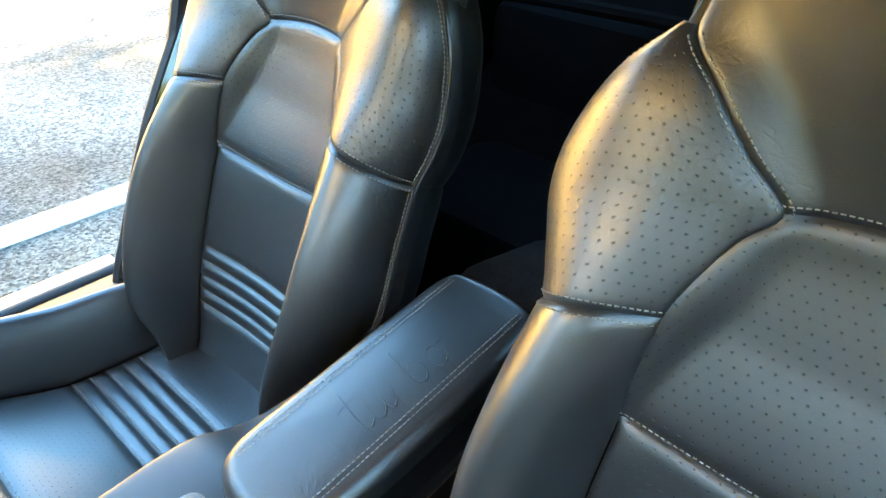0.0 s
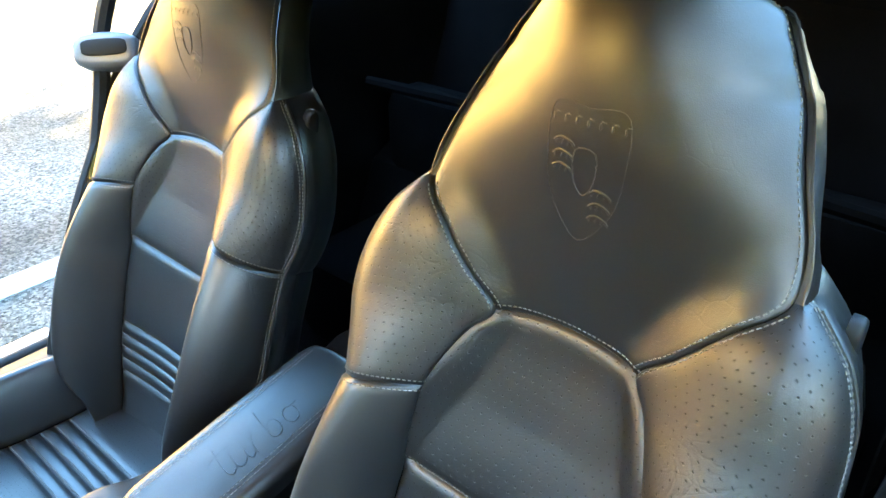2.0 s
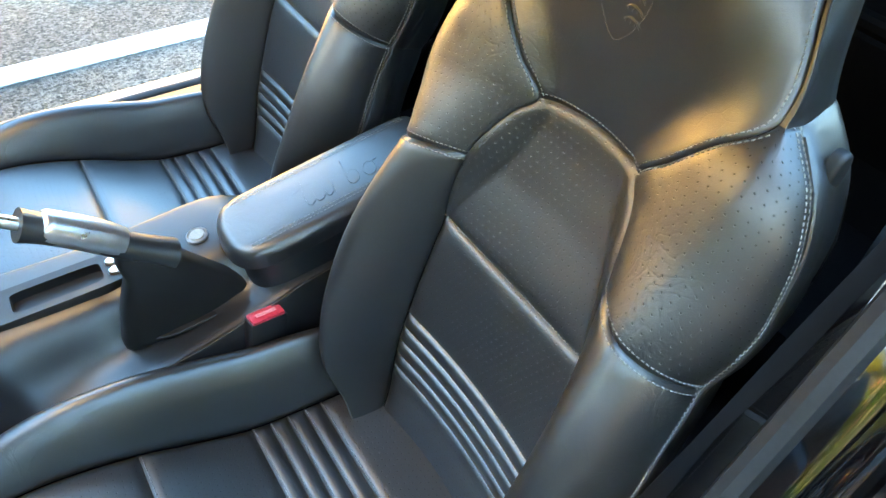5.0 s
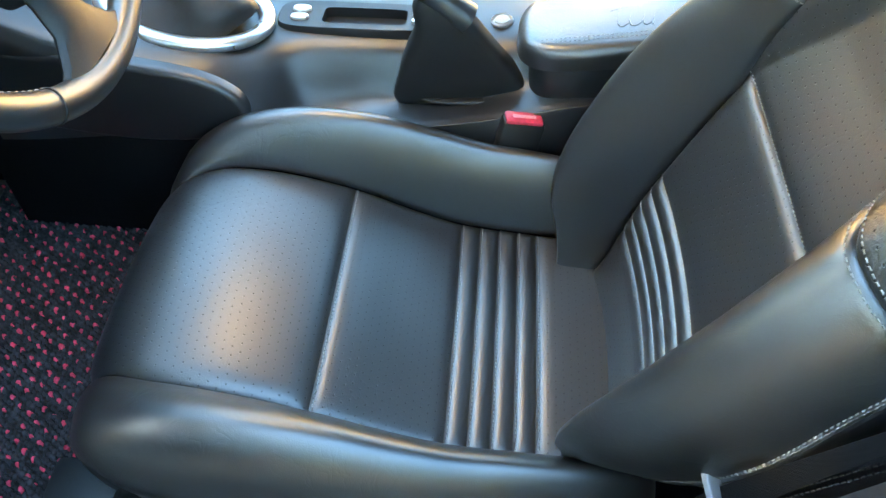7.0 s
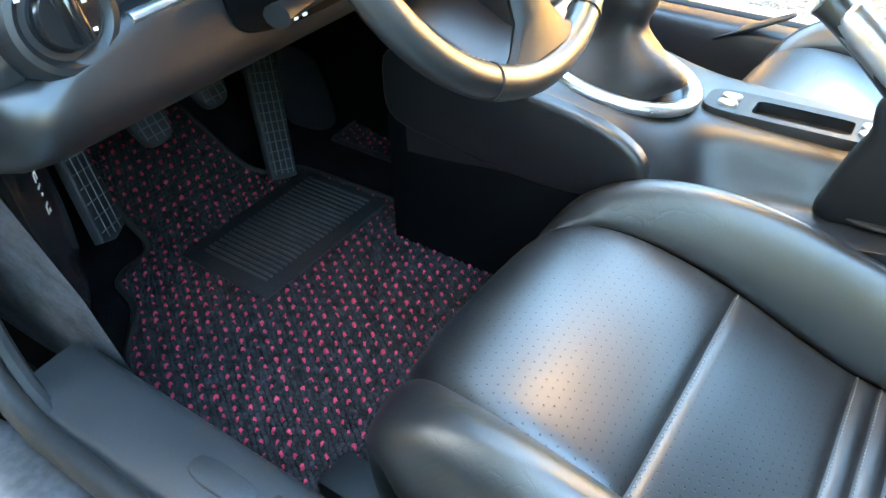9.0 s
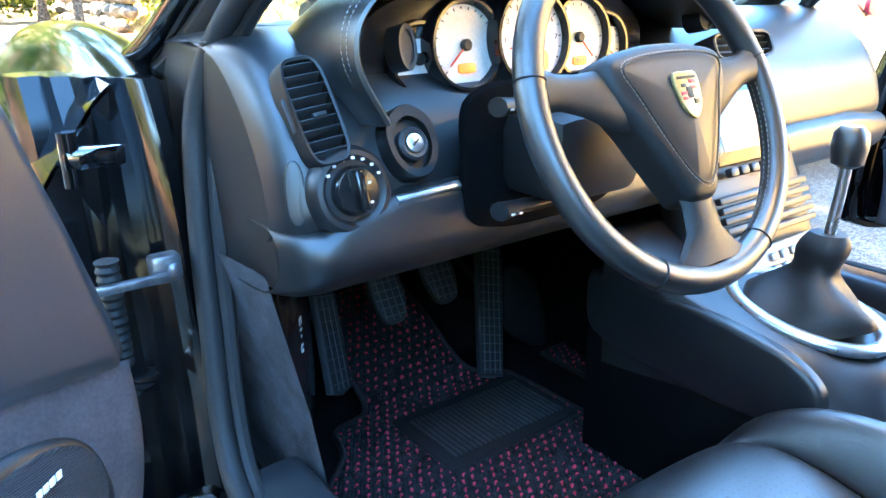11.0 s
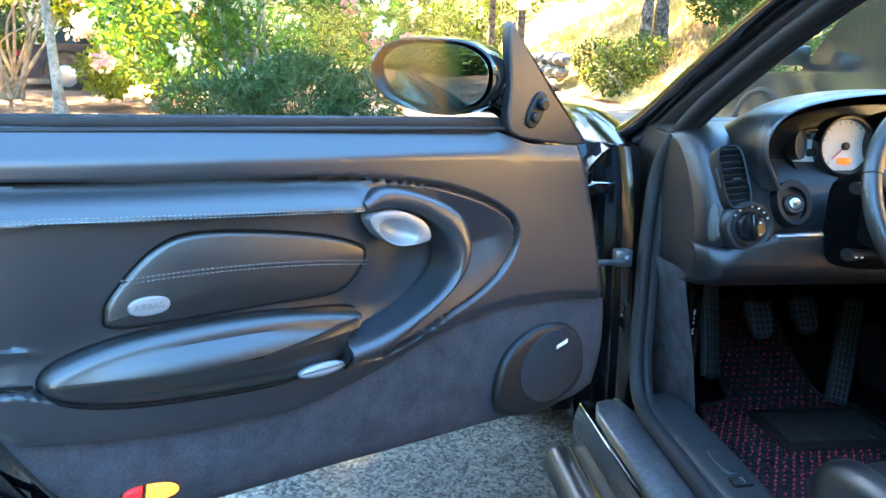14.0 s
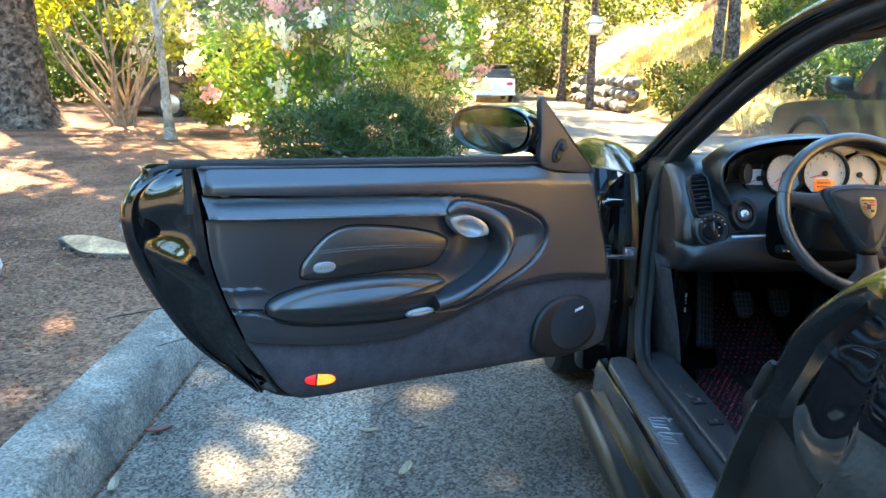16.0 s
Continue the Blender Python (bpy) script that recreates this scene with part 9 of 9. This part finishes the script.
# ---- vehicles beyond ----
def vehicle(label, at, heading, size, mat, tall, seed=0):
    """A parked car: body, cabin glass, wheels, lamps."""
    L_, W_, H_ = size
    v = thing("parked_car", label, "car", "cars parked on the street", at=at)
    m = pose(at[0], at[1], at[2], 0, 0, heading)
    hb_ = 0.62 * H_ if not tall else 0.58 * H_
    prof = [(-L_ / 2, 0.30 * H_), (-L_ / 2 + 0.05, 0.52 * H_), (-L_ * 0.30, hb_), (-L_ * 0.12, hb_ + 0.03), (0, hb_ + 0.03), (L_ * 0.40, hb_ + 0.02), (L_ / 2 - 0.03, 0.52 * H_), (L_ / 2, 0.3 * H_), (L_ / 2 - 0.05, 0.18 * H_), (-L_ / 2 + 0.05, 0.18 * H_)]
    pr = catmull([(y, 0, z) for y, z in prof], 4, True)
    part("body", loft([[m @ Vector((x, p.x * (1 - 0.05 * abs(x / (W_ / 2)) ** 4), 0.6 + (p.z - 0.6) * (1 - 0.06 * abs(x / (W_ / 2)) ** 4))) for p in pr] for x in [W_ / 2 * f for f in (-1, -0.97, -0.85, -0.5, 0, 0.5, 0.85, 0.97, 1)]]), mat, v)
    roof_ = [(-L_ * 0.22, hb_), (-L_ * 0.08, H_ - 0.06), (0.05 * L_, H_), (L_ * 0.25, H_ - 0.02), (L_ * (0.46 if tall else 0.38), hb_)]
    ro = catmull([(y, 0, z) for y, z in roof_], 5)
    part("cabin", loft([[m @ Vector((x * (1 - 0.10 * (p.z - hb_) / (H_ - hb_)), p.x, p.z)) for p in ro] for x in [W_ / 2 * f for f in (-0.92, -0.6, 0, 0.6, 0.92)]]), GLOSS_BLACK, v, "dark glazed cabin")
    part("roof", loft([[m @ Vector((x, y, H_ + 0.012 - 0.03 * abs(x / (W_ / 2)) ** 2 - 0.02 * abs(y / L_ - 0.1) * 4)) for y in (-L_ * 0.05, 0.08 * L_, 0.2 * L_, 0.3 * L_)] for x in [W_ / 2 * f for f in (-0.80, -0.4, 0, 0.4, 0.80)]], False, False), mat, v)
    for sx in (-1, 1):
        for fy in (-0.31, 0.31):
            wm = m @ pose(sx * (W_ / 2 - 0.10), fy * L_, 0.33 if not tall else 0.38, 0, 90, 0)
            r = 0.33 if not tall else 0.38
            w = part("wheel", lathe([(0.0, -0.09), (r * 0.9, -0.09), (r, -0.06), (r, 0.06), (r * 0.9, 0.09), (0.0, 0.09)], wm, 24), RUBBER, v)
            part("rim", lathe([(0, -0.105), (r * 0.55, -0.105), (r * 0.62, -0.09), (r * 0.62, 0.09), (r * 0.55, 0.105), (0, 0.105)], wm, 20), ALU, w)
        for fy in (-0.31, 0.31):
            r = 0.41 if not tall else 0.46
            part("wheel_arch", tube([m @ Vector((sx * (W_ / 2 - 0.015), fy * L_ + r * math.cos(a), 0.36 + r * math.sin(a))) for a in [math.pi * j / 16 for j in range(17)]], 0.035, 8), RUBBER, v)
        part("headlamp", plate(ellipse(0.10, 0.05, 20, power=3), 0.03, m @ pose(sx * W_ * 0.36, -L_ / 2 + 0.02, 0.50 * H_ - 0.02, 90, 0, 0), 0.01), SILVER_PLASTIC, v)
        part("rear_lamp", plate(ellipse(0.12, 0.06, 20, power=3), 0.03, m @ pose(sx * W_ * 0.38, L_ / 2 - 0.03, 0.50 * H_, 90, 0, 180), 0.01), RED_PLASTIC, v)
        bm = box(-0.11, 0.11, -0.05, 0.06, -0.075, 0.075, 0.025, m @ pose(sx * (W_ / 2 + 0.14), -L_ * 0.17, hb_ + 0.12))
        pm = part("door_mirror", bm, GLOSS_BLACK, v)
        part("mirror_face", plate(ellipse(0.095, 0.062, 24, power=4), 0.006, m @ pose(sx * (W_ / 2 + 0.14), -L_ * 0.17 + 0.058, hb_ + 0.12, 90, 0, 180), 0.002), MIRROR, pm)
        part("mirror_stalk", tube([m @ Vector((sx * (W_ / 2 - 0.05), -L_ * 0.17, hb_ + 0.02)), m @ Vector((sx * (W_ / 2 + 0.12), -L_ * 0.17, hb_ + 0.09))], 0.03, 8), GLOSS_BLACK, v)
    return v


OLIVE = surface("olive_car_paint", (0.035, 0.040, 0.026), 0.22, 0.2, 0.5, (4.0, 0.0), (3.0, 0.1), coat=0.6)
WHITE_CAR = surface("white_car_paint", (0.72, 0.72, 0.72), 0.2, 0, 0.5, (4.0, 0.0), (3.0, 0.03), coat=0.6)
DARK_BLUE = surface("dark_blue_car_paint", (0.02, 0.025, 0.04), 0.2, 0, 0.5, (4.0, 0.0), (3.0, 0.1), coat=0.6)
vehicle("olive green off-road vehicle parked across the street", (3.12, 4.75, 0.0), 182, (4.4, 1.80, 1.72), OLIVE, True)
vehicle("white saloon car parked down the street", (1.1, 31.0, 0.0), 180, (4.6, 1.82, 1.45), WHITE_CAR, False)
vehicle("dark blue car parked behind the shrubs", (-5.2, 15.5, 0.15), 92, (4.5, 1.8, 1.42), DARK_BLUE, False)
# post with a small lantern-like box, pale garden wall of a far house
post = thing("roadside_post", "weathered timber post with a small roofed box", "post", at=(3.9, 24.0, 0))
part("pole", tube([(3.9, 24, 0), (3.9, 24, 2.2), (3.92, 24, 5.5)], [0.14, 0.13, 0.12], 10, up=(1, 0, 0)), BARK, post)
part("post_box", box(3.68, 4.12, 23.7, 24.0, 2.35, 2.72, 0.02), ALU, post, "small grey box with a pitched roof")
part("post_roof", loft([[Vector((3.9 + x * w, 23.85 + y * w, z)) for x, y in ((-0.3, -0.3), (0.3, -0.3), (0.3, 0.3), (-0.3, 0.3))] for w, z in ((1.0, 2.72), (0.15, 2.95))]), ALU, post)
house = thing("house", "pale house with a balustrade seen through the trees", "house", at=(-6, 27, 0))
HW = surface("cream_render", (0.55, 0.50, 0.42), 0.9, 0, 0.3, (60.0, 0.3), (2.0, 0.12))
part("house_wall", box(-12, -3, 27, 31, 0, 5.2, 0.02), HW, house)
part("house_roof", loft([[Vector((x, y, z)) for x, y, z in ((-12.5, 26.6, 5.2), (-2.5, 26.6, 5.2), (-2.5, 31.4, 5.2), (-12.5, 31.4, 5.2))], [Vector((x, y, z)) for x, y, z in ((-11, 29, 7), (-4, 29, 7), (-4, 29.1, 7), (-11, 29.1, 7))]]), surface("brown_shingle", (0.14, 0.10, 0.08), 0.9), house)
for k in range(3):
    w = part("house_window", box(-10.8 + 2.8 * k, -9.6 + 2.8 * k, 26.93, 27.05, 1.6, 3.0, 0.01), GLOSS_BLACK, house)
    part("window_frame", box(-10.9 + 2.8 * k, -9.5 + 2.8 * k, 26.96, 27.02, 1.5, 3.1, 0.01), PRINT_WHITE, w)
for k in range(22):
    part("baluster", box(-11.5 + 0.4 * k, -11.42 + 0.4 * k, 25.6, 25.68, 1.6, 2.6, 0.01), HW, house)
part("balcony_rail", box(-11.6, -2.9, 25.56, 25.72, 2.6, 2.7, 0.01), HW, house)
part("balcony_slab", box(-11.6, -2.9, 25.5, 27.0, 1.45, 1.6, 0.01), HW, house)
